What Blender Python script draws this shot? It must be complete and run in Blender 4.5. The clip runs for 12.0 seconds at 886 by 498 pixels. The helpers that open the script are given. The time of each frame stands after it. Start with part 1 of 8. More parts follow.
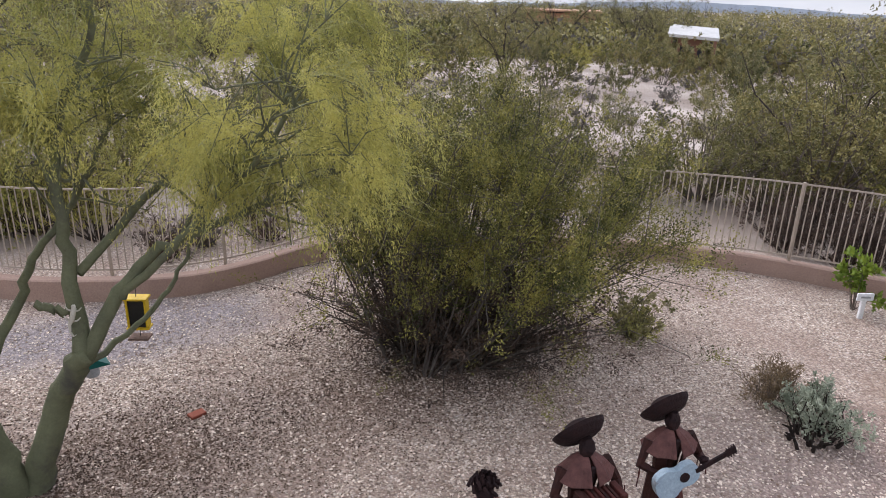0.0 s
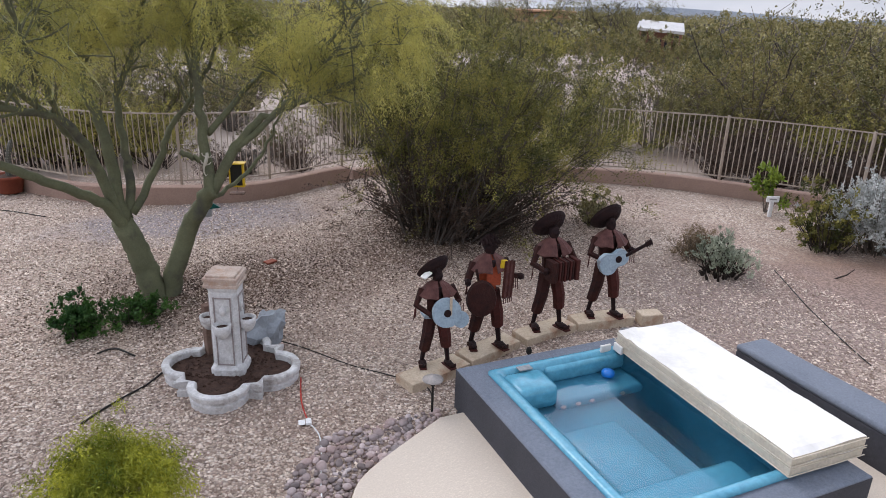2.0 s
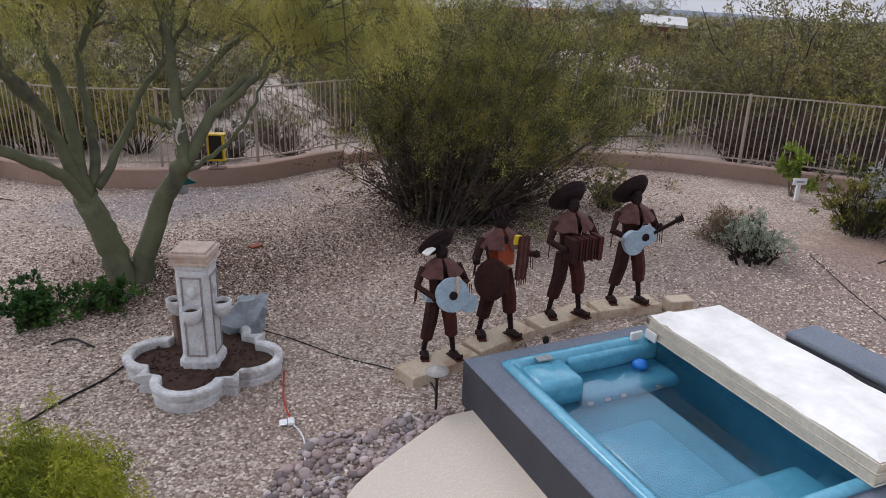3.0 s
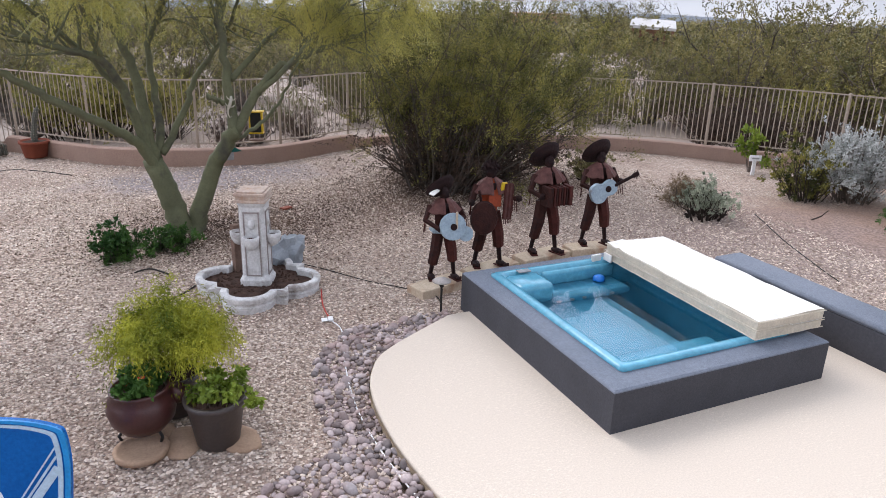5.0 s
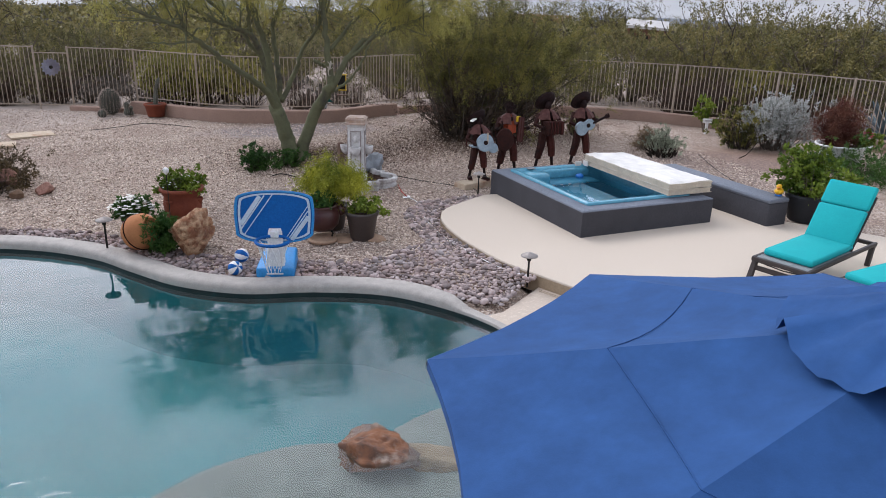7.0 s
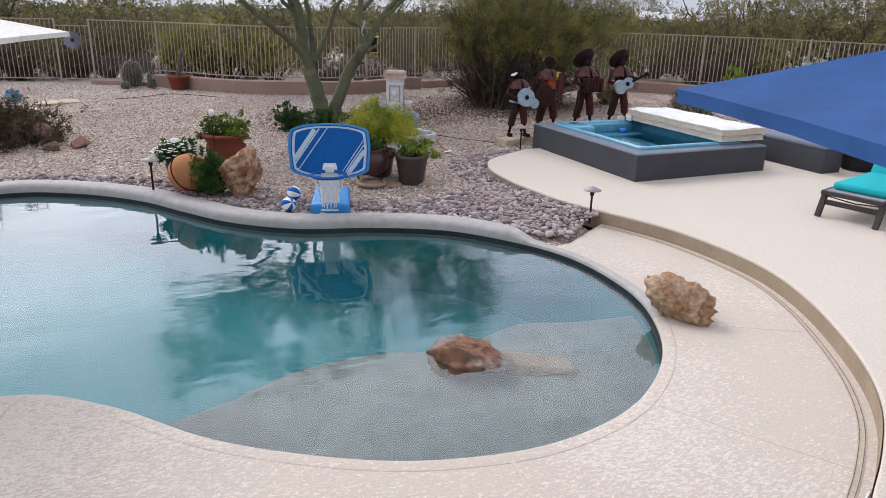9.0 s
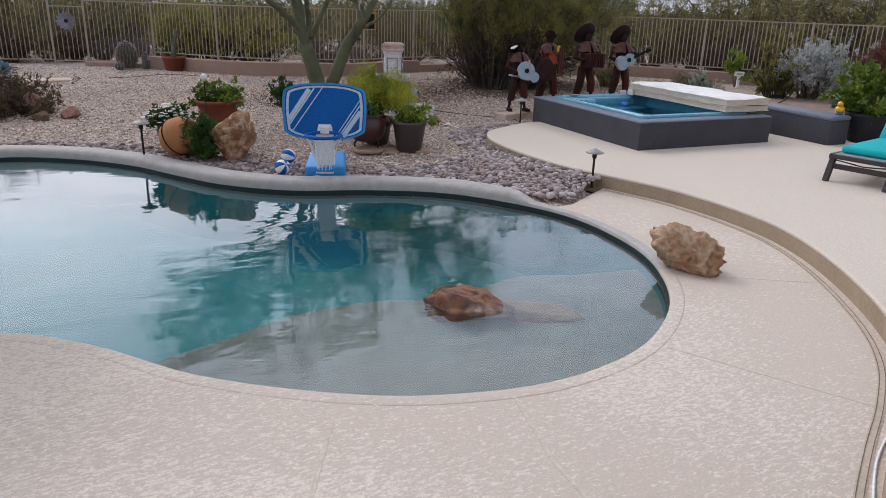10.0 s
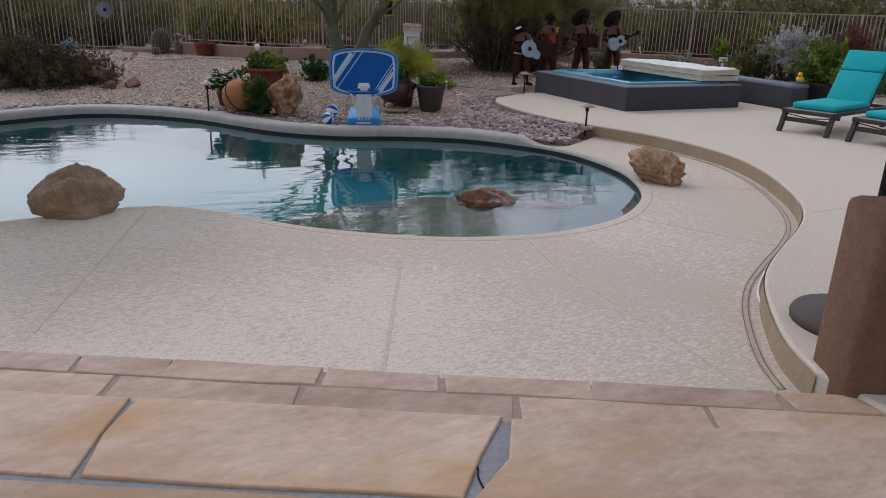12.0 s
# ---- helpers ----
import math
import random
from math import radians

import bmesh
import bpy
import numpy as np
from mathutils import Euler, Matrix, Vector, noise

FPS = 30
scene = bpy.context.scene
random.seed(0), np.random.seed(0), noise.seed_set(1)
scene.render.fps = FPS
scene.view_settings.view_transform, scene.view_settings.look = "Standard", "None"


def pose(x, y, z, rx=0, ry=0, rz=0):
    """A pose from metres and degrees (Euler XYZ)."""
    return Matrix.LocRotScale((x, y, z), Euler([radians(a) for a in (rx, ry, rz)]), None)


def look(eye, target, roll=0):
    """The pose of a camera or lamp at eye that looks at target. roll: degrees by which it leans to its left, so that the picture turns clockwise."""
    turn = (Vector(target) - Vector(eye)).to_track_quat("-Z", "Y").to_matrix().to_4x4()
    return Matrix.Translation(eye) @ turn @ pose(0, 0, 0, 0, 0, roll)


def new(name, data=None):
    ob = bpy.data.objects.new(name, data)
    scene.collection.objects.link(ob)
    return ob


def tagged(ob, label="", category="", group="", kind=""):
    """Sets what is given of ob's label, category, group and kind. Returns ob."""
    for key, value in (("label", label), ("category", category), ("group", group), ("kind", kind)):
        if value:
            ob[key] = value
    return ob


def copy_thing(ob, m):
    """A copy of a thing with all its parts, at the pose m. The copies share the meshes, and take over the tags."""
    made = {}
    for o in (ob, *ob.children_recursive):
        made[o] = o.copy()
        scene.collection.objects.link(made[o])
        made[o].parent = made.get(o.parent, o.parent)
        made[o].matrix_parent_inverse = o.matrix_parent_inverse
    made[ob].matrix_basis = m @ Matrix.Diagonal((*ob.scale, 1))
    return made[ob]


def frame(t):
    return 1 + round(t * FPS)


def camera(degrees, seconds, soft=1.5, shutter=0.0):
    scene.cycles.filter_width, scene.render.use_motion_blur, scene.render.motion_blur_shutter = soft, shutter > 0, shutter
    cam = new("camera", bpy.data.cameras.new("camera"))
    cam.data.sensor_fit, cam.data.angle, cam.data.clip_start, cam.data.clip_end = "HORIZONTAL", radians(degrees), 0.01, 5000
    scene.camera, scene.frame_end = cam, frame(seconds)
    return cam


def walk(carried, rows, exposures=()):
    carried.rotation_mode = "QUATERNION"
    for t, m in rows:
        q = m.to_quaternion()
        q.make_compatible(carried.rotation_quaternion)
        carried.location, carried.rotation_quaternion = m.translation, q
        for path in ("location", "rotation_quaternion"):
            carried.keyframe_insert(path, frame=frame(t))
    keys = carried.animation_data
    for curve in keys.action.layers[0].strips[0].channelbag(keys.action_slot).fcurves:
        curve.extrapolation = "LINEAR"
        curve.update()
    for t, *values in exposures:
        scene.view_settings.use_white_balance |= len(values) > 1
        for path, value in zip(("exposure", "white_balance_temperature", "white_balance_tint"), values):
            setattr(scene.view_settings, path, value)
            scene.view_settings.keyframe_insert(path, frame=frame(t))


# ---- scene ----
cam = camera(64.0, 12.0, 0.9)
PATH = [
    (0, (-1.078, 0.064, 4.568), (-0.353, 1.791, 3.866), 1.7),
    (0.5, (-1.425, -0.191, 4.618), (-0.697, 1.534, 3.915), 1.8),
    (1, (-1.989, -1.152, 4.641), (-1.257, 0.571, 3.937), 2.0),
    (1.5, (-2.492, -2.308, 4.601), (-1.765, -0.581, 3.902), 2.0),
    (2, (-2.757, -2.858, 3.941), (-1.975, -1.151, 3.252), 2.0),
    (2.5, (-2.767, -2.85, 3.297), (-1.98, -1.141, 2.617), 1.9),
    (3, (-2.443, -2.058, 3.335), (-1.657, -0.351, 2.652), 1.9),
    (3.2, (-2.325, -1.819, 3.356), (-1.539, -0.112, 2.672), 1.9),
    (4.8, (-2.973, -3.209, 3.263), (-2.185, -1.495, 2.598), 1.4),
    (5, (-3.292, -3.835, 3.262), (-2.5, -2.125, 2.594), 1.6),
    (5.5, (-4.258, -5.751, 3.18), (-3.463, -4.039, 2.517), 1.7),
    (6, (-5.145, -7.29, 3.172), (-4.353, -5.577, 2.509), 1.7),
    (6.5, (-5.625, -7.872, 3.148), (-4.833, -6.159, 2.486), 1.8),
    (6.7, (-5.705, -7.92, 3.143), (-4.916, -6.206, 2.481), 1.9),
    (8.3, (-6.277, -7.822, 2.929), (-5.491, -6.105, 2.27), 1.7),
    (8.5, (-6.38, -7.766, 2.716), (-5.594, -6.049, 2.059), 1.6),
    (9, (-6.413, -7.662, 2.279), (-5.626, -5.944, 1.624), 1.6),
    (9.5, (-6.361, -7.591, 1.967), (-5.571, -5.874, 1.312), 1.7),
    (10, (-6.369, -7.596, 1.815), (-5.577, -5.88, 1.16), 1.8),
    (10.5, (-6.646, -7.985, 1.804), (-5.852, -6.27, 1.15), 1.8),
    (11, (-7.18, -8.701, 1.75), (-6.382, -6.987, 1.097), 1.8),
    (11.5, (-7.424, -9.124, 1.665), (-6.629, -7.408, 1.013), 1.8),
    (12, (-7.375, -9.192, 1.52), (-6.58, -7.477, 0.869), 1.9),
]
EXPOSURES = [(0.0, 0.42), (0.5, 0.5), (1.5, 0.42), (2.5, 0.08), (3.2, 0.0), (5.0, 0.46), (5.5, 0.18), (6.0, -0.06), (6.5, -0.02), (8.5, 0.22), (9.3, 0.0), (10.0, -0.24), (10.5, -0.4), (11.0, -0.47), (12.0, -0.72)]
walk(cam, [(t, look(eye, target, roll)) for t, eye, target, roll in PATH], [(t, stops, 6150, 15) for t, stops in EXPOSURES])

# ---- sky and sun: bright overcast ----
world = bpy.data.worlds.new("sky")
scene.world = world
world.use_nodes = True
SUN_WAY = (-0.18, 0.66, 0.73)
wn, wl = world.node_tree.nodes, world.node_tree.links
sky = wn.new("ShaderNodeTexSky")
sky.sky_type = "NISHITA"
sky.sun_disc = False
sky.sun_elevation, sky.sun_rotation = radians(47), radians(-15)
sky.air_density, sky.dust_density = 1.2, 2.5
cloud = wn.new("ShaderNodeTexNoise")
cloud.inputs["Scale"].default_value = 2.2
cloud.inputs["Detail"].default_value = 7.0
coords = wn.new("ShaderNodeTexCoord")
stretch = wn.new("ShaderNodeMapping")
stretch.inputs["Scale"].default_value = (1.0, 1.0, 3.5)
wl.new(coords.outputs["Generated"], stretch.inputs["Vector"])
wl.new(stretch.outputs["Vector"], cloud.inputs["Vector"])
ramp = wn.new("ShaderNodeValToRGB")
ramp.color_ramp.elements[0].position, ramp.color_ramp.elements[0].color = 0.36, (6.0, 6.7, 7.7, 1)
ramp.color_ramp.elements[1].position, ramp.color_ramp.elements[1].color = 0.62, (11.0, 11.0, 11.2, 1)
wl.new(cloud.outputs["Fac"], ramp.inputs["Fac"])
overcast = wn.new("ShaderNodeMixRGB")
overcast.inputs["Fac"].default_value = 0.85
wl.new(sky.outputs["Color"], overcast.inputs["Color1"])
wl.new(ramp.outputs["Color"], overcast.inputs["Color2"])
# the veiled sun brightens the cloud round it; cloud is greyer low down
toward = wn.new("ShaderNodeVectorMath")
toward.operation = "DOT_PRODUCT"
toward.inputs[1].default_value = SUN_WAY
wl.new(coords.outputs["Generated"], toward.inputs[0])
halo = wn.new("ShaderNodeMapRange")
halo.inputs["From Min"].default_value, halo.inputs["From Max"].default_value = -0.2, 1.0
halo.inputs["To Min"].default_value, halo.inputs["To Max"].default_value = 0.70, 1.85
wl.new(toward.outputs["Value"], halo.inputs["Value"])
height = wn.new("ShaderNodeSeparateXYZ")
wl.new(coords.outputs["Generated"], height.inputs[0])
lift = wn.new("ShaderNodeMapRange")
lift.inputs["From Min"].default_value, lift.inputs["From Max"].default_value = 0.01, 0.24
lift.inputs["To Min"].default_value, lift.inputs["To Max"].default_value = 0.62, 1.62
wl.new(height.outputs["Z"], lift.inputs["Value"])
dome = wn.new("ShaderNodeMapRange")
dome.inputs["From Min"].default_value, dome.inputs["From Max"].default_value = 0.35, 0.85
dome.inputs["To Min"].default_value, dome.inputs["To Max"].default_value = 1.0, 0.40
wl.new(height.outputs["Z"], dome.inputs["Value"])
arch = wn.new("ShaderNodeMath")
arch.operation = "MULTIPLY"
wl.new(lift.outputs["Result"], arch.inputs[0])
wl.new(dome.outputs["Result"], arch.inputs[1])
both = wn.new("ShaderNodeMath")
both.operation = "MULTIPLY"
wl.new(halo.outputs["Result"], both.inputs[0])
wl.new(arch.outputs[0], both.inputs[1])
bright = wn.new("ShaderNodeVectorMath")
bright.operation = "SCALE"
wl.new(overcast.outputs["Color"], bright.inputs[0])
wl.new(both.outputs[0], bright.inputs["Scale"])
back = wn["Background"]
back.inputs["Strength"].default_value = 0.1
wl.new(bright.outputs["Vector"], back.inputs["Color"])
sun = new("sun", bpy.data.lights.new("sun", "SUN"))
sun.data.energy, sun.data.angle, sun.data.color = 1.2, radians(25), (1.0, 0.96, 0.9)
sun.matrix_world = look([20 * c for c in SUN_WAY], (0, 0, 0))

rng = np.random.default_rng(7)


# ---- materials ----
def surface(name, base, other, scale=6.0, rough=0.85, bump=0.3, bump_scale=60.0, metal=0.0, fine=40.0, spot=None, vary=0.0, island=0.0, contrast=0.22, stretch=None):
    """Two colours mixed at two scales, with relief. spot: a third colour in patches. vary: shift of value from object to object."""
    m = bpy.data.materials.new(name)
    m.use_nodes = True
    n, l = m.node_tree.nodes, m.node_tree.links
    p = n["Principled BSDF"]
    co = n.new("ShaderNodeTexCoord")
    where = co.outputs["Object"]
    if stretch:
        mp = n.new("ShaderNodeMapping")
        mp.inputs["Rotation"].default_value, mp.inputs["Scale"].default_value = (0, 0, radians(stretch[0])), (stretch[1], stretch[2], 1)
        l.new(where, mp.inputs["Vector"])
        where = mp.outputs["Vector"]

    def noisy(s, detail, w):
        t = n.new("ShaderNodeTexNoise")
        t.noise_dimensions = "3D"
        t.inputs["Scale"].default_value, t.inputs["Detail"].default_value, t.inputs["Roughness"].default_value = s, detail, w
        l.new(where, t.inputs["Vector"])
        return t

    def mixed(fac, a, b):
        x = n.new("ShaderNodeMixRGB")
        if isinstance(fac, bpy.types.NodeSocket):
            l.new(fac, x.inputs["Fac"])
        else:
            x.inputs["Fac"].default_value = fac
        for sock, c in ((x.inputs["Color1"], a), (x.inputs["Color2"], b)):
            if isinstance(c, bpy.types.NodeSocket):
                l.new(c, sock)
            else:
                sock.default_value = (*c, 1)
        return x.outputs["Color"]

    def stepped(sock, lo, hi):
        r = n.new("ShaderNodeMapRange")
        r.inputs["From Min"].default_value, r.inputs["From Max"].default_value = lo, hi
        l.new(sock, r.inputs["Value"])
        return r.outputs["Result"]

    big, small = noisy(scale, 5, 0.6), noisy(fine, 4, 0.7)
    c = mixed(stepped(big.outputs["Fac"], 0.5 - contrast, 0.5 + contrast), base, other)
    grain = n.new("ShaderNodeHueSaturation")
    l.new(c, grain.inputs["Color"])
    l.new(stepped(small.outputs["Fac"], -0.4, 1.35), grain.inputs["Value"])
    grain.inputs["Value"].default_value = 1.0
    gv = n.new("ShaderNodeMath")
    gv.operation = "MULTIPLY_ADD"
    gv.inputs[1].default_value, gv.inputs[2].default_value = 0.8, 0.6
    l.new(small.outputs["Fac"], gv.inputs[0])
    l.new(gv.outputs[0], grain.inputs["Value"])
    c = grain.outputs["Color"]
    if spot:
        patch = noisy(scale * 0.37, 6, 0.65)
        c = mixed(stepped(patch.outputs["Fac"], 0.55, 0.68), c, spot)
    if vary or island:
        info = n.new("ShaderNodeObjectInfo" if vary else "ShaderNodeNewGeometry")
        amount = vary or island
        h = n.new("ShaderNodeHueSaturation")
        k = n.new("ShaderNodeMath")
        k.operation = "MULTIPLY_ADD"
        k.inputs[1].default_value, k.inputs[2].default_value = 2 * amount, 1 - amount
        l.new(info.outputs["Random" if vary else "Random Per Island"], k.inputs[0])
        l.new(k.outputs[0], h.inputs["Value"])
        l.new(c, h.inputs["Color"])
        c = h.outputs["Color"]
    l.new(c, p.inputs["Base Color"])
    p.inputs["Roughness"].default_value, p.inputs["Metallic"].default_value = rough, metal
    p.inputs["Specular IOR Level"].default_value = 0.5 if rough < 0.5 else 0.16
    if bump:
        b = n.new("ShaderNodeBump")
        b.inputs["Strength"].default_value, b.inputs["Distance"].default_value = bump, 0.02
        relief = noisy(bump_scale, 5, 0.65)
        l.new(relief.outputs["Fac"], b.inputs["Height"])
        l.new(b.outputs["Normal"], p.inputs["Normal"])
    return m


def leafy(name, base, other, rough=0.6, shine=0.25, grain=2.6, each=0.34, drift=2.6):
    """Leaves: colour from leaf to leaf, a little light through them."""
    m = bpy.data.materials.new(name)
    m.use_nodes = True
    n, l = m.node_tree.nodes, m.node_tree.links
    p = n["Principled BSDF"]
    geo, co, t = n.new("ShaderNodeNewGeometry"), n.new("ShaderNodeTexCoord"), n.new("ShaderNodeTexNoise")
    t.inputs["Scale"].default_value, t.inputs["Detail"].default_value = grain, 3.0
    l.new(co.outputs["Object"], t.inputs["Vector"])
    add = n.new("ShaderNodeMath")
    add.operation = "MULTIPLY_ADD"
    add.inputs[1].default_value = each
    l.new(geo.outputs["Random Per Island"], add.inputs[0])
    shift = n.new("ShaderNodeMath")
    shift.operation = "MULTIPLY_ADD"
    shift.inputs[1].default_value, shift.inputs[2].default_value = drift, -0.5 * drift + 0.33 if drift > 1 else 0.0
    l.new(t.outputs["Fac"], shift.inputs[0])
    own, tone = n.new("ShaderNodeObjectInfo"), n.new("ShaderNodeMath")
    tone.operation = "MULTIPLY_ADD"
    tone.inputs[1].default_value = 0.5
    l.new(own.outputs["Random"], tone.inputs[0])
    l.new(shift.outputs[0], tone.inputs[2])
    lower = n.new("ShaderNodeMath")
    lower.operation = "SUBTRACT"
    lower.inputs[1].default_value = 0.25 if drift > 1 else 0.0
    tone.inputs[1].default_value = 0.5 if drift > 1 else 0.0
    l.new(tone.outputs[0], lower.inputs[0])
    l.new(lower.outputs[0], add.inputs[2])
    r = n.new("ShaderNodeValToRGB")
    r.color_ramp.elements[0].color, r.color_ramp.elements[1].color = (*base, 1), (*other, 1)
    l.new(add.outputs[0], r.inputs["Fac"])
    l.new(r.outputs["Color"], p.inputs["Base Color"])
    p.inputs["Roughness"].default_value = rough
    p.inputs["Specular IOR Level"].default_value = 0.2
    tr, mix = n.new("ShaderNodeBsdfTranslucent"), n.new("ShaderNodeMixShader")
    l.new(r.outputs["Color"], tr.inputs["Color"])
    mix.inputs["Fac"].default_value = shine
    l.new(p.outputs["BSDF"], mix.inputs[1])
    l.new(tr.outputs["BSDF"], mix.inputs[2])
    l.new(mix.outputs["Shader"], n["Material Output"].inputs["Surface"])
    return m


def gravel_material(name, colours, cell, bump, patch):
    """Loose stones of a few colours, cell metres across, with larger drifts of tone."""
    m = bpy.data.materials.new(name)
    m.use_nodes = True
    n, l = m.node_tree.nodes, m.node_tree.links
    p = n["Principled BSDF"]
    co = n.new("ShaderNodeTexCoord")
    v = n.new("ShaderNodeTexVoronoi")
    v.inputs["Scale"].default_value = 1 / cell
    l.new(co.outputs["Object"], v.inputs["Vector"])
    sep = n.new("ShaderNodeSeparateColor")
    l.new(v.outputs["Color"], sep.inputs["Color"])
    r = n.new("ShaderNodeValToRGB")
    r.color_ramp.interpolation = "LINEAR"
    while len(r.color_ramp.elements) < len(colours):
        r.color_ramp.elements.new(0.5)
    for k, (e, c) in enumerate(zip(r.color_ramp.elements, colours)):
        e.position, e.color = k / (len(colours) - 1), (*c, 1)
    l.new(sep.outputs["Red"], r.inputs["Fac"])
    t = n.new("ShaderNodeTexNoise")
    t.inputs["Scale"].default_value, t.inputs["Detail"].default_value = 0.8, 9.0
    l.new(co.outputs["Object"], t.inputs["Vector"])
    mr = n.new("ShaderNodeMapRange")
    mr.inputs["From Min"].default_value, mr.inputs["From Max"].default_value = 0.44, 0.64
    l.new(t.outputs["Fac"], mr.inputs["Value"])
    k = n.new("ShaderNodeMath")
    k.operation = "MULTIPLY"
    k.inputs[1].default_value = 0.55
    l.new(mr.outputs["Result"], k.inputs[0])
    x = n.new("ShaderNodeMixRGB")
    x.blend_type = "MIX"
    l.new(k.outputs[0], x.inputs["Fac"])
    l.new(r.outputs["Color"], x.inputs["Color1"])
    x.inputs["Color2"].default_value = (*patch, 1)
    gap = n.new("ShaderNodeMapRange")
    gap.inputs["From Min"].default_value, gap.inputs["From Max"].default_value = 0.35, 0.8
    gap.inputs["To Min"].default_value, gap.inputs["To Max"].default_value = 1.0, 0.55
    l.new(v.outputs["Distance"], gap.inputs["Value"])
    h = n.new("ShaderNodeHueSaturation")
    l.new(gap.outputs["Result"], h.inputs["Value"])
    l.new(x.outputs["Color"], h.inputs["Color"])
    l.new(h.outputs["Color"], p.inputs["Base Color"])
    p.inputs["Roughness"].default_value = 0.92
    b = n.new("ShaderNodeBump")
    b.invert = True
    b.inputs["Strength"].default_value, b.inputs["Distance"].default_value = bump, cell * 0.6
    l.new(v.outputs["Distance"], b.inputs["Height"])
    l.new(b.outputs["Normal"], p.inputs["Normal"])
    return m


def glassy(name, colour, rough, ior, ripple=0.0, ripple_scale=4.0):
    """Clear water: long low swells everywhere, small ripples in drifting patches."""
    m = bpy.data.materials.new(name)
    m.use_nodes = True
    n, l = m.node_tree.nodes, m.node_tree.links
    p = n["Principled BSDF"]
    p.inputs["Base Color"].default_value = (*colour, 1)
    p.inputs["Roughness"].default_value, p.inputs["IOR"].default_value, p.inputs["Transmission Weight"].default_value = rough, ior, 1.0
    if ripple:
        co = n.new("ShaderNodeTexCoord")

        def waves(turn, stretch, scale, detail, bend):
            mp, t = n.new("ShaderNodeMapping"), n.new("ShaderNodeTexNoise")
            mp.inputs["Rotation"].default_value, mp.inputs["Scale"].default_value = (0, 0, radians(turn)), (*stretch, 1)
            t.inputs["Scale"].default_value, t.inputs["Detail"].default_value, t.inputs["Distortion"].default_value = scale, detail, bend
            l.new(co.outputs["Object"], mp.inputs["Vector"])
            l.new(mp.outputs["Vector"], t.inputs["Vector"])
            return t.outputs["Fac"]

        def combined(kind, a, b):
            k = n.new("ShaderNodeMath")
            k.operation = kind
            for sock, value in zip(k.inputs, (a, b)):
                if isinstance(value, float):
                    sock.default_value = value
                else:
                    l.new(value, sock)
            return k.outputs[0]

        patch = n.new("ShaderNodeMapRange")
        patch.inputs["From Min"].default_value, patch.inputs["From Max"].default_value = 0.42, 0.66
        patch.inputs["To Min"].default_value, patch.inputs["To Max"].default_value = 0.25, 1.0
        l.new(waves(0, (1, 1), 0.55, 2.0, 0.0), patch.inputs["Value"])
        small = combined("MULTIPLY", combined("MULTIPLY", waves(25, (0.5, 1.6), ripple_scale, 1.5, 0.6), patch.outputs["Result"]), 0.34)
        high = combined("ADD", combined("MULTIPLY", waves(18, (0.6, 1.3), ripple_scale * 0.33, 1.0, 0.3), 1.0), small)
        b = n.new("ShaderNodeBump")
        l.new(high, b.inputs["Height"])
        b.inputs["Strength"].default_value, b.inputs["Distance"].default_value = ripple, 0.03
        l.new(b.outputs["Normal"], p.inputs["Normal"])
    return m


GRAVEL = gravel_material("yard_gravel", [(0.18, 0.128, 0.105), (0.44, 0.335, 0.265), (0.60, 0.49, 0.40), (0.29, 0.20, 0.155), (0.80, 0.70, 0.61)], 0.026, 1.0, (0.30, 0.205, 0.16))
PEBBLE = surface("river_pebble", (0.27, 0.185, 0.165), (0.36, 0.325, 0.325), 5, 0.6, 0.15, 90, vary=0.5)
PEBBLES = surface("river_pebbles", (0.27, 0.185, 0.165), (0.36, 0.325, 0.325), 3, 0.6, 0.15, 90, island=0.55)
GRAVELS = leafy("gravel_stones", (0.19, 0.13, 0.10), (0.80, 0.68, 0.58), 0.9, 0.0, 1.0, 1.0, 0.0)


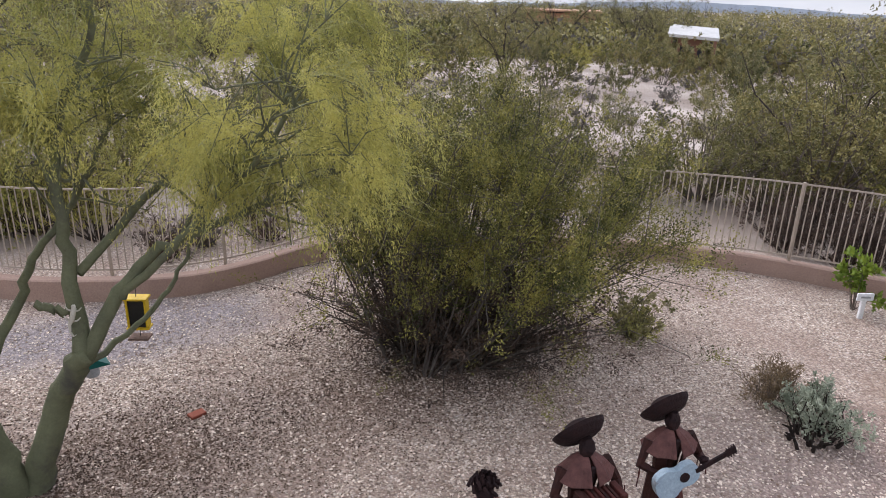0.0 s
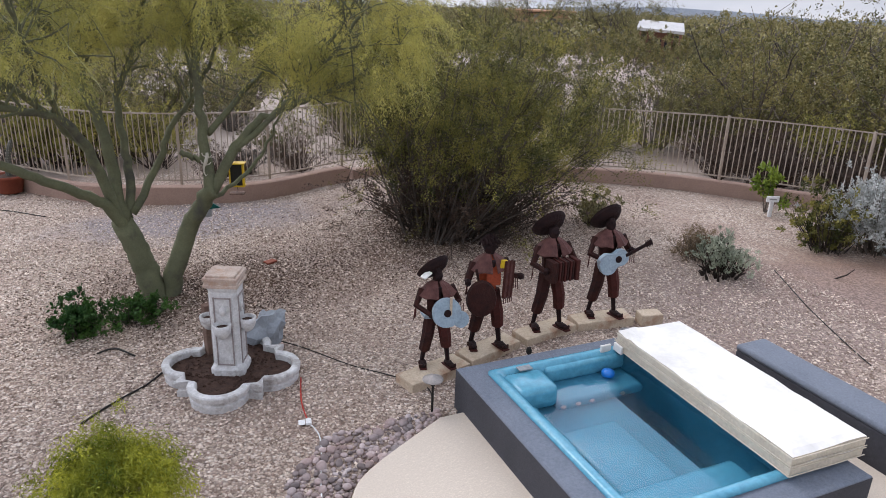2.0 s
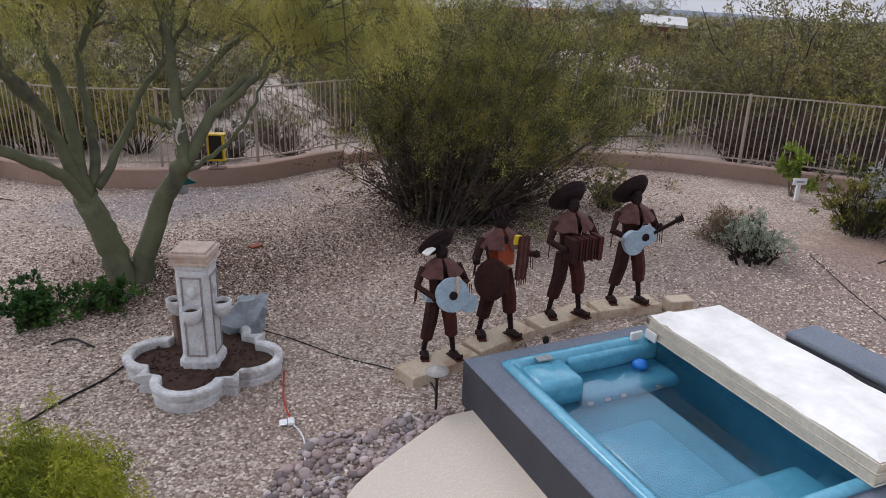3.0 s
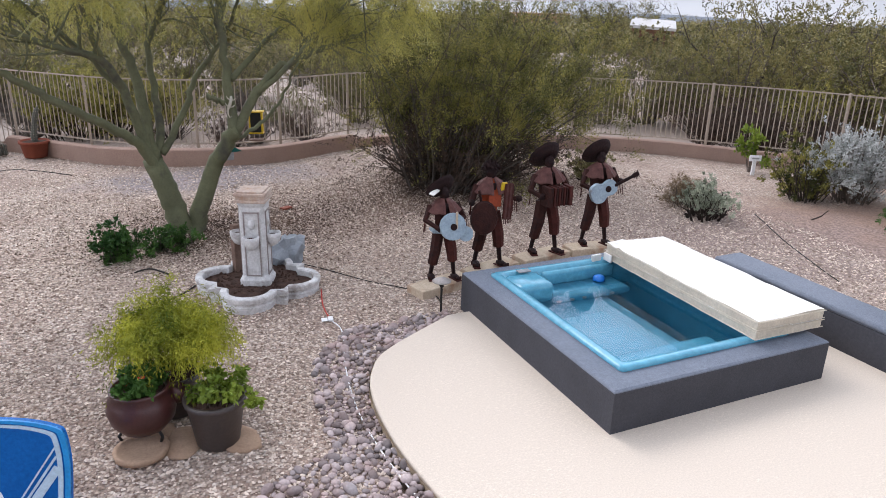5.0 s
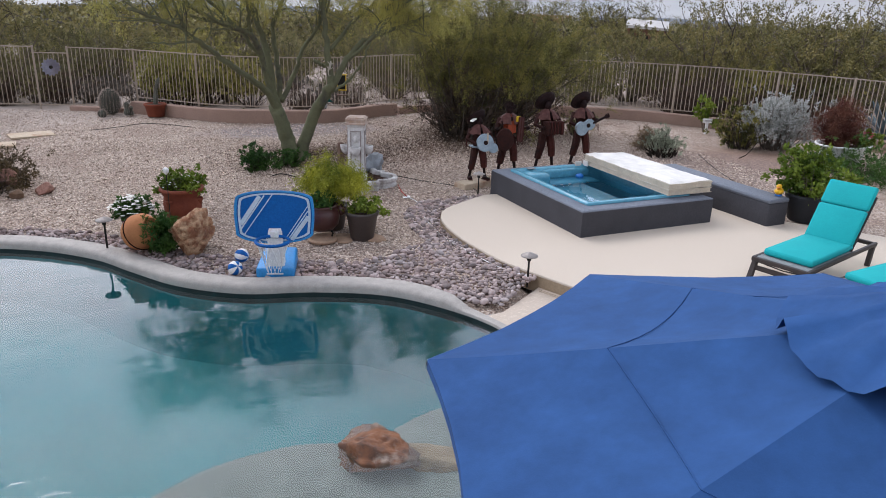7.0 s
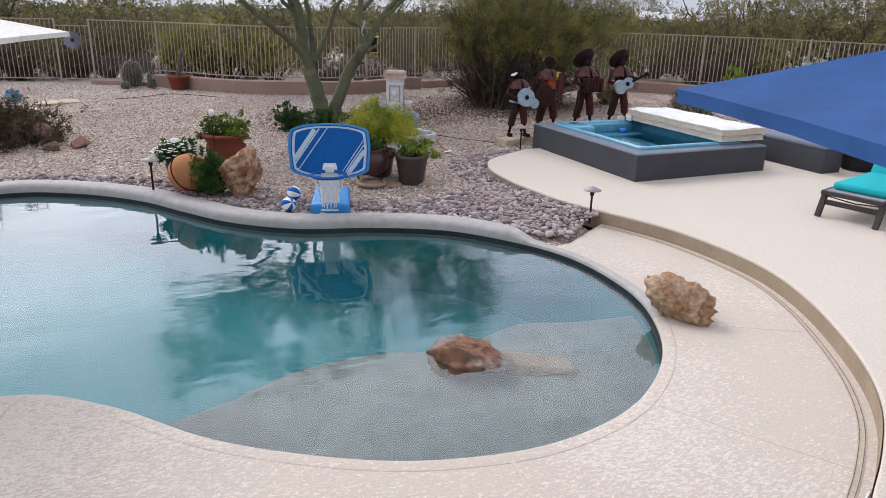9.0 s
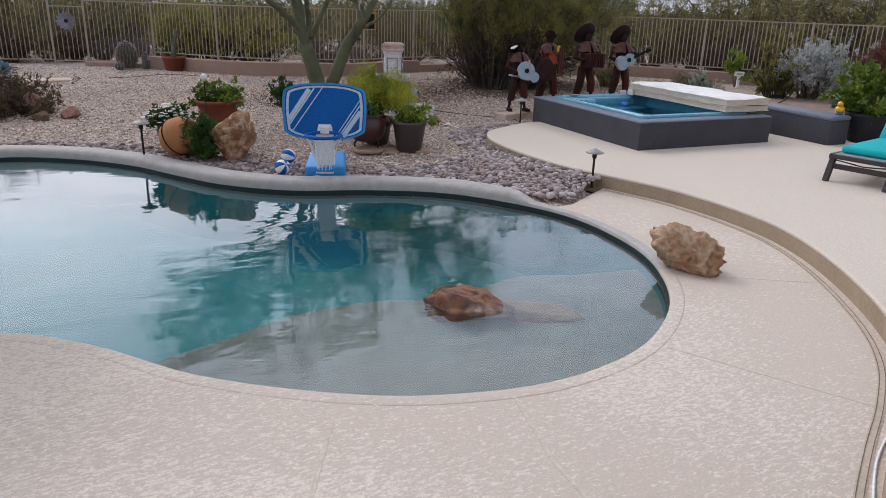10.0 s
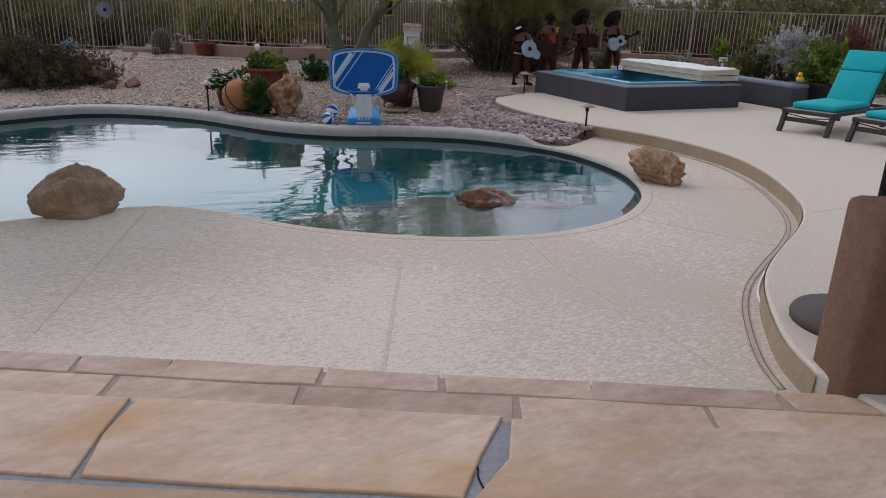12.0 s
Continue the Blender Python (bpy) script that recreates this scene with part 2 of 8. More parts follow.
def knockdown(name, proud, worn, streak):
    """Trowelled deck coat: pale flattened flecks over a worn darker coat, more of it laid bare in some patches."""
    m = surface(name, proud, proud, 3, 0.85, 0.0, fine=70)
    n, l = m.node_tree.nodes, m.node_tree.links
    p = n["Principled BSDF"]
    coat = p.inputs["Base Color"].links[0].from_socket
    co, mp = n.new("ShaderNodeTexCoord"), n.new("ShaderNodeMapping")
    mp.inputs["Rotation"].default_value, mp.inputs["Scale"].default_value = (0, 0, radians(-24)), (0.42, 1.0, 1)
    l.new(co.outputs["Object"], mp.inputs["Vector"])
    fleck, patch = n.new("ShaderNodeTexNoise"), n.new("ShaderNodeTexNoise")
    fleck.inputs["Scale"].default_value, fleck.inputs["Detail"].default_value, fleck.inputs["Roughness"].default_value, fleck.inputs["Distortion"].default_value = 58, 3.0, 0.62, 0.6
    patch.inputs["Scale"].default_value, patch.inputs["Detail"].default_value = 0.55, 5.0
    l.new(mp.outputs["Vector"], fleck.inputs["Vector"])
    l.new(co.outputs["Object"], patch.inputs["Vector"])
    level = n.new("ShaderNodeMapRange")
    level.inputs["From Min"].default_value, level.inputs["From Max"].default_value = 0.40, 0.64
    level.inputs["To Min"].default_value, level.inputs["To Max"].default_value = -0.06, 0.085
    l.new(patch.outputs["Fac"], level.inputs["Value"])
    along, drift, wear = n.new("ShaderNodeSeparateXYZ"), n.new("ShaderNodeMapRange"), n.new("ShaderNodeMath")
    l.new(co.outputs["Object"], along.inputs[0])
    drift.inputs["From Min"].default_value, drift.inputs["From Max"].default_value = -7.5, -2.5
    drift.inputs["To Min"].default_value, drift.inputs["To Max"].default_value = -0.04, 0.11
    l.new(along.outputs["X"], drift.inputs["Value"])
    l.new(drift.outputs["Result"], wear.inputs[0])
    l.new(level.outputs["Result"], wear.inputs[1])
    add, step, mix = n.new("ShaderNodeMath"), n.new("ShaderNodeMapRange"), n.new("ShaderNodeMixRGB")
    l.new(fleck.outputs["Fac"], add.inputs[0])
    l.new(wear.outputs[0], add.inputs[1])
    step.inputs["From Min"].default_value, step.inputs["From Max"].default_value = 0.47, 0.58
    step.inputs["To Max"].default_value = streak
    l.new(add.outputs[0], step.inputs["Value"])
    l.new(step.outputs["Result"], mix.inputs["Fac"])
    l.new(coat, mix.inputs["Color1"])
    mix.inputs["Color2"].default_value = (*worn, 1)
    l.new(mix.outputs["Color"], p.inputs["Base Color"])
    b = n.new("ShaderNodeBump")
    b.invert = True
    b.inputs["Strength"].default_value, b.inputs["Distance"].default_value = 0.35, 0.006
    l.new(step.outputs["Result"], b.inputs["Height"])
    l.new(b.outputs["Normal"], p.inputs["Normal"])
    return m


DECK_LOW = knockdown("textured_deck", (0.67, 0.585, 0.495), (0.41, 0.33, 0.265), 0.48)
DECK = knockdown("cool_deck", (0.63, 0.55, 0.46), (0.50, 0.43, 0.36), 0.35)
RISER = surface("tan_riser", (0.36, 0.28, 0.19), (0.30, 0.23, 0.16), 3, 0.8, 0.25, 60)
DRAIN = surface("drain_strip", (0.54, 0.45, 0.355), (0.45, 0.37, 0.29), 12, 0.7, 0.2, 60)
JOINT = surface("deck_joint", (0.62, 0.535, 0.44), (0.53, 0.455, 0.37), 12, 0.9, 0.2, 60)
COPING = surface("stone_coping", (0.47, 0.44, 0.41), (0.36, 0.34, 0.315), 9, 0.7, 0.3, 70, fine=120)
PLASTER = surface("teal_plaster", (0.045, 0.250, 0.278), (0.035, 0.205, 0.230), 1.2, 0.6, 0.1, 40)
SHELF = surface("grey_plaster", (0.205, 0.222, 0.208), (0.150, 0.166, 0.156), 3, 0.6, 0.0, 45, fine=9)
WATER = glassy("pool_water", (0.80, 0.95, 0.95), 0.0, 1.42, 0.20, 6.5)
SPA_WATER = glassy("spa_water", (0.68, 0.84, 0.92), 0.0, 1.33, 0.05, 4.0)
STUCCO = surface("pink_stucco", (0.36, 0.25, 0.20), (0.30, 0.205, 0.165), 2.5, 0.9, 0.5, 110)
BROWN_STUCCO = surface("brown_stucco", (0.22, 0.125, 0.085), (0.16, 0.09, 0.065), 3, 0.85, 0.45, 70, spot=(0.13, 0.075, 0.055))
FENCE = surface("tan_painted_steel", (0.37, 0.31, 0.25), (0.31, 0.25, 0.20), 3, 0.55, 0.05, 90)
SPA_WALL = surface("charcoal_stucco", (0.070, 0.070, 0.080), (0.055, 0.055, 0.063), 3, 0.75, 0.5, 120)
# Top of spa and seat wall: paler and bluer than SPA_WALL.
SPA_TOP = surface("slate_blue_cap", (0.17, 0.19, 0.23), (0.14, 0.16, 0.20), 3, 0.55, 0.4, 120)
ACRYLIC = surface("blue_acrylic", (0.105, 0.340, 0.460), (0.085, 0.295, 0.415), 2, 0.2, 0.0, fine=15)
VINYL = surface("white_vinyl", (0.76, 0.74, 0.71), (0.70, 0.68, 0.64), 3, 0.55, 0.08, 9, fine=2.5)
VINYL_SIDE = surface("cream_vinyl", (0.63, 0.565, 0.46), (0.52, 0.46, 0.37), 5, 0.6, 0.15, 20)
LEAF_YELLOW = leafy("palo_verde_leaf", (0.118, 0.136, 0.038), (0.54, 0.49, 0.14), 0.6, 0.30, 0.9)
TWIG_PALE = surface("pale_green_twig", (0.36, 0.35, 0.15), (0.26, 0.26, 0.10), 3, 0.7, 0.0, fine=8)
LEAF_CREOSOTE = leafy("creosote_leaf", (0.043, 0.051, 0.014), (0.395, 0.350, 0.089), 0.6, 0.18)
LEAF_DESERT = leafy("desert_leaf", (0.100, 0.098, 0.042), (0.35, 0.305, 0.140), 0.6, 0.10, each=0.14)
LEAF_OLIVE = leafy("mesquite_leaf", (0.064, 0.067, 0.022), (0.285, 0.240, 0.088), 0.6, 0.10, each=0.14)
LEAF_DOME = leafy("turpentine_leaf", (0.075, 0.085, 0.016), (0.30, 0.28, 0.060), 0.6, 0.12)
LEAF_GREY = leafy("grey_leaf", (0.22, 0.235, 0.215), (0.56, 0.57, 0.55))
LEAF_SAGE = leafy("sage_leaf", (0.16, 0.185, 0.13), (0.48, 0.51, 0.39))
LEAF_DRY = leafy("dry_leaf", (0.13, 0.09, 0.05), (0.30, 0.22, 0.13))
LEAF_SCRUB = leafy("scrub_leaf", (0.090, 0.080, 0.068), (0.205, 0.182, 0.160), each=0.2)
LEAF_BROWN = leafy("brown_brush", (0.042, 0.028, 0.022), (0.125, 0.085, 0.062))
LEAF_GREEN = leafy("green_leaf", (0.020, 0.060, 0.015), (0.075, 0.150, 0.030))
LEAF_BRIGHT = leafy("bright_leaf", (0.060, 0.110, 0.012), (0.235, 0.300, 0.042), 0.5)
LEAF_FERN = leafy("feathery_leaf", (0.055, 0.095, 0.008), (0.45, 0.44, 0.045), 0.55)
LEAF_RED = leafy("purple_grass", (0.070, 0.022, 0.018), (0.22, 0.095, 0.060))
BARK_GREEN = surface("green_bark", (0.150, 0.155, 0.088), (0.105, 0.108, 0.066), 5, 0.8, 0.5, 40, spot=(0.075, 0.072, 0.058))
BARK_GREY = surface("grey_twig", (0.150, 0.125, 0.105), (0.095, 0.075, 0.060), 8, 0.9, 0.3, 60)
BARK_MID = surface("weathered_twig", (0.115, 0.098, 0.085), (0.060, 0.050, 0.043), 3, 0.9, 0.3, 60)
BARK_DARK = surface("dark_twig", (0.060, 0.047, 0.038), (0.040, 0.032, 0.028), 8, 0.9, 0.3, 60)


# ---- mesh helpers ----
class Shape:
    """Collects vertices and faces; every face keeps a material slot."""

    def __init__(self):
        self.v, self.f, self.m = [], [], []

    def add(self, verts, faces, slot=0, at=None):
        k = len(self.v)
        self.v += [tuple(at @ Vector(p)) for p in verts] if at is not None else [tuple(p) for p in verts]
        self.f += [tuple(i + k for i in f) for f in faces]
        self.m += [slot] * len(faces)
        return self

    def box(self, x, y, z, size, bevel=0.0, slot=0, at=None):
        bm = bmesh.new()
        bmesh.ops.create_cube(bm, size=1)
        bmesh.ops.scale(bm, vec=size, verts=bm.verts)
        if bevel:
            bmesh.ops.bevel(bm, geom=bm.edges[:], offset=bevel, segments=2, affect="EDGES", profile=0.5)
        bmesh.ops.translate(bm, vec=(x, y, z), verts=bm.verts)
        return self.take(bm, slot, at)

    def take(self, bm, slot=0, at=None):
        bm.verts.index_update()
        self.add([v.co[:] for v in bm.verts], [[v.index for v in f.verts] for f in bm.faces], slot, at)
        bm.free()
        return self

    def tube(self, points, radii, sides=7, slot=0, at=None, cap=True):
        pts = [Vector(p) for p in points]
        if isinstance(radii, (int, float)):
            radii = [radii] * len(pts)
        verts, faces = [], []
        side = None
        for k, p in enumerate(pts):
            d = (pts[min(k + 1, len(pts) - 1)] - pts[max(k - 1, 0)])
            d = d.normalized() if d.length > 1e-9 else Vector((0, 0, 1))
            if side is None:
                side = d.orthogonal().normalized()
            side = (side - d * side.dot(d))
            side = side.normalized() if side.length > 1e-6 else d.orthogonal().normalized()
            up = d.cross(side)
            for j in range(sides):
                a = 2 * math.pi * j / sides
                verts.append(p + (side * math.cos(a) + up * math.sin(a)) * radii[k])
        for k in range(len(pts) - 1):
            for j in range(sides):
                a, b = k * sides + j, k * sides + (j + 1) % sides
                faces.append((a, b, b + sides, a + sides))
        if cap:
            faces.append(tuple(range(sides))[::-1])
            faces.append(tuple(range((len(pts) - 1) * sides, len(pts) * sides)))
        return self.add(verts, faces, slot, at)

    def lathe(self, profile, sides=24, slot=0, at=None, squash=1.0):
        verts, faces = [], []
        for r, z in profile:
            for j in range(sides):
                a = 2 * math.pi * j / sides
                verts.append((r * math.cos(a), r * squash * math.sin(a), z))
        for k in range(len(profile) - 1):
            for j in range(sides):
                a, b = k * sides + j, k * sides + (j + 1) % sides
                faces.append((a, b, b + sides, a + sides))
        faces.append(tuple(range(sides))[::-1])
        faces.append(tuple(range((len(profile) - 1) * sides, len(profile) * sides)))
        return self.add(verts, faces, slot, at)

    def prism(self, outline, z0, z1, slot=0, at=None, bevel=0.0):
        bm = bmesh.new()
        f = bm.faces.new([bm.verts.new((x, y, z0)) for x, y in outline])
        bm.normal_update()
        if f.normal.z > 0:
            f.normal_flip()
        up = bmesh.ops.extrude_face_region(bm, geom=[f])
        top = [g for g in up["geom"] if isinstance(g, bmesh.types.BMVert)]
        bmesh.ops.translate(bm, vec=(0, 0, z1 - z0), verts=top)
        if bevel:
            edges = [e for e in bm.edges if all(abs(v.co.z - z1) < 1e-6 for v in e.verts)]
            bmesh.ops.bevel(bm, geom=edges, offset=bevel, segments=3, affect="EDGES", profile=0.5)
        return self.take(bm, slot, at)

    def blob(self, size, rough=0.2, seed=0.0, detail=3, freq=1.6, slot=0, at=None, facet=0.0):
        bm = bmesh.new()
        bmesh.ops.create_icosphere(bm, subdivisions=detail, radius=1.0)
        for v in bm.verts:
            p = v.co.normalized()
            k = 1 + rough * noise.noise(p * freq + Vector((seed, seed * 0.7, seed * 1.3))) + 0.45 * rough * noise.noise(p * freq * 2.7 + Vector((seed, 3, seed)))
            if facet:
                k += facet * abs(noise.noise(p * freq * 1.3 + Vector((9, seed, 2))))
            v.co = Vector((p.x * size[0], p.y * size[1], p.z * size[2])) * k
        return self.take(bm, slot, at)

    def mesh(self, name, materials, smooth=False):
        me = bpy.data.meshes.new(name)
        me.from_pydata(self.v, [], self.f)
        for m in materials if isinstance(materials, (list, tuple)) else [materials]:
            me.materials.append(m)
        me.polygons.foreach_set("material_index", self.m)
        if smooth:
            me.polygons.foreach_set("use_smooth", [True] * len(self.f))
        me.update()
        return me


def part(name, shape, material, parent, label="", smooth=False, m=None):
    """Links a shape as one mesh object under a thing or a part."""
    ob = new(name, shape.mesh(name, material, smooth) if isinstance(shape, Shape) else shape)
    ob.parent = parent
    if m is not None:
        ob.matrix_local = m
    return tagged(ob, label)


def thing(name, m, label, category, group="", kind=""):
    """An empty at the base of a thing."""
    ob = new(name)
    ob.matrix_basis = m
    return tagged(ob, label, category, group, kind)


def solid(name, shape, material, label, category, m=None, smooth=False, group="", kind=""):
    """A thing of one mesh."""
    ob = new(name, shape.mesh(name, material, smooth))
    if m is not None:
        ob.matrix_basis = m
    return tagged(ob, label, category, group, kind)


def spline(points, steps=6, closed=True):
    """A smooth line through points of any dimension."""
    pts = [np.array(p, float) for p in points]
    n, out = len(pts), []
    for i in range(n if closed else n - 1):
        p0, p1, p2, p3 = ((pts[(i + k) % n] for k in (-1, 0, 1, 2)) if closed else (pts[min(max(i + k, 0), n - 1)] for k in (-1, 0, 1, 2)))
        for s in range(steps):
            t = s / steps
            out.append(0.5 * (2 * p1 + (p2 - p0) * t + (2 * p0 - 5 * p1 + 4 * p2 - p3) * t * t + (3 * p1 - p0 - 3 * p2 + p3) * t ** 3))
    if not closed:
        out.append(pts[-1])
    return [tuple(float(c) for c in p) for p in out]


def offset(loop, widths):
    """A closed counter-clockwise loop moved outwards."""
    n, out = len(loop), []
    for i in range(n):
        a, b = np.array(loop[i - 1]), np.array(loop[(i + 1) % n])
        d = (b - a) / np.linalg.norm(b - a)
        w = widths[i] if isinstance(widths, (list, tuple)) else widths
        out.append((loop[i][0] + d[1] * w, loop[i][1] - d[0] * w))
    return out


def inside(x, y, loop):
    """Which of the points lie in the loop (numpy)."""
    x, y = np.asarray(x, float), np.asarray(y, float)
    hit = np.zeros(x.shape, bool)
    for (x0, y0), (x1, y1) in zip(loop, loop[1:] + loop[:1]):
        if y0 != y1:
            hit ^= ((y0 > y) != (y1 > y)) & (x < (x1 - x0) * (y - y0) / (y1 - y0) + x0)
    return hit


def away(x, y, line, closed=True):
    """Distance of points from a line of segments (numpy)."""
    x, y = np.asarray(x, float), np.asarray(y, float)
    best = np.full(x.shape, 1e9)
    for (x0, y0), (x1, y1) in zip(line, line[1:] + (line[:1] if closed else [])):
        dx, dy = x1 - x0, y1 - y0
        s = np.clip(((x - x0) * dx + (y - y0) * dy) / max(dx * dx + dy * dy, 1e-9), 0, 1)
        best = np.minimum(best, np.hypot(x - x0 - s * dx, y - y0 - s * dy))
    return best


# ---- plan: pool, decks, wall ----
DECK_Z, LOW_Z, WATER_Z, PATIO_Z = 0.0, -0.16, -0.22, 0.10
POOL = spline([(-8.28, -3.05), (-7.28, -2.93), (-6.69, -3.29), (-6.14, -3.90), (-5.49, -4.36), (-4.91, -4.60), (-4.23, -4.68), (-3.50, -4.48),
               (-2.84, -3.94), (-2.41, -3.20), (-2.28, -2.50), (-2.34, -1.82), (-2.65, -1.19), (-3.16, -0.60), (-3.92, -0.22), (-4.71, 0.01),
               (-5.38, 0.50), (-5.86, 1.15), (-6.30, 1.80), (-6.99, 2.40), (-7.82, 2.72), (-8.75, 2.35), (-9.9, 1.6), (-11.0, 0.4), (-11.2, -1.2), (-10.5, -2.5), (-9.4, -3.1)], 6)
UPPER = spline([(-0.25, 2.55), (-1.13, 2.05), (-1.42, 1.70), (-1.57, 1.25), (-1.62, 0.60), (-1.58, 0.00), (-1.50, -0.50), (-1.34, -1.00), (-1.06, -1.75),
                (-0.97, -2.30), (-0.96, -2.80), (-1.02, -3.25), (-1.20, -3.75), (-1.50, -4.30), (-1.90, -4.88), (-2.30, -5.30), (-2.75, -5.62),
                (-3.20, -5.88), (-3.65, -6.16), (-3.94, -6.40), (-4.20, -6.68), (-4.45, -7.00), (-4.60, -7.30)], 5, False)
UPPER_LOOP = UPPER + [(-4.7, -9.5), (7.0, -12.5), (6.2, -5.0), (5.2, -2.6), (4.3, -1.2), (3.85, -0.62), (3.6, -0.3), (3.0, 2.55), (2.32, 2.55), (2.32, 0.12), (0.12, 0.12), (0.12, 2.55)]
EDGE_A, EDGE_B = (-13.0, -3.20), (-4.60, -7.48)
wide = [0.30 if 12 * 6 <= i < 22 * 6 else 0.0 for i in range(len(POOL))]
ring = np.array(wide)
for _ in range(8):
    ring = (np.roll(ring, 1) + ring + np.roll(ring, -1)) / 3
ring = [float(0.10 + w * 0.72) for w in ring]
COPING_LOOP = offset(POOL, ring)
rim = offset(POOL, 0.03)
near_side = rim[-14:] + rim[: 11 * 6 + 3]
LOWER_LOOP = near_side + [(-2.09, -1.56), (-1.27, -1.03), (-0.7, -2.0), (-0.7, -3.4), (-1.2, -4.7), (-2.6, -5.95), (-4.2, -7.2), (-4.40, -7.42), (-13.0, -3.05), (-13.0, -1.8)]
WALL = spline([(-11.5, 15.6), (-9.0, 15.2), (-7.8, 14.95), (-6.95, 14.7), (-5.5, 13.95), (-4.5, 12.95), (-3.5, 11.95), (-2.3, 11.35), (-1.0, 11.1), (0.2, 11.3), (1.50, 11.9),
               (2.8, 12.0), (4.6, 11.3), (6.5, 10.2), (8.0, 9.15), (8.90, 8.35), (9.75, 7.3), (10.45, 6.15), (11.0, 4.7), (11.5, 2.6), (12.0, 0.0)], 6, False)


def ground_z(x, y):
    """Height of the ground: a level yard, falling gently away from it."""
    x, y = np.asarray(x, float), np.asarray(y, float)
    d = np.hypot(x, y - 2)
    z = -0.075 + 0.025 * np.sin(0.9 * x + 0.5) * np.sin(0.8 * y) + 0.012 * np.sin(2.3 * x + 1.1 * y)
    z = z - 0.0245 * np.maximum(d - 15, 0) + np.clip((d - 15) / 10, 0, 1) * (0.35 * np.sin(0.13 * x + 1) * np.sin(0.11 * y) + 0.12 * np.sin(0.45 * x) * np.sin(0.5 * y + 1))
    low = np.clip(away(x, y, COPING_LOOP) / 0.9, 0, 1)
    return z * low + (1 - low) * -0.17
# ---- ground: one sheet to the horizon ----
def ground():
    def axis(lo, hi, step, reach):
        a = list(np.arange(lo, hi + 1e-6, step))
        s = step
        while a[-1] < reach:
            s *= 1.25
            a.append(a[-1] + s)
        s = step
        b = [a[0]]
        while b[-1] > -reach:
            s *= 1.25
            b.append(b[-1] - s)
        return np.array(b[:0:-1] + a)

    xs, ys = axis(-13, 14, 0.22, 4000), axis(-9, 18, 0.22, 4000)
    X, Y = np.meshgrid(xs, ys)
    Z = ground_z(X, Y)
    near = (np.abs(X) < 16) & (np.abs(Y) < 16)
    hole = np.zeros(X.shape, bool)
    hole[near] = inside(X[near], Y[near], POOL)
    deck = np.zeros(X.shape, bool)
    deck[near] = inside(X[near], Y[near], LOWER_LOOP) | inside(X[near], Y[near], UPPER_LOOP)
    close = np.zeros(X.shape)
    close[near] = np.clip(1 - away(X[near], Y[near], LOWER_LOOP) / 0.35, 0, 1)
    Z = np.where(deck, np.minimum(Z, -0.32), Z)
    Z = np.where((close > 0) & ~deck, np.minimum(Z, -0.185), Z)
    Z = np.where((Y < -4) & (np.abs(X) < 16) & (Y > -20), np.minimum(Z, -0.32), Z)
    w = len(xs)
    v = np.stack([X.ravel(), Y.ravel(), Z.ravel()], 1)
    i = np.arange(X.size).reshape(X.shape)
    f = np.stack([i[:-1, :-1].ravel(), i[:-1, 1:].ravel(), i[1:, 1:].ravel(), i[1:, :-1].ravel()], 1)
    hole |= (X > 0.2) & (X < 2.2) & (Y > 0.2) & (Y < 2.6)
    f = f[~hole.ravel()[f].any(axis=1)]
    me = bpy.data.meshes.new("ground")
    me.from_pydata(v.tolist(), [], f.tolist())
    me.materials.append(GROUND)
    me.polygons.foreach_set("use_smooth", [True] * len(me.polygons))
    tagged(new("ground", me), "pinkish tan gravel yard and pale sandy desert floor beyond", "ground", kind="structure")


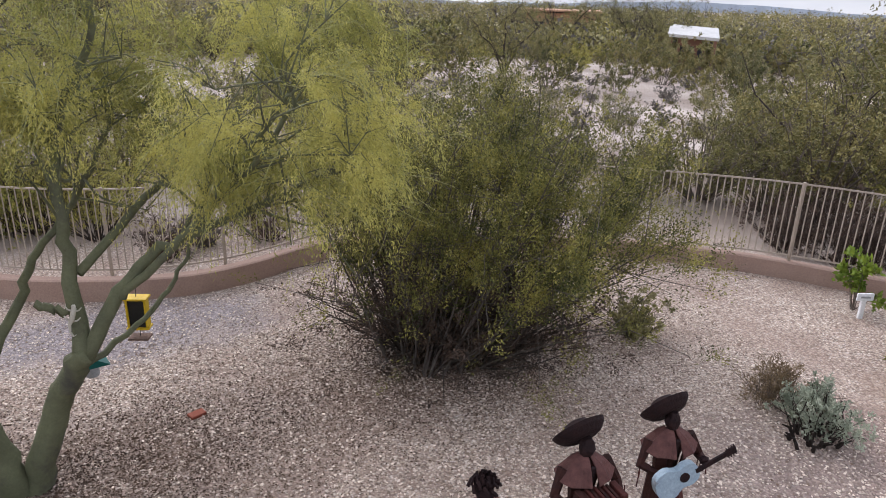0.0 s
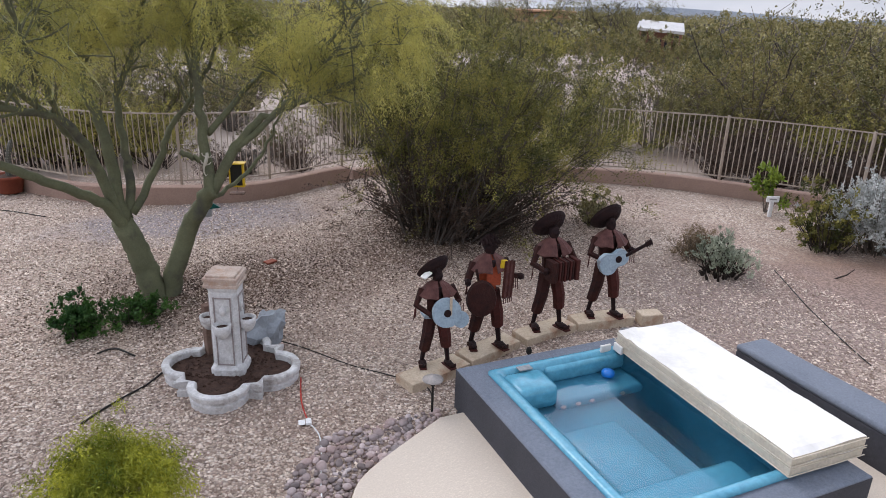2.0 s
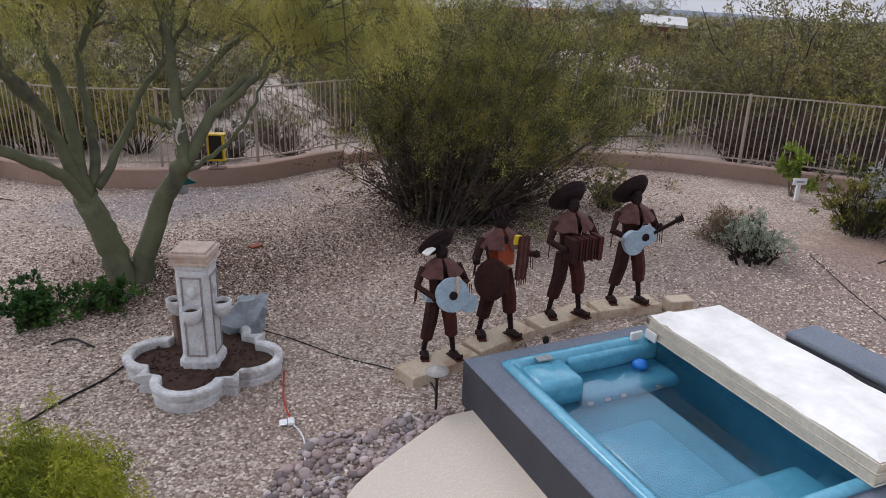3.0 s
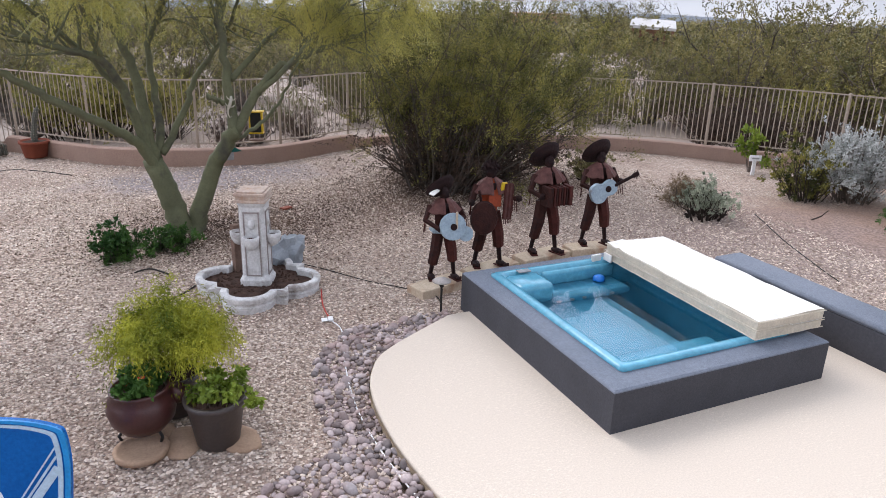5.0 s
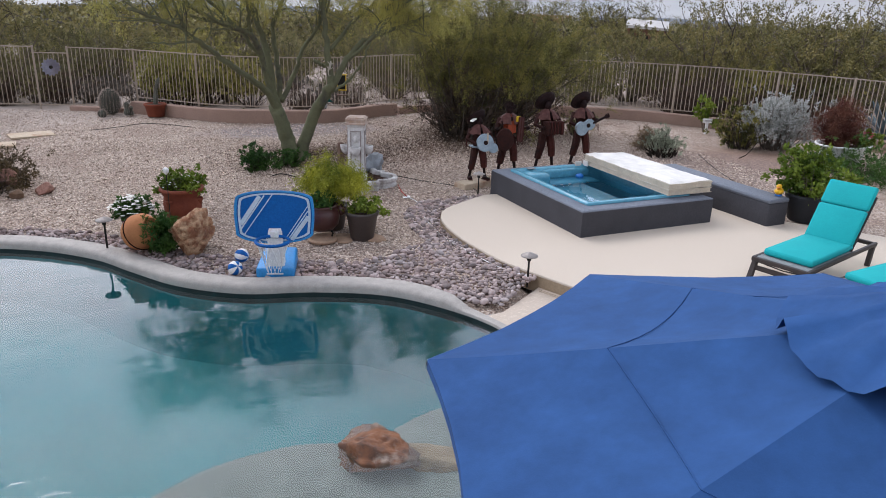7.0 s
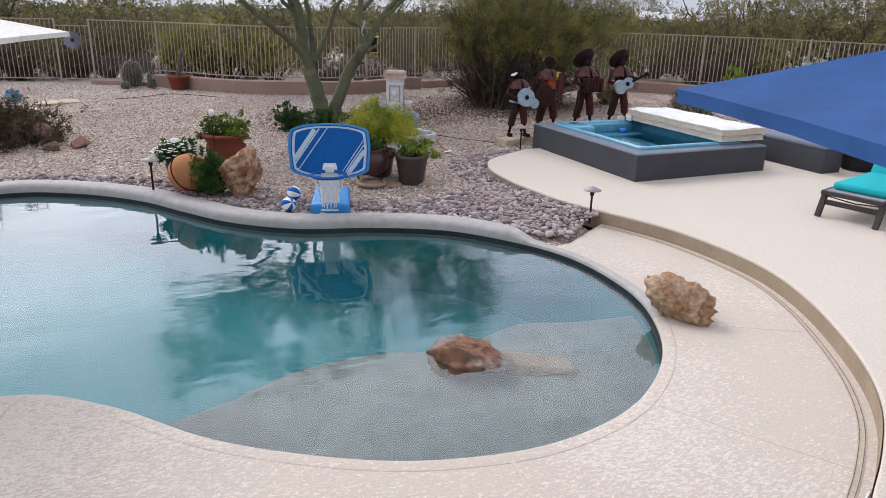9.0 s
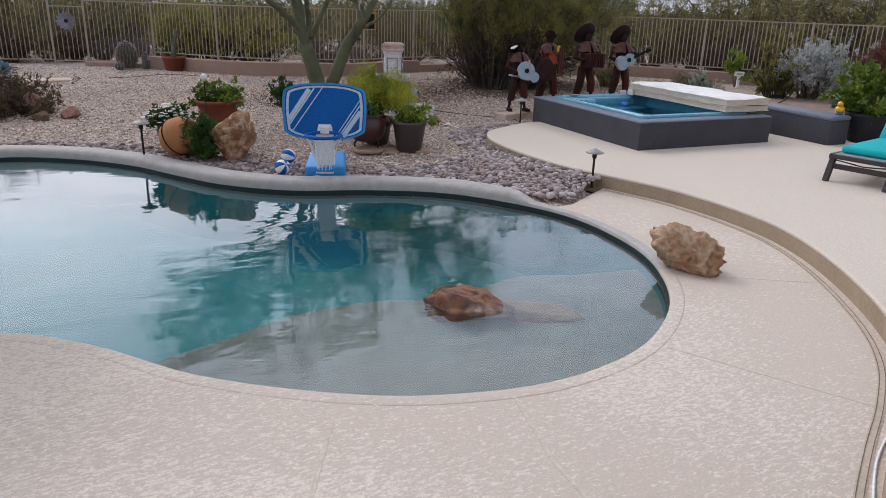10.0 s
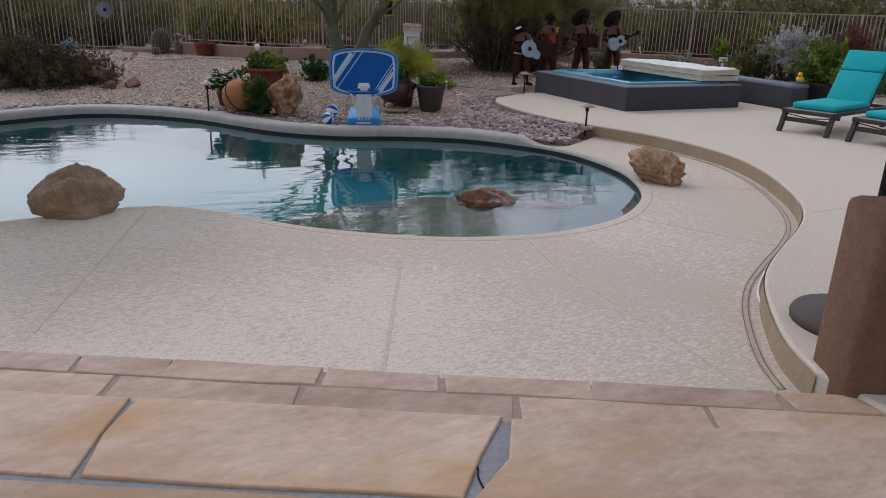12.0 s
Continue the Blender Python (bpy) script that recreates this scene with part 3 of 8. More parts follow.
def ground_material():
    """Yard gravel near the house, sandy desert soil beyond the wall."""
    m = GRAVEL.copy()
    m.name = "yard_and_desert"
    n, l = m.node_tree.nodes, m.node_tree.links
    p = n["Principled BSDF"]
    gravel = p.inputs["Base Color"].links[0].from_socket
    co = n.new("ShaderNodeTexCoord")
    t = n.new("ShaderNodeTexNoise")
    t.inputs["Scale"].default_value, t.inputs["Detail"].default_value = 0.22, 9.0
    l.new(co.outputs["Object"], t.inputs["Vector"])
    r = n.new("ShaderNodeValToRGB")
    r.color_ramp.elements[0].position, r.color_ramp.elements[0].color = 0.35, (0.23, 0.175, 0.14, 1)
    r.color_ramp.elements[1].position, r.color_ramp.elements[1].color = 0.62, (0.47, 0.395, 0.345, 1)
    l.new(t.outputs["Fac"], r.inputs["Fac"])
    length = n.new("ShaderNodeVectorMath")
    length.operation = "DISTANCE"
    length.inputs[1].default_value = (0, 1.5, 0)
    l.new(co.outputs["Object"], length.inputs[0])
    mr = n.new("ShaderNodeMapRange")
    mr.inputs["From Min"].default_value, mr.inputs["From Max"].default_value = 11.8, 13.0
    l.new(length.outputs["Value"], mr.inputs["Value"])
    x = n.new("ShaderNodeMixRGB")
    l.new(mr.outputs["Result"], x.inputs["Fac"])
    l.new(gravel, x.inputs["Color1"])
    l.new(r.outputs["Color"], x.inputs["Color2"])
    colour = x.outputs["Color"]
    cells = next(k for k in n if k.bl_idname == "ShaderNodeTexVoronoi")
    pick = n.new("ShaderNodeSeparateColor")
    l.new(cells.outputs["Color"], pick.inputs["Color"])

    def zone(colour, centre, reach, dark, light, most):
        """A loose-edged patch of other gravel or of soil."""
        mp, ln, wob, sm, rng_, cr, mx = (n.new(k) for k in ("ShaderNodeMapping", "ShaderNodeVectorMath", "ShaderNodeTexNoise", "ShaderNodeMath", "ShaderNodeMapRange", "ShaderNodeValToRGB", "ShaderNodeMixRGB"))
        mp.vector_type = "TEXTURE"
        mp.inputs["Location"].default_value, mp.inputs["Scale"].default_value = (*centre, 0), (*reach, 1000)
        l.new(co.outputs["Object"], mp.inputs["Vector"])
        ln.operation = "LENGTH"
        l.new(mp.outputs["Vector"], ln.inputs[0])
        wob.inputs["Scale"].default_value, wob.inputs["Detail"].default_value = 1.4, 10.0
        l.new(co.outputs["Object"], wob.inputs["Vector"])
        sm.operation = "MULTIPLY_ADD"
        sm.inputs[1].default_value = 1.1
        l.new(wob.outputs["Fac"], sm.inputs[0])
        l.new(ln.outputs["Value"], sm.inputs[2])
        rng_.inputs["From Min"].default_value, rng_.inputs["From Max"].default_value = 1.15, 1.7
        rng_.inputs["To Min"].default_value, rng_.inputs["To Max"].default_value = most, 0.0
        l.new(sm.outputs[0], rng_.inputs["Value"])
        cr.color_ramp.elements[0].color, cr.color_ramp.elements[1].color = (*dark, 1), (*light, 1)
        l.new(pick.outputs["Green"], cr.inputs["Fac"])
        l.new(rng_.outputs["Result"], mx.inputs["Fac"])
        l.new(colour, mx.inputs["Color1"])
        l.new(cr.outputs["Color"], mx.inputs["Color2"])
        return mx.outputs["Color"]

    colour = zone(colour, (-1.8, 9.9), (2.3, 1.1), (0.09, 0.075, 0.08), (0.33, 0.285, 0.29), 0.85)
    colour = zone(colour, (7.2, 3.6), (1.9, 1.7), (0.20, 0.13, 0.095), (0.32, 0.205, 0.15), 0.95)
    colour = zone(colour, (5.2, 3.2), (2.6, 2.2), (0.10, 0.07, 0.065), (0.36, 0.27, 0.235), 0.7)
    colour = zone(colour, (-1.0, 6.6), (2.4, 1.6), (0.10, 0.068, 0.055), (0.34, 0.25, 0.205), 0.65)
    l.new(colour, p.inputs["Base Color"])
    return m


GROUND = ground_material()
ground()



# ---- pool ----
def strip(shape, loops, slot=0):
    """Faces between closed loops of points with as many points each."""
    n = len(loops[0])
    verts = [p for lp in loops for p in lp]
    faces = [(k * n + i, k * n + (i + 1) % n, (k + 1) * n + (i + 1) % n, (k + 1) * n + i) for k in range(len(loops) - 1) for i in range(n)]
    return shape.add(verts, faces, slot)


TILE = surface("dark_waterline_tile", (0.024, 0.040, 0.042), (0.036, 0.052, 0.053), 14, 0.6, 0.1, 60)


def pool():
    top = [(x, y, LOW_Z - 0.03) for x, y in offset(POOL, 0.02)]
    shell = Shape()
    strip(shell, [top, [(x, y, -0.5) for x, y in POOL], [(x, y, -1.5) for x, y in offset(POOL, -0.12)], [(x, y, -1.75) for x, y in offset(POOL, -0.5)]])
    shell.add([(x, y, -1.75) for x, y in offset(POOL, -0.5)], [tuple(range(len(POOL)))])
    tagged(new("pool_shell", shell.mesh("pool_shell", PLASTER, True)), "teal plaster swimming pool shell", "pool", kind="structure")
    edge = spline([(-6.9, -3.6), (-6.25, -3.33), (-5.9, -3.2), (-5.5, -3.02), (-5.05, -2.95), (-4.6, -3.0), (-4.1, -3.25), (-3.75, -3.55), (-3.45, -3.95), (-3.3, -4.6)], 5, False)
    bay = edge + [(-3.0, -5.1), (-5.0, -5.3), (-7.2, -4.6)]
    shelf = Shape().prism(bay, -1.7, -0.42, bevel=0.06)
    tagged(new("pool_shelf", shelf.mesh("pool_shelf", SHELF)), "pale grey shallow shelf under the pool water", "pool shelf", kind="structure")
    step = spline([(-3.9, -2.9), (-3.4, -2.75), (-2.9, -2.9), (-2.2, -3.0)], 5, False) + [(-1.9, -4.0), (-2.6, -5.0), (-3.6, -5.2), (-4.2, -4.0)]
    tagged(new("pool_step", Shape().prism(step, -1.7, -0.62, bevel=0.05).mesh("pool_step", SHELF)), "pale grey curved step under the pool water", "pool step", kind="structure")
    w = Shape().add([(x, y, WATER_Z) for x, y in offset(POOL, 0.015)], [tuple(range(len(POOL)))])
    ob = tagged(new("water", w.mesh("water", WATER)), "rippled clear teal pool water mirroring the sky", "water", kind="structure")
    ob.visible_shadow = False
    tile = strip(Shape(), [[(x, y, LOW_Z - 0.03) for x, y in offset(POOL, -0.004)], [(x, y, -0.46) for x, y in offset(POOL, -0.008)]])
    tagged(new("waterline_tile", tile.mesh("waterline_tile", TILE)), "dark slate waterline tile round the pool", "tile", kind="structure")
    # rounded coping
    n = 7
    rows = []
    for k in range(n):
        a = math.pi * k / (n - 1)
        row = []
        for (x0, y0), (x1, y1), wd in zip(POOL, COPING_LOOP, ring):
            rise = min(0.055, 0.28 * wd)
            s = (1 - math.cos(a)) / 2
            if wd < 0.16:
                rise = 0.003
            row.append((x0 + (x1 - x0) * s, y0 + (y1 - y0) * s, LOW_Z - 0.03 + 0.03 + rise * (math.sin(a) ** 0.6 if 0 < k < n - 1 else 0) + (0.03 * (wd > 0.2))))
        rows.append(row)
    low_in = [(x, y, LOW_Z - 0.035) for x, y, *_ in rows[0]]
    low_out = [(x, y, LOW_Z - 0.25) for x, y, *_ in rows[-1]]
    cop = strip(Shape(), [low_in] + rows + [low_out])
    for k in range(len(rows) + 1):
        for i in range(len(POOL)):
            if i < 8.6 * 6 or i > 26 * 6:
                cop.m[k * len(POOL) + i] = 1
    tagged(new("coping", cop.mesh("coping", [COPING, DECK_LOW], True)), "rounded grey stone coping round the pool", "pool coping", kind="structure")


pool()

# ---- decks, step and drain ----
deck = Shape().prism(UPPER_LOOP, -0.24, DECK_Z, bevel=0.018)
tagged(new("deck_upper", deck.mesh("deck_upper", DECK)), "cream textured concrete spa deck", "deck", kind="structure")
rim_line = offset(UPPER_LOOP, 0.008)[: len(UPPER)]
face = Shape()
face.add([(x, y, z) for z in (-0.23, -0.022) for x, y in rim_line], [(i, i + 1, len(UPPER) + i + 1, len(UPPER) + i) for i in range(len(UPPER) - 1)])
tagged(new("deck_riser", face.mesh("deck_riser", RISER, True)), "tan painted riser along the curved deck step", "step riser", kind="structure")
low = Shape().prism(LOWER_LOOP, -0.34, LOW_Z)
tagged(new("deck_lower", low.mesh("deck_lower", DECK_LOW)), "mottled tan textured concrete pool deck", "deck", kind="structure")


def ribbon(points, width, z, height=0.004):
    """A low flat strip along a line."""
    pts = [np.array(p) for p in points]
    left, right = [], []
    for i, p in enumerate(pts):
        d = pts[min(i + 1, len(pts) - 1)] - pts[max(i - 1, 0)]
        d = d / np.linalg.norm(d)
        nrm = np.array((-d[1], d[0])) * width / 2
        left.append(p + nrm)
        right.append(p - nrm)
    n = len(pts)
    v = [(*p, z + height) for p in left] + [(*p, z + height) for p in right] + [(*p, z - 0.01) for p in left] + [(*p, z - 0.01) for p in right]
    f = []
    for i in range(n - 1):
        f += [(i, n + i, n + i + 1, i + 1), (2 * n + i, i, i + 1, 2 * n + i + 1), (n + i, 3 * n + i, 3 * n + i + 1, n + i + 1)]
    return Shape().add(v, f)


SLOT = surface("drain_slot", (0.22, 0.160, 0.122), (0.15, 0.12, 0.095), 12, 0.8, 0.2, 60)
drain_line = [p for p in offset(UPPER_LOOP, 0.09)[: len(UPPER)] if -7.22 < p[1] < -1.1]
tagged(new("drain_channel", ribbon(drain_line, 0.05, LOW_Z, 0.004).mesh("drain_channel", DRAIN)), "narrow tan strip drain at the foot of the deck step", "drain", kind="structure")
for k in (-0.016, 0.016):
    slot_line = [p for p in offset(UPPER_LOOP, 0.09 + k)[: len(UPPER)] if -7.2 < p[1] < -1.15]
    tagged(new("drain_slot", ribbon(slot_line, 0.004, LOW_Z + 0.004, 0.002).mesh("drain_slot", SLOT)), "dark slot of the strip drain", "drain", kind="structure")
for name, line in (("deck_joint", [(-5.52, -4.50), (-6.40, -6.45)]), ("deck_joint", [(-4.60, -4.72), (-4.72, -5.30), (-4.76, -6.60), (-4.78, -7.10)]), ("deck_joint", [(-3.42, -4.58), (-2.80, -5.60)]),
                   ("deck_joint", [(-2.22, -3.72), (-1.42, -4.20)]), ("deck_joint", [(-7.24, -3.06), (-7.90, -5.30)])):
    tagged(new(name, ribbon(line, 0.022, LOW_Z, 0.002).mesh(name, JOINT)), "tooled joint in the concrete pool deck", "deck joint", kind="structure")
for line in ([(1.0, -5.2), (-2.3, -5.35)],):
    tagged(new("deck_joint", ribbon(line, 0.006, DECK_Z, 0.002).mesh("deck_joint", JOINT)), "tooled joint in the cream spa deck", "deck joint", kind="structure")

# ---- flagstone steps and patio ----
along = np.array((EDGE_B[0] - EDGE_A[0], EDGE_B[1] - EDGE_A[1]))
along = along / np.linalg.norm(along)
inward = np.array((along[1], -along[0]))
FLAG = surface("sandstone_flag", (0.56, 0.43, 0.345), (0.41, 0.285, 0.225), 1.7, 0.75, 0.16, 26, fine=16, spot=(0.44, 0.285, 0.155), vary=0.17, contrast=0.16, stretch=(52, 0.7, 1.35))
FLAG_BED = surface("pink_mortar", (0.40, 0.295, 0.24), (0.33, 0.25, 0.21), 8, 0.9, 0.4, 80)
GROUT = surface("grey_grout", (0.31, 0.31, 0.325), (0.24, 0.24, 0.25), 8, 0.9, 0.4, 80)


def patio():
    def at(u, w):
        p = np.array(EDGE_B) - along * u + inward * w
        return (float(p[0]), float(p[1]))

    bed = Shape().prism([at(-0.9, 0.03), at(10, 0.03), at(10, 0.52), at(-0.9, 0.52)], -0.5, -0.027, slot=1)
    bed.prism([at(-2.6, 0.53), at(10, 0.53), at(10, 9), at(-2.6, 9)], -0.5, PATIO_Z - 0.012)
    base = tagged(new("patio", bed.mesh("patio", [GROUT, FLAG_BED])), "flagstone patio and step set in grey grout", "patio", kind="structure")
    r = random.Random(5)

    def stone(outline, z0, z1):
        """A slab with a slightly wandering edge."""
        pts = []
        for (x0, y0), (x1, y1) in zip(outline, outline[1:] + outline[:1]):
            n = max(1, int(math.hypot(x1 - x0, y1 - y0) / 0.22))
            for k in range(n):
                t = k / n
                pts.append((x0 + (x1 - x0) * t + r.uniform(-0.006, 0.006), y0 + (y1 - y0) * t + r.uniform(-0.006, 0.006)))
        part("flagstone", Shape().prism(pts, z0, z1, bevel=0.009), FLAG, base)

    for w0, w1, lo, hi, gap in ((0.0, 0.155, 0.35, 0.8, 0.007), (0.165, 0.52, 0.55, 1.15, 0.010)):
        u = -0.9
        while u < 9.5:
            length = r.uniform(lo, hi)
            k = r.uniform(-0.04, 0.04)
            stone([at(u + gap, w0), at(u + length - gap, w0), at(u + length - gap + k, w1), at(u + gap + k * 0.5, w1)], -0.06, -0.02 + r.uniform(-0.003, 0.003))
            u += length
    rows = [(0.515, 1.0, [(-2.4, -2.3), (-0.25, -0.30), (1.52, 1.66), (2.92, 2.88), (4.35, 4.30), (5.6, 5.7), (7.0, 6.9), (8.2, 8.3)]),
            (1.0, 2.1, [(-2.4, -2.2), (-0.9, -1.1), (0.6, 0.8), (2.0, 1.8), (3.3, 3.5), (4.7, 4.6), (6.1, 6.3), (7.7, 7.5)]),
            (2.1, 3.2, [(-2.0, -2.1), (-0.3, -0.2), (1.3, 1.1), (2.7, 2.9), (4.0, 3.9), (5.5, 5.6), (7.1, 7.0)]),
            (3.2, 4.4, [(-2.3, -2.3), (-0.8, -0.8), (0.9, 0.8), (2.3, 2.2), (3.6, 3.7), (5.0, 5.1), (6.6, 6.6)])]
    for w0 in (4.4, 5.5, 6.6, 7.7):
        u, cuts = -2.4 + r.uniform(0, 0.5), []
        while u < 9.6:
            cuts.append((u, u + r.uniform(-0.12, 0.12)))
            u += r.uniform(1.1, 1.7)
        rows.append((w0, w0 + 1.1, cuts))
    for w0, w1, cuts in rows:
        g = 0.016
        for (a0, a1), (b0, b1) in zip(cuts, cuts[1:]):
            j0, j1 = r.uniform(-0.05, 0.05), r.uniform(-0.05, 0.05)
            wa = w0 + (g if w0 > 0.6 else 0)
            stone([at(a0 + g, wa), at(b0 - g, wa), at((b0 + b1) / 2 - g + j1, (w0 + w1) / 2), at(b1 - g, w1 - g), at(a1 + g, w1 - g), at((a0 + a1) / 2 + g + j0, (w0 + w1) / 2)],
                  PATIO_Z - 0.035, PATIO_Z + r.uniform(-0.003, 0.003))


patio()
CRACK = surface("dark_crack", (0.03, 0.025, 0.022), (0.02, 0.018, 0.016), 9, 0.95, 0.0)
rc = random.Random(3)
for u, w0, w1, lean_u in ((1.60, 0.98, 0.56, 0.10), (4.33, 0.98, 0.70, -0.05)):
    line = []
    for k in range(15):
        t = k / 14
        q = np.array(EDGE_B) - along * (u + lean_u * t + rc.uniform(-0.008, 0.008)) + inward * (w0 + (w1 - w0) * t)
        line.append((float(q[0]), float(q[1])))
    tagged(new("grout_crack", ribbon(line, 0.006, PATIO_Z - 0.010, 0.002).mesh("grout_crack", CRACK)), "dark crack in the grey patio grout", "crack", kind="structure")
pil = Shape().box(0, 0, 0.48, (0.62, 0.34, 0.96), 0.045)
PIL_M = pose(-4.31, -7.47, -0.16, 0, 0, -27)
tagged(new("wall_pillar", pil.mesh("wall_pillar", BROWN_STUCCO, True)), "brown stucco half-height patio pillar", "pillar", kind="structure").matrix_basis = PIL_M
hw = Shape().box(0, 0, 1.5, (24, 0.3, 3.6), 0.01)
tagged(new("wall_house", hw.mesh("wall_house", STUCCO)), "plain pinkish tan stucco house wall", "wall", kind="structure").matrix_basis = pose(-7.5, -15.5, 0, 0, 0, -27)

# ---- low wall and fence ----
def yard_wall():
    n = len(WALL)
    gate0, gate1 = 2 * 6, 3 * 6
    tops = []
    for i, (x, y) in enumerate(WALL):
        h = 0.30 if i < 10 * 6 + 1 else 0.34
        if 4 * 6 < i < 10 * 6 + 1:
            h = 0.34
        if i <= 24:
            h = 0.12
        tops.append(h)
    body = Shape()
    for a, b in ((gate1, 10 * 6 + 1), (10 * 6 + 1, n)):
        seg = WALL[a:b]
        left, right = [], []
        for i in range(len(seg)):
            p0, p1 = np.array(seg[max(i - 1, 0)]), np.array(seg[min(i + 1, len(seg) - 1)])
            d = (p1 - p0) / np.linalg.norm(p1 - p0)
            nn = np.array((-d[1], d[0])) * 0.10
            p = np.array(seg[i]) + (0.18 * np.array((d[1], -d[0])) if b < n else 0)
            left.append(p + nn)
            right.append(p - nn)
        m = len(seg)
        hh = [tops[a + i] for i in range(m)]
        if b == n:
            hh = [0.21 if i < 8 else 0.21 + min(0.1, 0.0125 * (i - 8)) for i in range(m)]
        z = [float(ground_z(*seg[i])) for i in range(m)]
        v = [(*left[i], z[i] - 0.4) for i in range(m)] + [(*left[i], z[i] + hh[i] - 0.02) for i in range(m)] + [(*(left[i] * 0.85 + right[i] * 0.15), z[i] + hh[i]) for i in range(m)]
        v += [(*(left[i] * 0.15 + right[i] * 0.85), z[i] + hh[i]) for i in range(m)] + [(*right[i], z[i] + hh[i] - 0.02) for i in range(m)] + [(*right[i], z[i] - 0.4) for i in range(m)]
        f = [(k * m + i, k * m + i + 1, (k + 1) * m + i + 1, (k + 1) * m + i) for k in range(5) for i in range(m - 1)]
        f += [tuple(k * m for k in range(6)), tuple(k * m + m - 1 for k in range(6))[::-1]]
        body.add(v, f)
    tagged(new("wall_yard", body.mesh("wall_yard", STUCCO)), "low pinkish tan stucco retaining wall, gently curved", "wall", kind="structure")


yard_wall()


def fence():
    """Steel picket fence on the wall, in spans between posts."""
    line = np.array(WALL)
    seg = np.r_[0, np.cumsum(np.hypot(*np.diff(line, axis=0).T))]

    def place(s):
        return np.array((np.interp(s, seg, line[:, 0]), np.interp(s, seg, line[:, 1])))

    def nearest(x, y):
        return float(seg[np.argmin(np.hypot(line[:, 0] - x, line[:, 1] - y))])

    posts = [nearest(*p) for p in ((-11.5, 15.6), (-9.6, 15.3), (-7.85, 14.95), (-6.95, 14.7), (-5.35, 13.8), (-3.9, 12.35), (-1.9, 11.25), (-0.2, 11.2), (1.55, 11.9), (3.9, 11.6), (6.5, 10.2),
                                   (8.90, 8.35), (10.50, 6.1), (11.1, 4.4), (11.6, 2.2), (12.0, 0.0))]
    root = tagged(new("fence"), "tan painted steel picket fence with slim bars", "fence", kind="structure")
    bar = Shape().box(0, 0, 0.5, (0.016, 0.016, 1.0)).mesh("picket", FENCE)
    post = Shape().box(0, 0, 0.5, (0.05, 0.05, 1.0), 0.004).mesh("post", FENCE)
    top = 1.60
    for i, s in enumerate(posts):
        x, y = place(s)
        z0 = float(ground_z(x, y)) - 0.1
        h = top + 0.03 - z0
        ob = part("post", post, FENCE, root)
        ob.matrix_local = pose(x, y, z0) @ Matrix.Diagonal((1, 1, h, 1))
    for i in range(len(posts) - 1):
        s0, s1 = posts[i], posts[i + 1]
        gate = i == 2
        t = top - 0.16 if gate else top
        foot = 0.05 if i < 4 else 0.33
        if gate:
            foot = 0.03
        pts = [place(s) for s in np.linspace(s0, s1, 7)]
        for z in (t, foot):
            rail = Shape().tube([(*p, z) for p in pts], 0.019, 4)
            part("rail", rail, FENCE, root)
        n = max(2, int((s1 - s0) / 0.112))
        for s in np.linspace(s0, s1, n + 1)[1:-1]:
            x, y = place(s)
            part("picket", bar, FENCE, root).matrix_local = pose(x, y, foot) @ Matrix.Diagonal((1, 1, t - foot, 1))


fence()

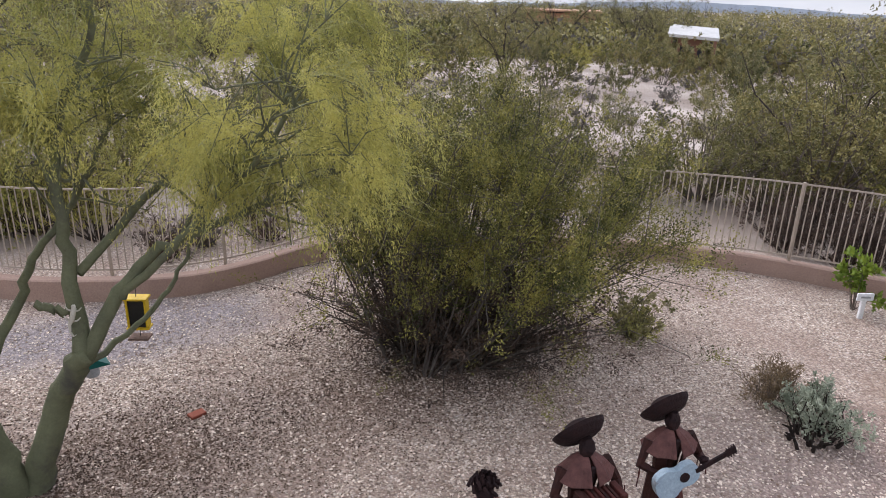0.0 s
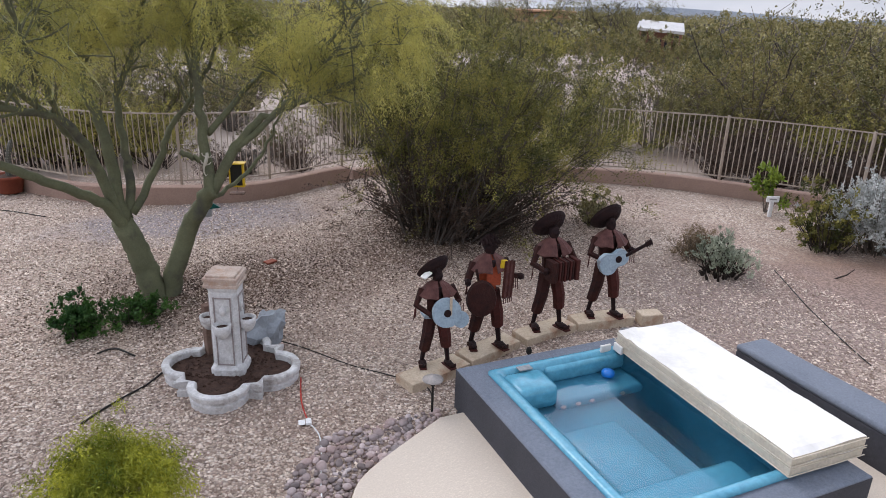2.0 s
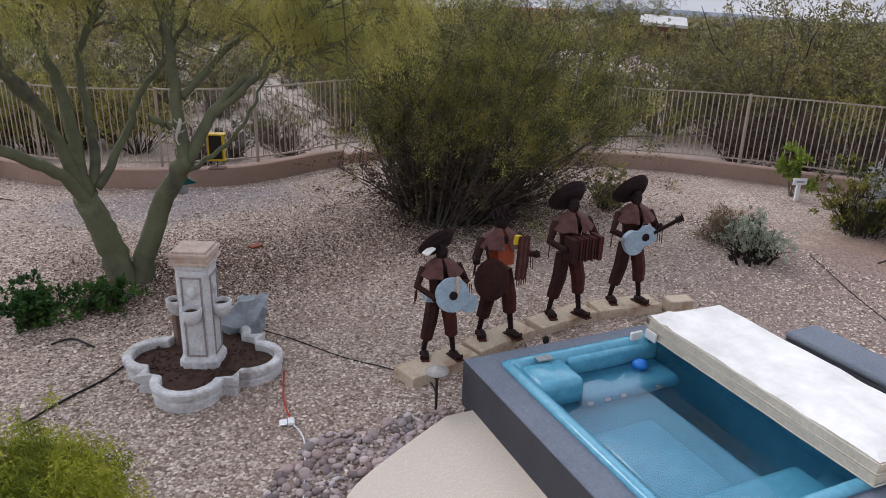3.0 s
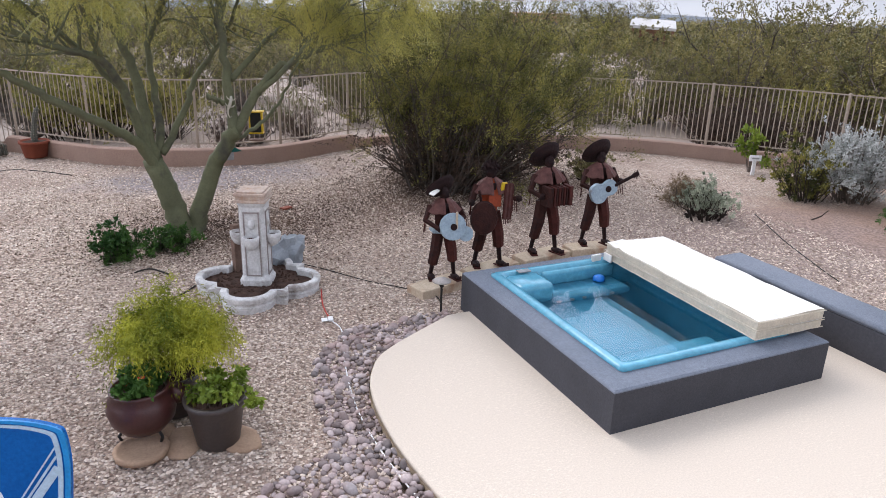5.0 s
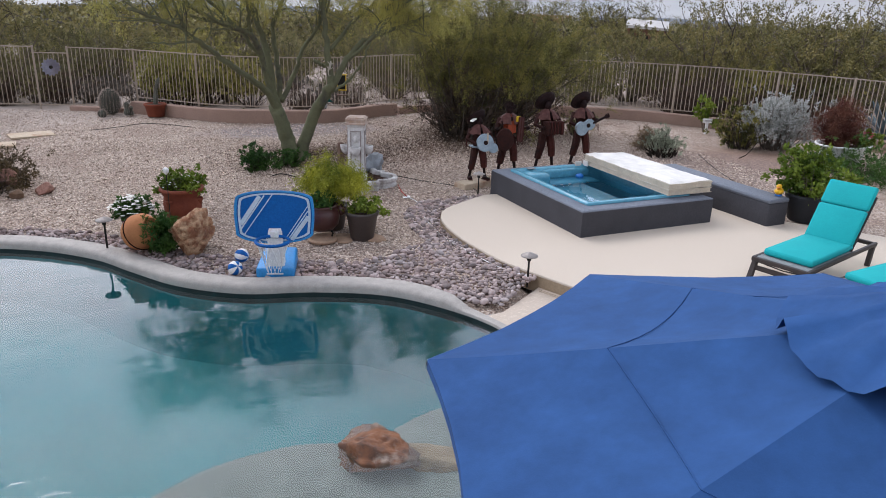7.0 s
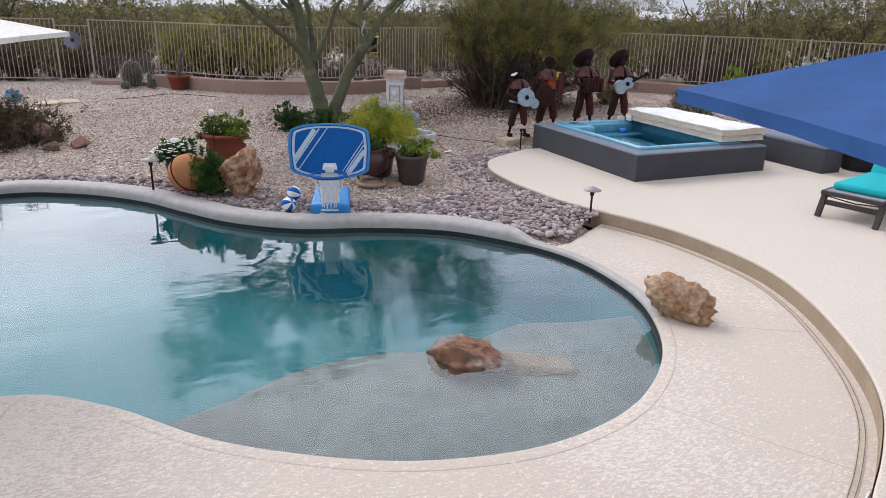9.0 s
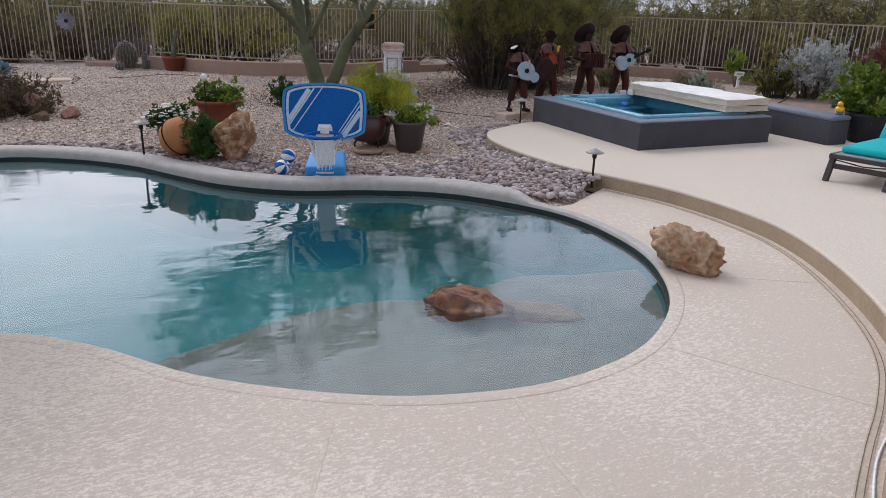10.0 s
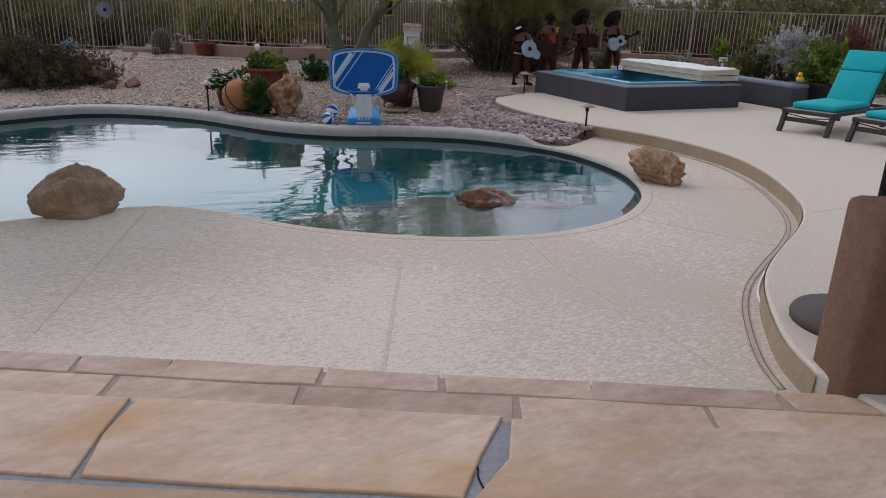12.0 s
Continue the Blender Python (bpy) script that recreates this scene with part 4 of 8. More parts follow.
# ---- spa ----
def spa():
    m = pose(0, 0, 0)
    root = thing("hot_tub", m, "sunken blue acrylic hot tub in a charcoal stucco surround, half covered", "hot tub")
    W, D, H = 2.42, 2.75, 0.385
    ix0, ix1, iy0, iy1 = 0.26, W - 0.26, 0.25, D - 0.22
    walls = Shape()
    corner = [(0, 0), (W, 0), (W, D), (0, D)]
    hole = [(ix0, iy0), (ix1, iy0), (ix1, iy1), (ix0, iy1)]
    strip(walls, [[(x, y, -0.2) for x, y in corner], [(x, y, H - 0.022) for x, y in corner], [(x * 0.99 + 0.012, y * 0.99 + 0.013, H - 0.004) for x, y in corner], [(x, y, H - 0.004) for x, y in hole], [(x, y, -0.2) for x, y in hole]])
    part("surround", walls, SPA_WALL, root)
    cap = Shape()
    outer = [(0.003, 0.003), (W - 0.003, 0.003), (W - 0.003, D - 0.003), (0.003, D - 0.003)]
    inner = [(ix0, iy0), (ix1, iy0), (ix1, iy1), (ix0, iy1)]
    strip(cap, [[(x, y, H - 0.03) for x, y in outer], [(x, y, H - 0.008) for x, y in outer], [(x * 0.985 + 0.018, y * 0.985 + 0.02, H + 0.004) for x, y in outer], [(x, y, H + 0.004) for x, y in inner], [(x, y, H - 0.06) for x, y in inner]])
    part("cap", cap, SPA_TOP, root, "slate blue cap, paler than the walls below")

    def rounded(x0, x1, y0, y1, r, n=5):
        out = []
        for cx, cy, a0 in ((x1 - r, y0 + r, -90), (x1 - r, y1 - r, 0), (x0 + r, y1 - r, 90), (x0 + r, y0 + r, 180)):
            out += [(cx + r * math.cos(radians(a0 + 90 * k / n)), cy + r * math.sin(radians(a0 + 90 * k / n))) for k in range(n + 1)]
        return out

    def lp(inset, z, r):
        return [(x, y, z) for x, y in rounded(ix0 - 0.02 + inset, ix1 + 0.02 - inset, iy0 - 0.02 + inset, iy1 + 0.02 - inset, r)]

    shell = Shape()
    pit = [(x, y) for x, y in rounded(1.46, ix1 - 0.10, iy0 + 0.40, iy1 - 0.26, 0.22)]

    def well(z, grow):
        return [(1.76 + (x - 1.76) * grow, 1.40 + (y - 1.40) * grow, z) for x, y in pit]

    strip(shell, [lp(0, H + 0.006, 0.05), lp(0.0, H + 0.03, 0.05), lp(0.03, H + 0.045, 0.05), lp(0.085, H + 0.042, 0.06), lp(0.115, H + 0.0, 0.09), lp(0.15, 0.12, 0.12), lp(0.19, 0.055, 0.14),
                  well(0.035, 1.07), well(0.0, 0.98), well(-0.76, 0.88), well(-0.80, 0.80)])
    shell.add(well(-0.80, 0.80), [tuple(range(24))])
    part("shell", shell, ACRYLIC, root, "glossy blue moulded acrylic shell", True)
    part("corner_shelf", Shape().box(ix0 + 0.30, iy1 - 0.28, 0.265, (0.44, 0.40, 0.30), 0.06), ACRYLIC, root, "rounded moulded corner shelf", True)
    part("armrest", Shape().box(ix0 + 0.17, iy1 - 0.86, 0.20, (0.16, 0.80, 0.16), 0.06), ACRYLIC, root, "", True)
    part("seat", Shape().box(ix0 + 1.02, iy1 - 0.30, 0.10, (1.04, 0.42, 0.20), 0.06), ACRYLIC, root, "moulded bench seat under water", True)
    part("seat", Shape().box(ix0 + 0.62, iy1 - 1.30, 0.045, (0.62, 0.92, 0.10), 0.045), ACRYLIC, root, "moulded lounge seat under water", True)
    part("seat", Shape().box(ix0 + 0.80, iy0 + 0.34, 0.095, (1.30, 0.36, 0.20), 0.06), ACRYLIC, root, "moulded bench seat under water", True)
    part("backrest", Shape().box(ix0 + 1.06, iy1 - 0.105, 0.29, (0.98, 0.09, 0.20), 0.035), ACRYLIC, root, "moulded ledge along the rim", True)
    wv = [(x, y, 0.255) for x, y, _ in lp(0.12, 0, 0.12)]
    ob = part("water", Shape().add(wv, [tuple(range(24))]), SPA_WATER, root, "clear rippled spa water")
    ob.visible_shadow = False
    part("control_panel", Shape().box(ix0 + 0.34, iy1 - 0.10, H + 0.052, (0.15, 0.085, 0.012), 0.005), SLING, root, "small grey control panel")
    part("skimmer_float", Shape().blob((0.075, 0.075, 0.05), 0.1, 1, 2, at=pose(1.52, 2.28, 0.27)), BLUE_PLASTIC, root, "bright blue floating dispenser", True)
    for jx, jy in ((ix0 + 0.55, iy1 - 0.515), (ix0 + 0.72, iy1 - 0.515), (ix0 + 0.88, iy1 - 0.515), (ix0 + 1.25, iy1 - 0.515)):
        part("jet", Shape().lathe([(0.03, 0), (0.03, 0.012), (0.012, 0.02)], 10, at=pose(jx, jy, 0.13, 82)), STEEL, root)


SLING = surface("grey_sling", (0.28, 0.30, 0.31), (0.22, 0.24, 0.25), 30, 0.8, 0.1, 150)
BLUE_PLASTIC = surface("bright_blue_plastic", (0.01, 0.16, 0.55), (0.01, 0.14, 0.50), 2, 0.35, 0.0)
STEEL = surface("brushed_steel", (0.55, 0.55, 0.55), (0.45, 0.45, 0.45), 20, 0.35, 0.05, metal=1.0)
spa()


def spa_cover():
    root = thing("spa_cover", pose(1.69, 0.20, 0.432, 0, 0, -1.2), "folded white vinyl spa cover lying on half the hot tub", "spa cover")
    L, Wd, thick = 2.30, 0.84, 0.084
    for k in range(2):
        s = Shape()
        nx, ny = 12, 28
        z0 = k * (thick + 0.010)
        v, f = [], []
        for top in (0, 1):
            for j in range(ny + 1):
                for i in range(nx + 1):
                    x, y = Wd * i / nx, L * j / ny
                    e = min(i, nx - i, j, ny - j)
                    sag = 0.020 * noise.noise(Vector((x * 2.3, y * 1.5, k * 4.0))) + 0.006 * noise.noise(Vector((x * 7, y * 6, k))) if top else 0
                    slack = 0.010 * noise.noise(Vector((y * 2.1 if e == 0 and i in (0, nx) else x * 2.7, k * 3.0, i * 0.1 if j in (0, ny) else j * 0.3))) if e == 0 else 0
                    ins = 0.010 + slack
                    if top and k and j > ny - 4 and i < 4:
                        sag += 0.03 * noise.noise(Vector((x * 11, y * 9, 5)))
                    bow = 0.018 * (e > 0) + 0.008 * min(e, 4) / 4
                    v.append((x + (ins if i == 0 else -ins if i == nx else 0), y + (ins if j == 0 else -ins if j == ny else 0), z0 + top * thick + sag + (bow if top and k else 0)))
        n = (nx + 1) * (ny + 1)
        for j in range(ny):
            for i in range(nx):
                a = j * (nx + 1) + i
                f.append((a + nx + 1, a + nx + 2, a + 1, a))
                f.append((n + a, n + a + 1, n + a + nx + 2, n + a + nx + 1))
        rimi = [i for i in range(nx + 1)] + [j * (nx + 1) + nx for j in range(1, ny + 1)] + [ny * (nx + 1) + i for i in range(nx - 1, -1, -1)] + [j * (nx + 1) for j in range(ny - 1, 0, -1)]
        tops = len(f)
        for a, b in zip(rimi, rimi[1:] + rimi[:1]):
            f.append((a, b, n + b, n + a))
        s.add(v, f)
        s.m = [0 if (fi < tops) else 1 for fi in range(len(f))]
        part("panel", s, [VINYL, VINYL_SIDE], root, "", False)
    for k, z in enumerate((0.007, 0.078, 0.098, 0.172)):
        wob = [0.004 * noise.noise(Vector((t * 3.1, k * 2.0, 0))) for t in range(20)]
        part("welt", Shape().tube([(Wd * t / 9, -0.004, z + wob[t]) for t in range(10)], 0.0055, 5), VINYL_SIDE, root)
        part("welt", Shape().tube([(-0.004, L * t / 19, z + wob[t]) for t in range(20)], 0.0055, 5), VINYL_SIDE, root)
    part("flap", Shape().box(0.02, L - 0.03, 0.02, (0.13, 0.03, 0.08), 0.008, at=pose(0, 0, 0, 0, 0, 4)), VINYL, root, "loose white corner flap")
    part("flap", Shape().box(-0.025, L - 0.10, 0.03, (0.025, 0.14, 0.09), 0.008), VINYL, root, "loose white corner flap")


spa_cover()
sw = thing("seat_wall", pose(3.29, 0.815, 0.0, 0, 0, 1), "low charcoal stucco seat wall with a rounded slate top", "seat wall")
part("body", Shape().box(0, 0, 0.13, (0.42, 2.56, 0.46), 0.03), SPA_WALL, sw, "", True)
part("cap", Shape().box(0, 0, 0.385, (0.43, 2.57, 0.075), 0.034), SPA_TOP, sw, "slate blue cap, paler than the walls below", True)

# ---- umbrellas ----
NAVY = surface("blue_canvas", (0.026, 0.080, 0.225), (0.022, 0.068, 0.195), 4, 0.85, 0.08, 200, fine=6)
CREAM = surface("cream_canvas", (0.74, 0.70, 0.64), (0.66, 0.62, 0.56), 4, 0.85, 0.1, 160)
BLACK = surface("black_metal", (0.020, 0.019, 0.018), (0.028, 0.025, 0.022), 9, 0.5, 0.1, 90)


def umbrella(name, x, y, base_z, rim_z, radius, rise, turn, fabric, label, vent=True):
    root = thing(name, pose(x, y, base_z, 0, 0, turn), label, "umbrella")
    rz = rim_z - base_z
    n = 8

    def ring_point(k, r, sag=0.0):
        a = 2 * math.pi * k / n
        return Vector((r * math.cos(a), r * math.sin(a), rz + rise * (1 - r / radius) ** 1.05 - sag))

    for k in range(n):
        s = Shape()
        v, f = [], []
        rows, cols = 7, 6
        r0 = 0.22 if vent else 0.03
        for i in range(rows + 1):
            r = r0 + (radius - r0) * i / rows
            a, b = ring_point(k, r), ring_point(k + 1, r)
            for j in range(cols + 1):
                t = j / cols
                p = a.lerp(b, t)
                dip = 4 * t * (1 - t)
                p.z -= 0.030 * dip * math.sin(math.pi * min(1, i / rows * 0.9 + 0.1)) + 0.004 * noise.noise(p * 5)
                p -= Vector((p.x, p.y, 0)).normalized() * 0.045 * dip * (i / rows)
                v.append(p)
        m = len(v)
        v += [p - Vector((0, 0, 0.003)) for p in v]
        for i in range(rows):
            for j in range(cols):
                a = i * (cols + 1) + j
                q = (a, a + cols + 1, a + cols + 2, a + 1)
                f += [q, tuple(m + c for c in q[::-1])]
        s.add(v, f)
        # valance
        a0 = rows * (cols + 1)
        hem = [v[a0 + j] for j in range(cols + 1)]
        lowr = [Vector((p.x, p.y, p.z - 0.035)) * 1.0 for p in hem]
        s.add(hem + lowr, [(j, cols + 1 + j, cols + 2 + j, j + 1) for j in range(cols)])
        part("panel", s, fabric, root, "", True)
        rib = Shape().tube([ring_point(k, 0.06) - Vector((0, 0, 0.03)), ring_point(k, radius) - Vector((0, 0, 0.015))], 0.008, 5)
        part("rib", rib, BLACK, root)
        across = [ring_point(k, radius * 0.60).lerp(ring_point(k + 1, radius * 0.60), j / 8) for j in range(9)]
        across = [p - Vector((p.x, p.y, 0)).normalized() * 0.045 * 4 * (j / 8) * (1 - j / 8) * 0.53 + Vector((0, 0, 0.001 - 0.026 * 4 * (j / 8) * (1 - j / 8))) for j, p in enumerate(across)]
        part("seam", Shape().tube(across, 0.002, 4), fabric, root)
    if vent:
        s, v, f = Shape(), [], []
        rows, cols = 7, 64
        for i in range(rows + 1):
            r = 0.02 + 0.37 * i / rows
            for j in range(cols):
                a = 2 * math.pi * j / cols
                wob = 0.020 * math.sin(8 * a) + 0.022 * math.sin(13 * a + 1) + 0.016 * math.sin(21 * a) + 0.05 * noise.noise(Vector((math.cos(a) * 3, math.sin(a) * 3, i * 0.6)))
                v.append((r * math.cos(a), r * math.sin(a), rz + rise * (1 - r / radius) + 0.065 - 0.045 * (i / rows) ** 2 + 0.6 * wob * (i / rows) + 0.012 * noise.noise(Vector((r * math.cos(a) * 9, r * math.sin(a) * 9, 2.0)))))
        for i in range(rows):
            for j in range(cols):
                f.append((i * cols + j, (i + 1) * cols + j, (i + 1) * cols + (j + 1) % cols, i * cols + (j + 1) % cols))
        f.append(tuple(range(cols)))
        s.add(v, f)
        part("vent", s, fabric, root, "rumpled vent flap", True)
    part("pole", Shape().tube([(0, 0, 0.02), (0, 0, rz + rise)], 0.021, 12), BLACK, root, "black pole", True)
    part("finial", Shape().lathe([(0.02, 0), (0.03, 0.02), (0.018, 0.06), (0.004, 0.08)], 10, at=pose(0, 0, rz + rise + 0.06)), BLACK, root, "", True)
    part("base", Shape().lathe([(0.30, 0.0), (0.305, 0.03), (0.29, 0.055), (0.08, 0.075), (0.045, 0.09), (0.04, 0.30), (0.03, 0.31)], 32), BASE_BROWN, root, "round dark brown base", True)


BASE_BROWN = surface("brown_resin", (0.10, 0.08, 0.072), (0.075, 0.06, 0.055), 5, 0.55, 0.2, 70)
umbrella("patio_umbrella", -3.98, -7.00, 0.0, 2.07, 1.36, 0.37, 3.4, NAVY, "open blue canvas patio umbrella with a rumpled vent")
umbrella("white_umbrella", -8.85, -1.37, -1.75, 1.99, 2.15, 0.45, 5.7, CREAM, "open cream canvas umbrella by the pool", False)


# ---- sun loungers ----
TEAL = surface("turquoise_cushion", (0.02, 0.40, 0.42), (0.018, 0.35, 0.38), 3, 0.85, 0.12, 120, fine=90)
LOUNGER = surface("dark_brown_aluminium", (0.060, 0.050, 0.048), (0.045, 0.038, 0.036), 8, 0.5, 0.08, 90)


def lounger(m):
    root = thing("sun_lounger", m, "dark metal sun lounger with a turquoise cushion, back raised", "sun lounger", "loungers on the spa deck")
    W, seat, tilt = 0.70, 1.25, radians(57)
    for x, splay in ((0.05, -0.11), (1.86, -0.05)):
        for s in (-1, 1):
            part("leg", Shape().tube([(x + splay, s * (W / 2 - 0.03), 0), (x, s * (W / 2 - 0.03), 0.29)], 0.040, 4), LOUNGER, root)
    part("stretcher", Shape().box(0.01, 0, 0.175, (0.03, W - 0.08, 0.06), 0.006), LOUNGER, root)
    for s in (-1, 1):
        part("side_rail", Shape().box(0.95, s * (W / 2 - 0.02), 0.29, (1.94, 0.04, 0.05), 0.008), LOUNGER, root)
        part("back_rail", Shape().tube([(seat - 0.02, s * (W / 2 - 0.06), 0.31), (seat + 0.76 * math.cos(tilt), s * (W / 2 - 0.06), 0.31 + 0.76 * math.sin(tilt))], 0.018, 6), LOUNGER, root)
    part("end_rail", Shape().box(0.0, 0, 0.285, (0.05, W, 0.05), 0.008), LOUNGER, root)
    part("end_rail", Shape().box(1.90, 0, 0.285, (0.05, W, 0.05), 0.008), LOUNGER, root)
    part("brace", Shape().tube([(0.05, -W / 2 + 0.05, 0.24), (0.10, 0, 0.20), (0.05, W / 2 - 0.05, 0.24)], 0.008, 5), LOUNGER, root)
    part("sling", Shape().box(0.65, 0, 0.305, (1.24, W - 0.07, 0.012), 0.003), SLING, root, "grey mesh sling")
    part("prop", Shape().tube([(1.74, 0.18, 0.30), (seat + 0.40 * math.cos(tilt), 0.18, 0.31 + 0.40 * math.sin(tilt))], 0.012, 6), LOUNGER, root)
    cush = Shape().box(0.71, 0, 0.355, (1.13, W - 0.10, 0.085), 0.03)
    part("seat_cushion", cush, TEAL, root, "", True)
    back_at = pose(seat - 0.01, 0, 0.345) @ Matrix.Rotation(-tilt, 4, "Y")
    for a, b in ((0.0, 0.50), (0.505, 0.84)):
        part("back_cushion", Shape().box((a + b) / 2, 0, 0.035, (b - a, W - 0.10, 0.075), 0.03, at=back_at), TEAL, root, "", True)
    return root


one = lounger(pose(1.16, -2.40, 0.0, 0, 0, 15))
copy_thing(one, pose(1.33, -3.32, 0.0, 0, 0, 5))

# ---- plants ----
def leaves(centres, ways, length, width, seed, droop=0.0):
    """A mesh of bent slim leaves: two triangles each. centres, ways: numpy arrays."""
    r = np.random.default_rng(seed)
    n = len(centres)
    ways = ways / np.maximum(np.linalg.norm(ways, axis=1, keepdims=True), 1e-6)
    side = np.cross(ways, r.normal(size=(n, 3)))
    side /= np.maximum(np.linalg.norm(side, axis=1, keepdims=True), 1e-6)
    ln = length * r.uniform(0.6, 1.35, (n, 1))
    wd = width * r.uniform(0.7, 1.3, (n, 1))
    tip = centres + ways * ln
    tip[:, 2] -= droop * ln[:, 0]
    mid = (centres + tip) / 2
    mid[:, 2] += 0.12 * droop * ln[:, 0]
    v = np.stack([centres, mid + side * wd, tip, mid - side * wd], 1).reshape(-1, 3)
    k = np.arange(n)[:, None] * 4
    f = np.concatenate([k, k + 1, k + 2, k + 3], 1)
    return v, f


def uneven(r, spots, count, power=2.5):
    """Picks of spots, some far fuller than others."""
    w = r.uniform(size=spots) ** power + 0.02
    return r.choice(spots, count, p=w / w.sum())


def sprays(r, spots, dirs, count, scatter, reach, length, width, seed, droop=0.0, each=26, lift=0.25, loose=0.55, power=2.5):
    """Leaves strung along short twigs that grow from the spots."""
    n = max(1, count // each)
    pick = uneven(r, len(spots), n, power)
    start = spots[pick] + r.normal(size=(n, 3)) * scatter
    way = dirs[pick] * 0.75 + r.normal(size=(n, 3)) * 0.45
    way[:, 2] += lift
    way /= np.maximum(np.linalg.norm(way, axis=1, keepdims=True), 1e-6)
    ln = reach * r.uniform(0.45, 1.4, n)
    t = r.uniform(size=(n, each)) ** 0.8
    c = start[:, None, :] + way[:, None, :] * (ln[:, None] * t)[:, :, None]
    c[:, :, 2] -= droop * ln[:, None] * t ** 2
    c += r.normal(size=c.shape) * (0.05 * reach + 0.25 * length) * 1.0
    w = np.repeat(way[:, None, :], each, 1) * 0.6 + r.normal(size=c.shape) * loose
    w[:, :, 2] -= droop * t
    c, w = c.reshape(-1, 3), w.reshape(-1, 3)
    c[:, 2] = np.maximum(c[:, 2], 0.02)
    return leaves(c, w, length, width, seed, droop * 0.4)


def leaf_mesh(name, v, f, material):
    me = bpy.data.meshes.new(name)
    me.vertices.add(len(v))
    me.vertices.foreach_set("co", v.astype(np.float32).ravel())
    me.loops.add(len(f) * 4)
    me.loops.foreach_set("vertex_index", f.astype(np.int32).ravel())
    me.polygons.add(len(f))
    me.polygons.foreach_set("loop_start", np.arange(len(f), dtype=np.int32) * 4)
    me.polygons.foreach_set("loop_total", np.full(len(f), 4, np.int32))
    me.update(calc_edges=True)
    me.materials.append(material)
    return me


def bush_meshes(seed, radius, height, stems, leaf_count, length, width, leaf, twig, base=0.18, spread=0.9, clump=0.10, low=0.25, droop=0.0, thick=0.012, spray=0.0, lean=(0, 0), lift=0.25, loose=0.55, power=2.5):
    """Stems that fan out from the root, with clumps of leaves along their upper parts."""
    r = np.random.default_rng(seed)
    wood = Shape()
    spots, dirs = [], []
    for k in range(stems):
        a = 2 * math.pi * (k + r.uniform(-0.4, 0.4)) / stems * 2.4
        out = radius * (r.uniform(0.05, 1.0) ** spread)
        lobe = 1 + 0.16 * math.sin(3 * a + seed) + 0.11 * math.sin(5 * a + 2 * seed)
        h = height * (1 - 0.45 * (out / radius) ** 2) * r.uniform(0.70, 1.06) * (0.55 + 0.45 * lobe)
        out *= lobe
        b = Vector((math.cos(a), math.sin(a), 0)) * base * radius * r.uniform(0.1, 1.0)
        tip = Vector((math.cos(a) * out + lean[0], math.sin(a) * out + lean[1], h))
        mid = b.lerp(tip, 0.5) + Vector((0, 0, 0.14 * h)) * r.uniform(-0.6, 0.8) + Vector(r.normal(size=3) * 0.05 * radius)
        pts = []
        for s in np.linspace(0, 1, 6):
            pts.append(b * (1 - s) ** 2 + mid * 2 * s * (1 - s) + tip * s * s)
        wood.tube(pts, [thick * (1.05 - 0.8 * s) for s in np.linspace(0, 1, 6)], 4, cap=False)
        for s in np.linspace(low, 1.0, 9):
            i = min(int(s * 5), 4)
            p = pts[i].lerp(pts[i + 1], s * 5 - i)
            spots.append(np.array(p))
            dirs.append(np.array((tip - b).normalized()))
            if r.uniform() < 0.55 and s > low + 0.1:
                q = p + Vector(r.normal(size=3)) * 0.16 * radius + Vector((0, 0, 0.05 * height))
                wood.tube([p, q], [thick * 0.4, thick * 0.15], 3, cap=False)
                spots.append(np.array(q))
                dirs.append(np.array((q - p).normalized()))
    spots, dirs = np.array(spots), np.array(dirs)
    v, f = sprays(r, spots, dirs, leaf_count, clump * radius * 0.8, (spray or 0.17) * radius, length, width, seed + 1, droop, 26, lift, loose, power)
    return wood.mesh("stem", twig), leaf_mesh("foliage", v, f, leaf)


def bush(name, x, y, label, category, meshes, scale=1.0, turn=0.0, group="", z=None):
    root = thing(name, pose(x, y, float(ground_z(x, y)) - 0.01 if z is None else z, 0, 0, turn) @ Matrix.Scale(scale, 4), label, category, group)
    part("stem", meshes[0], None, root)
    part("foliage", meshes[1], None, root)
    return root


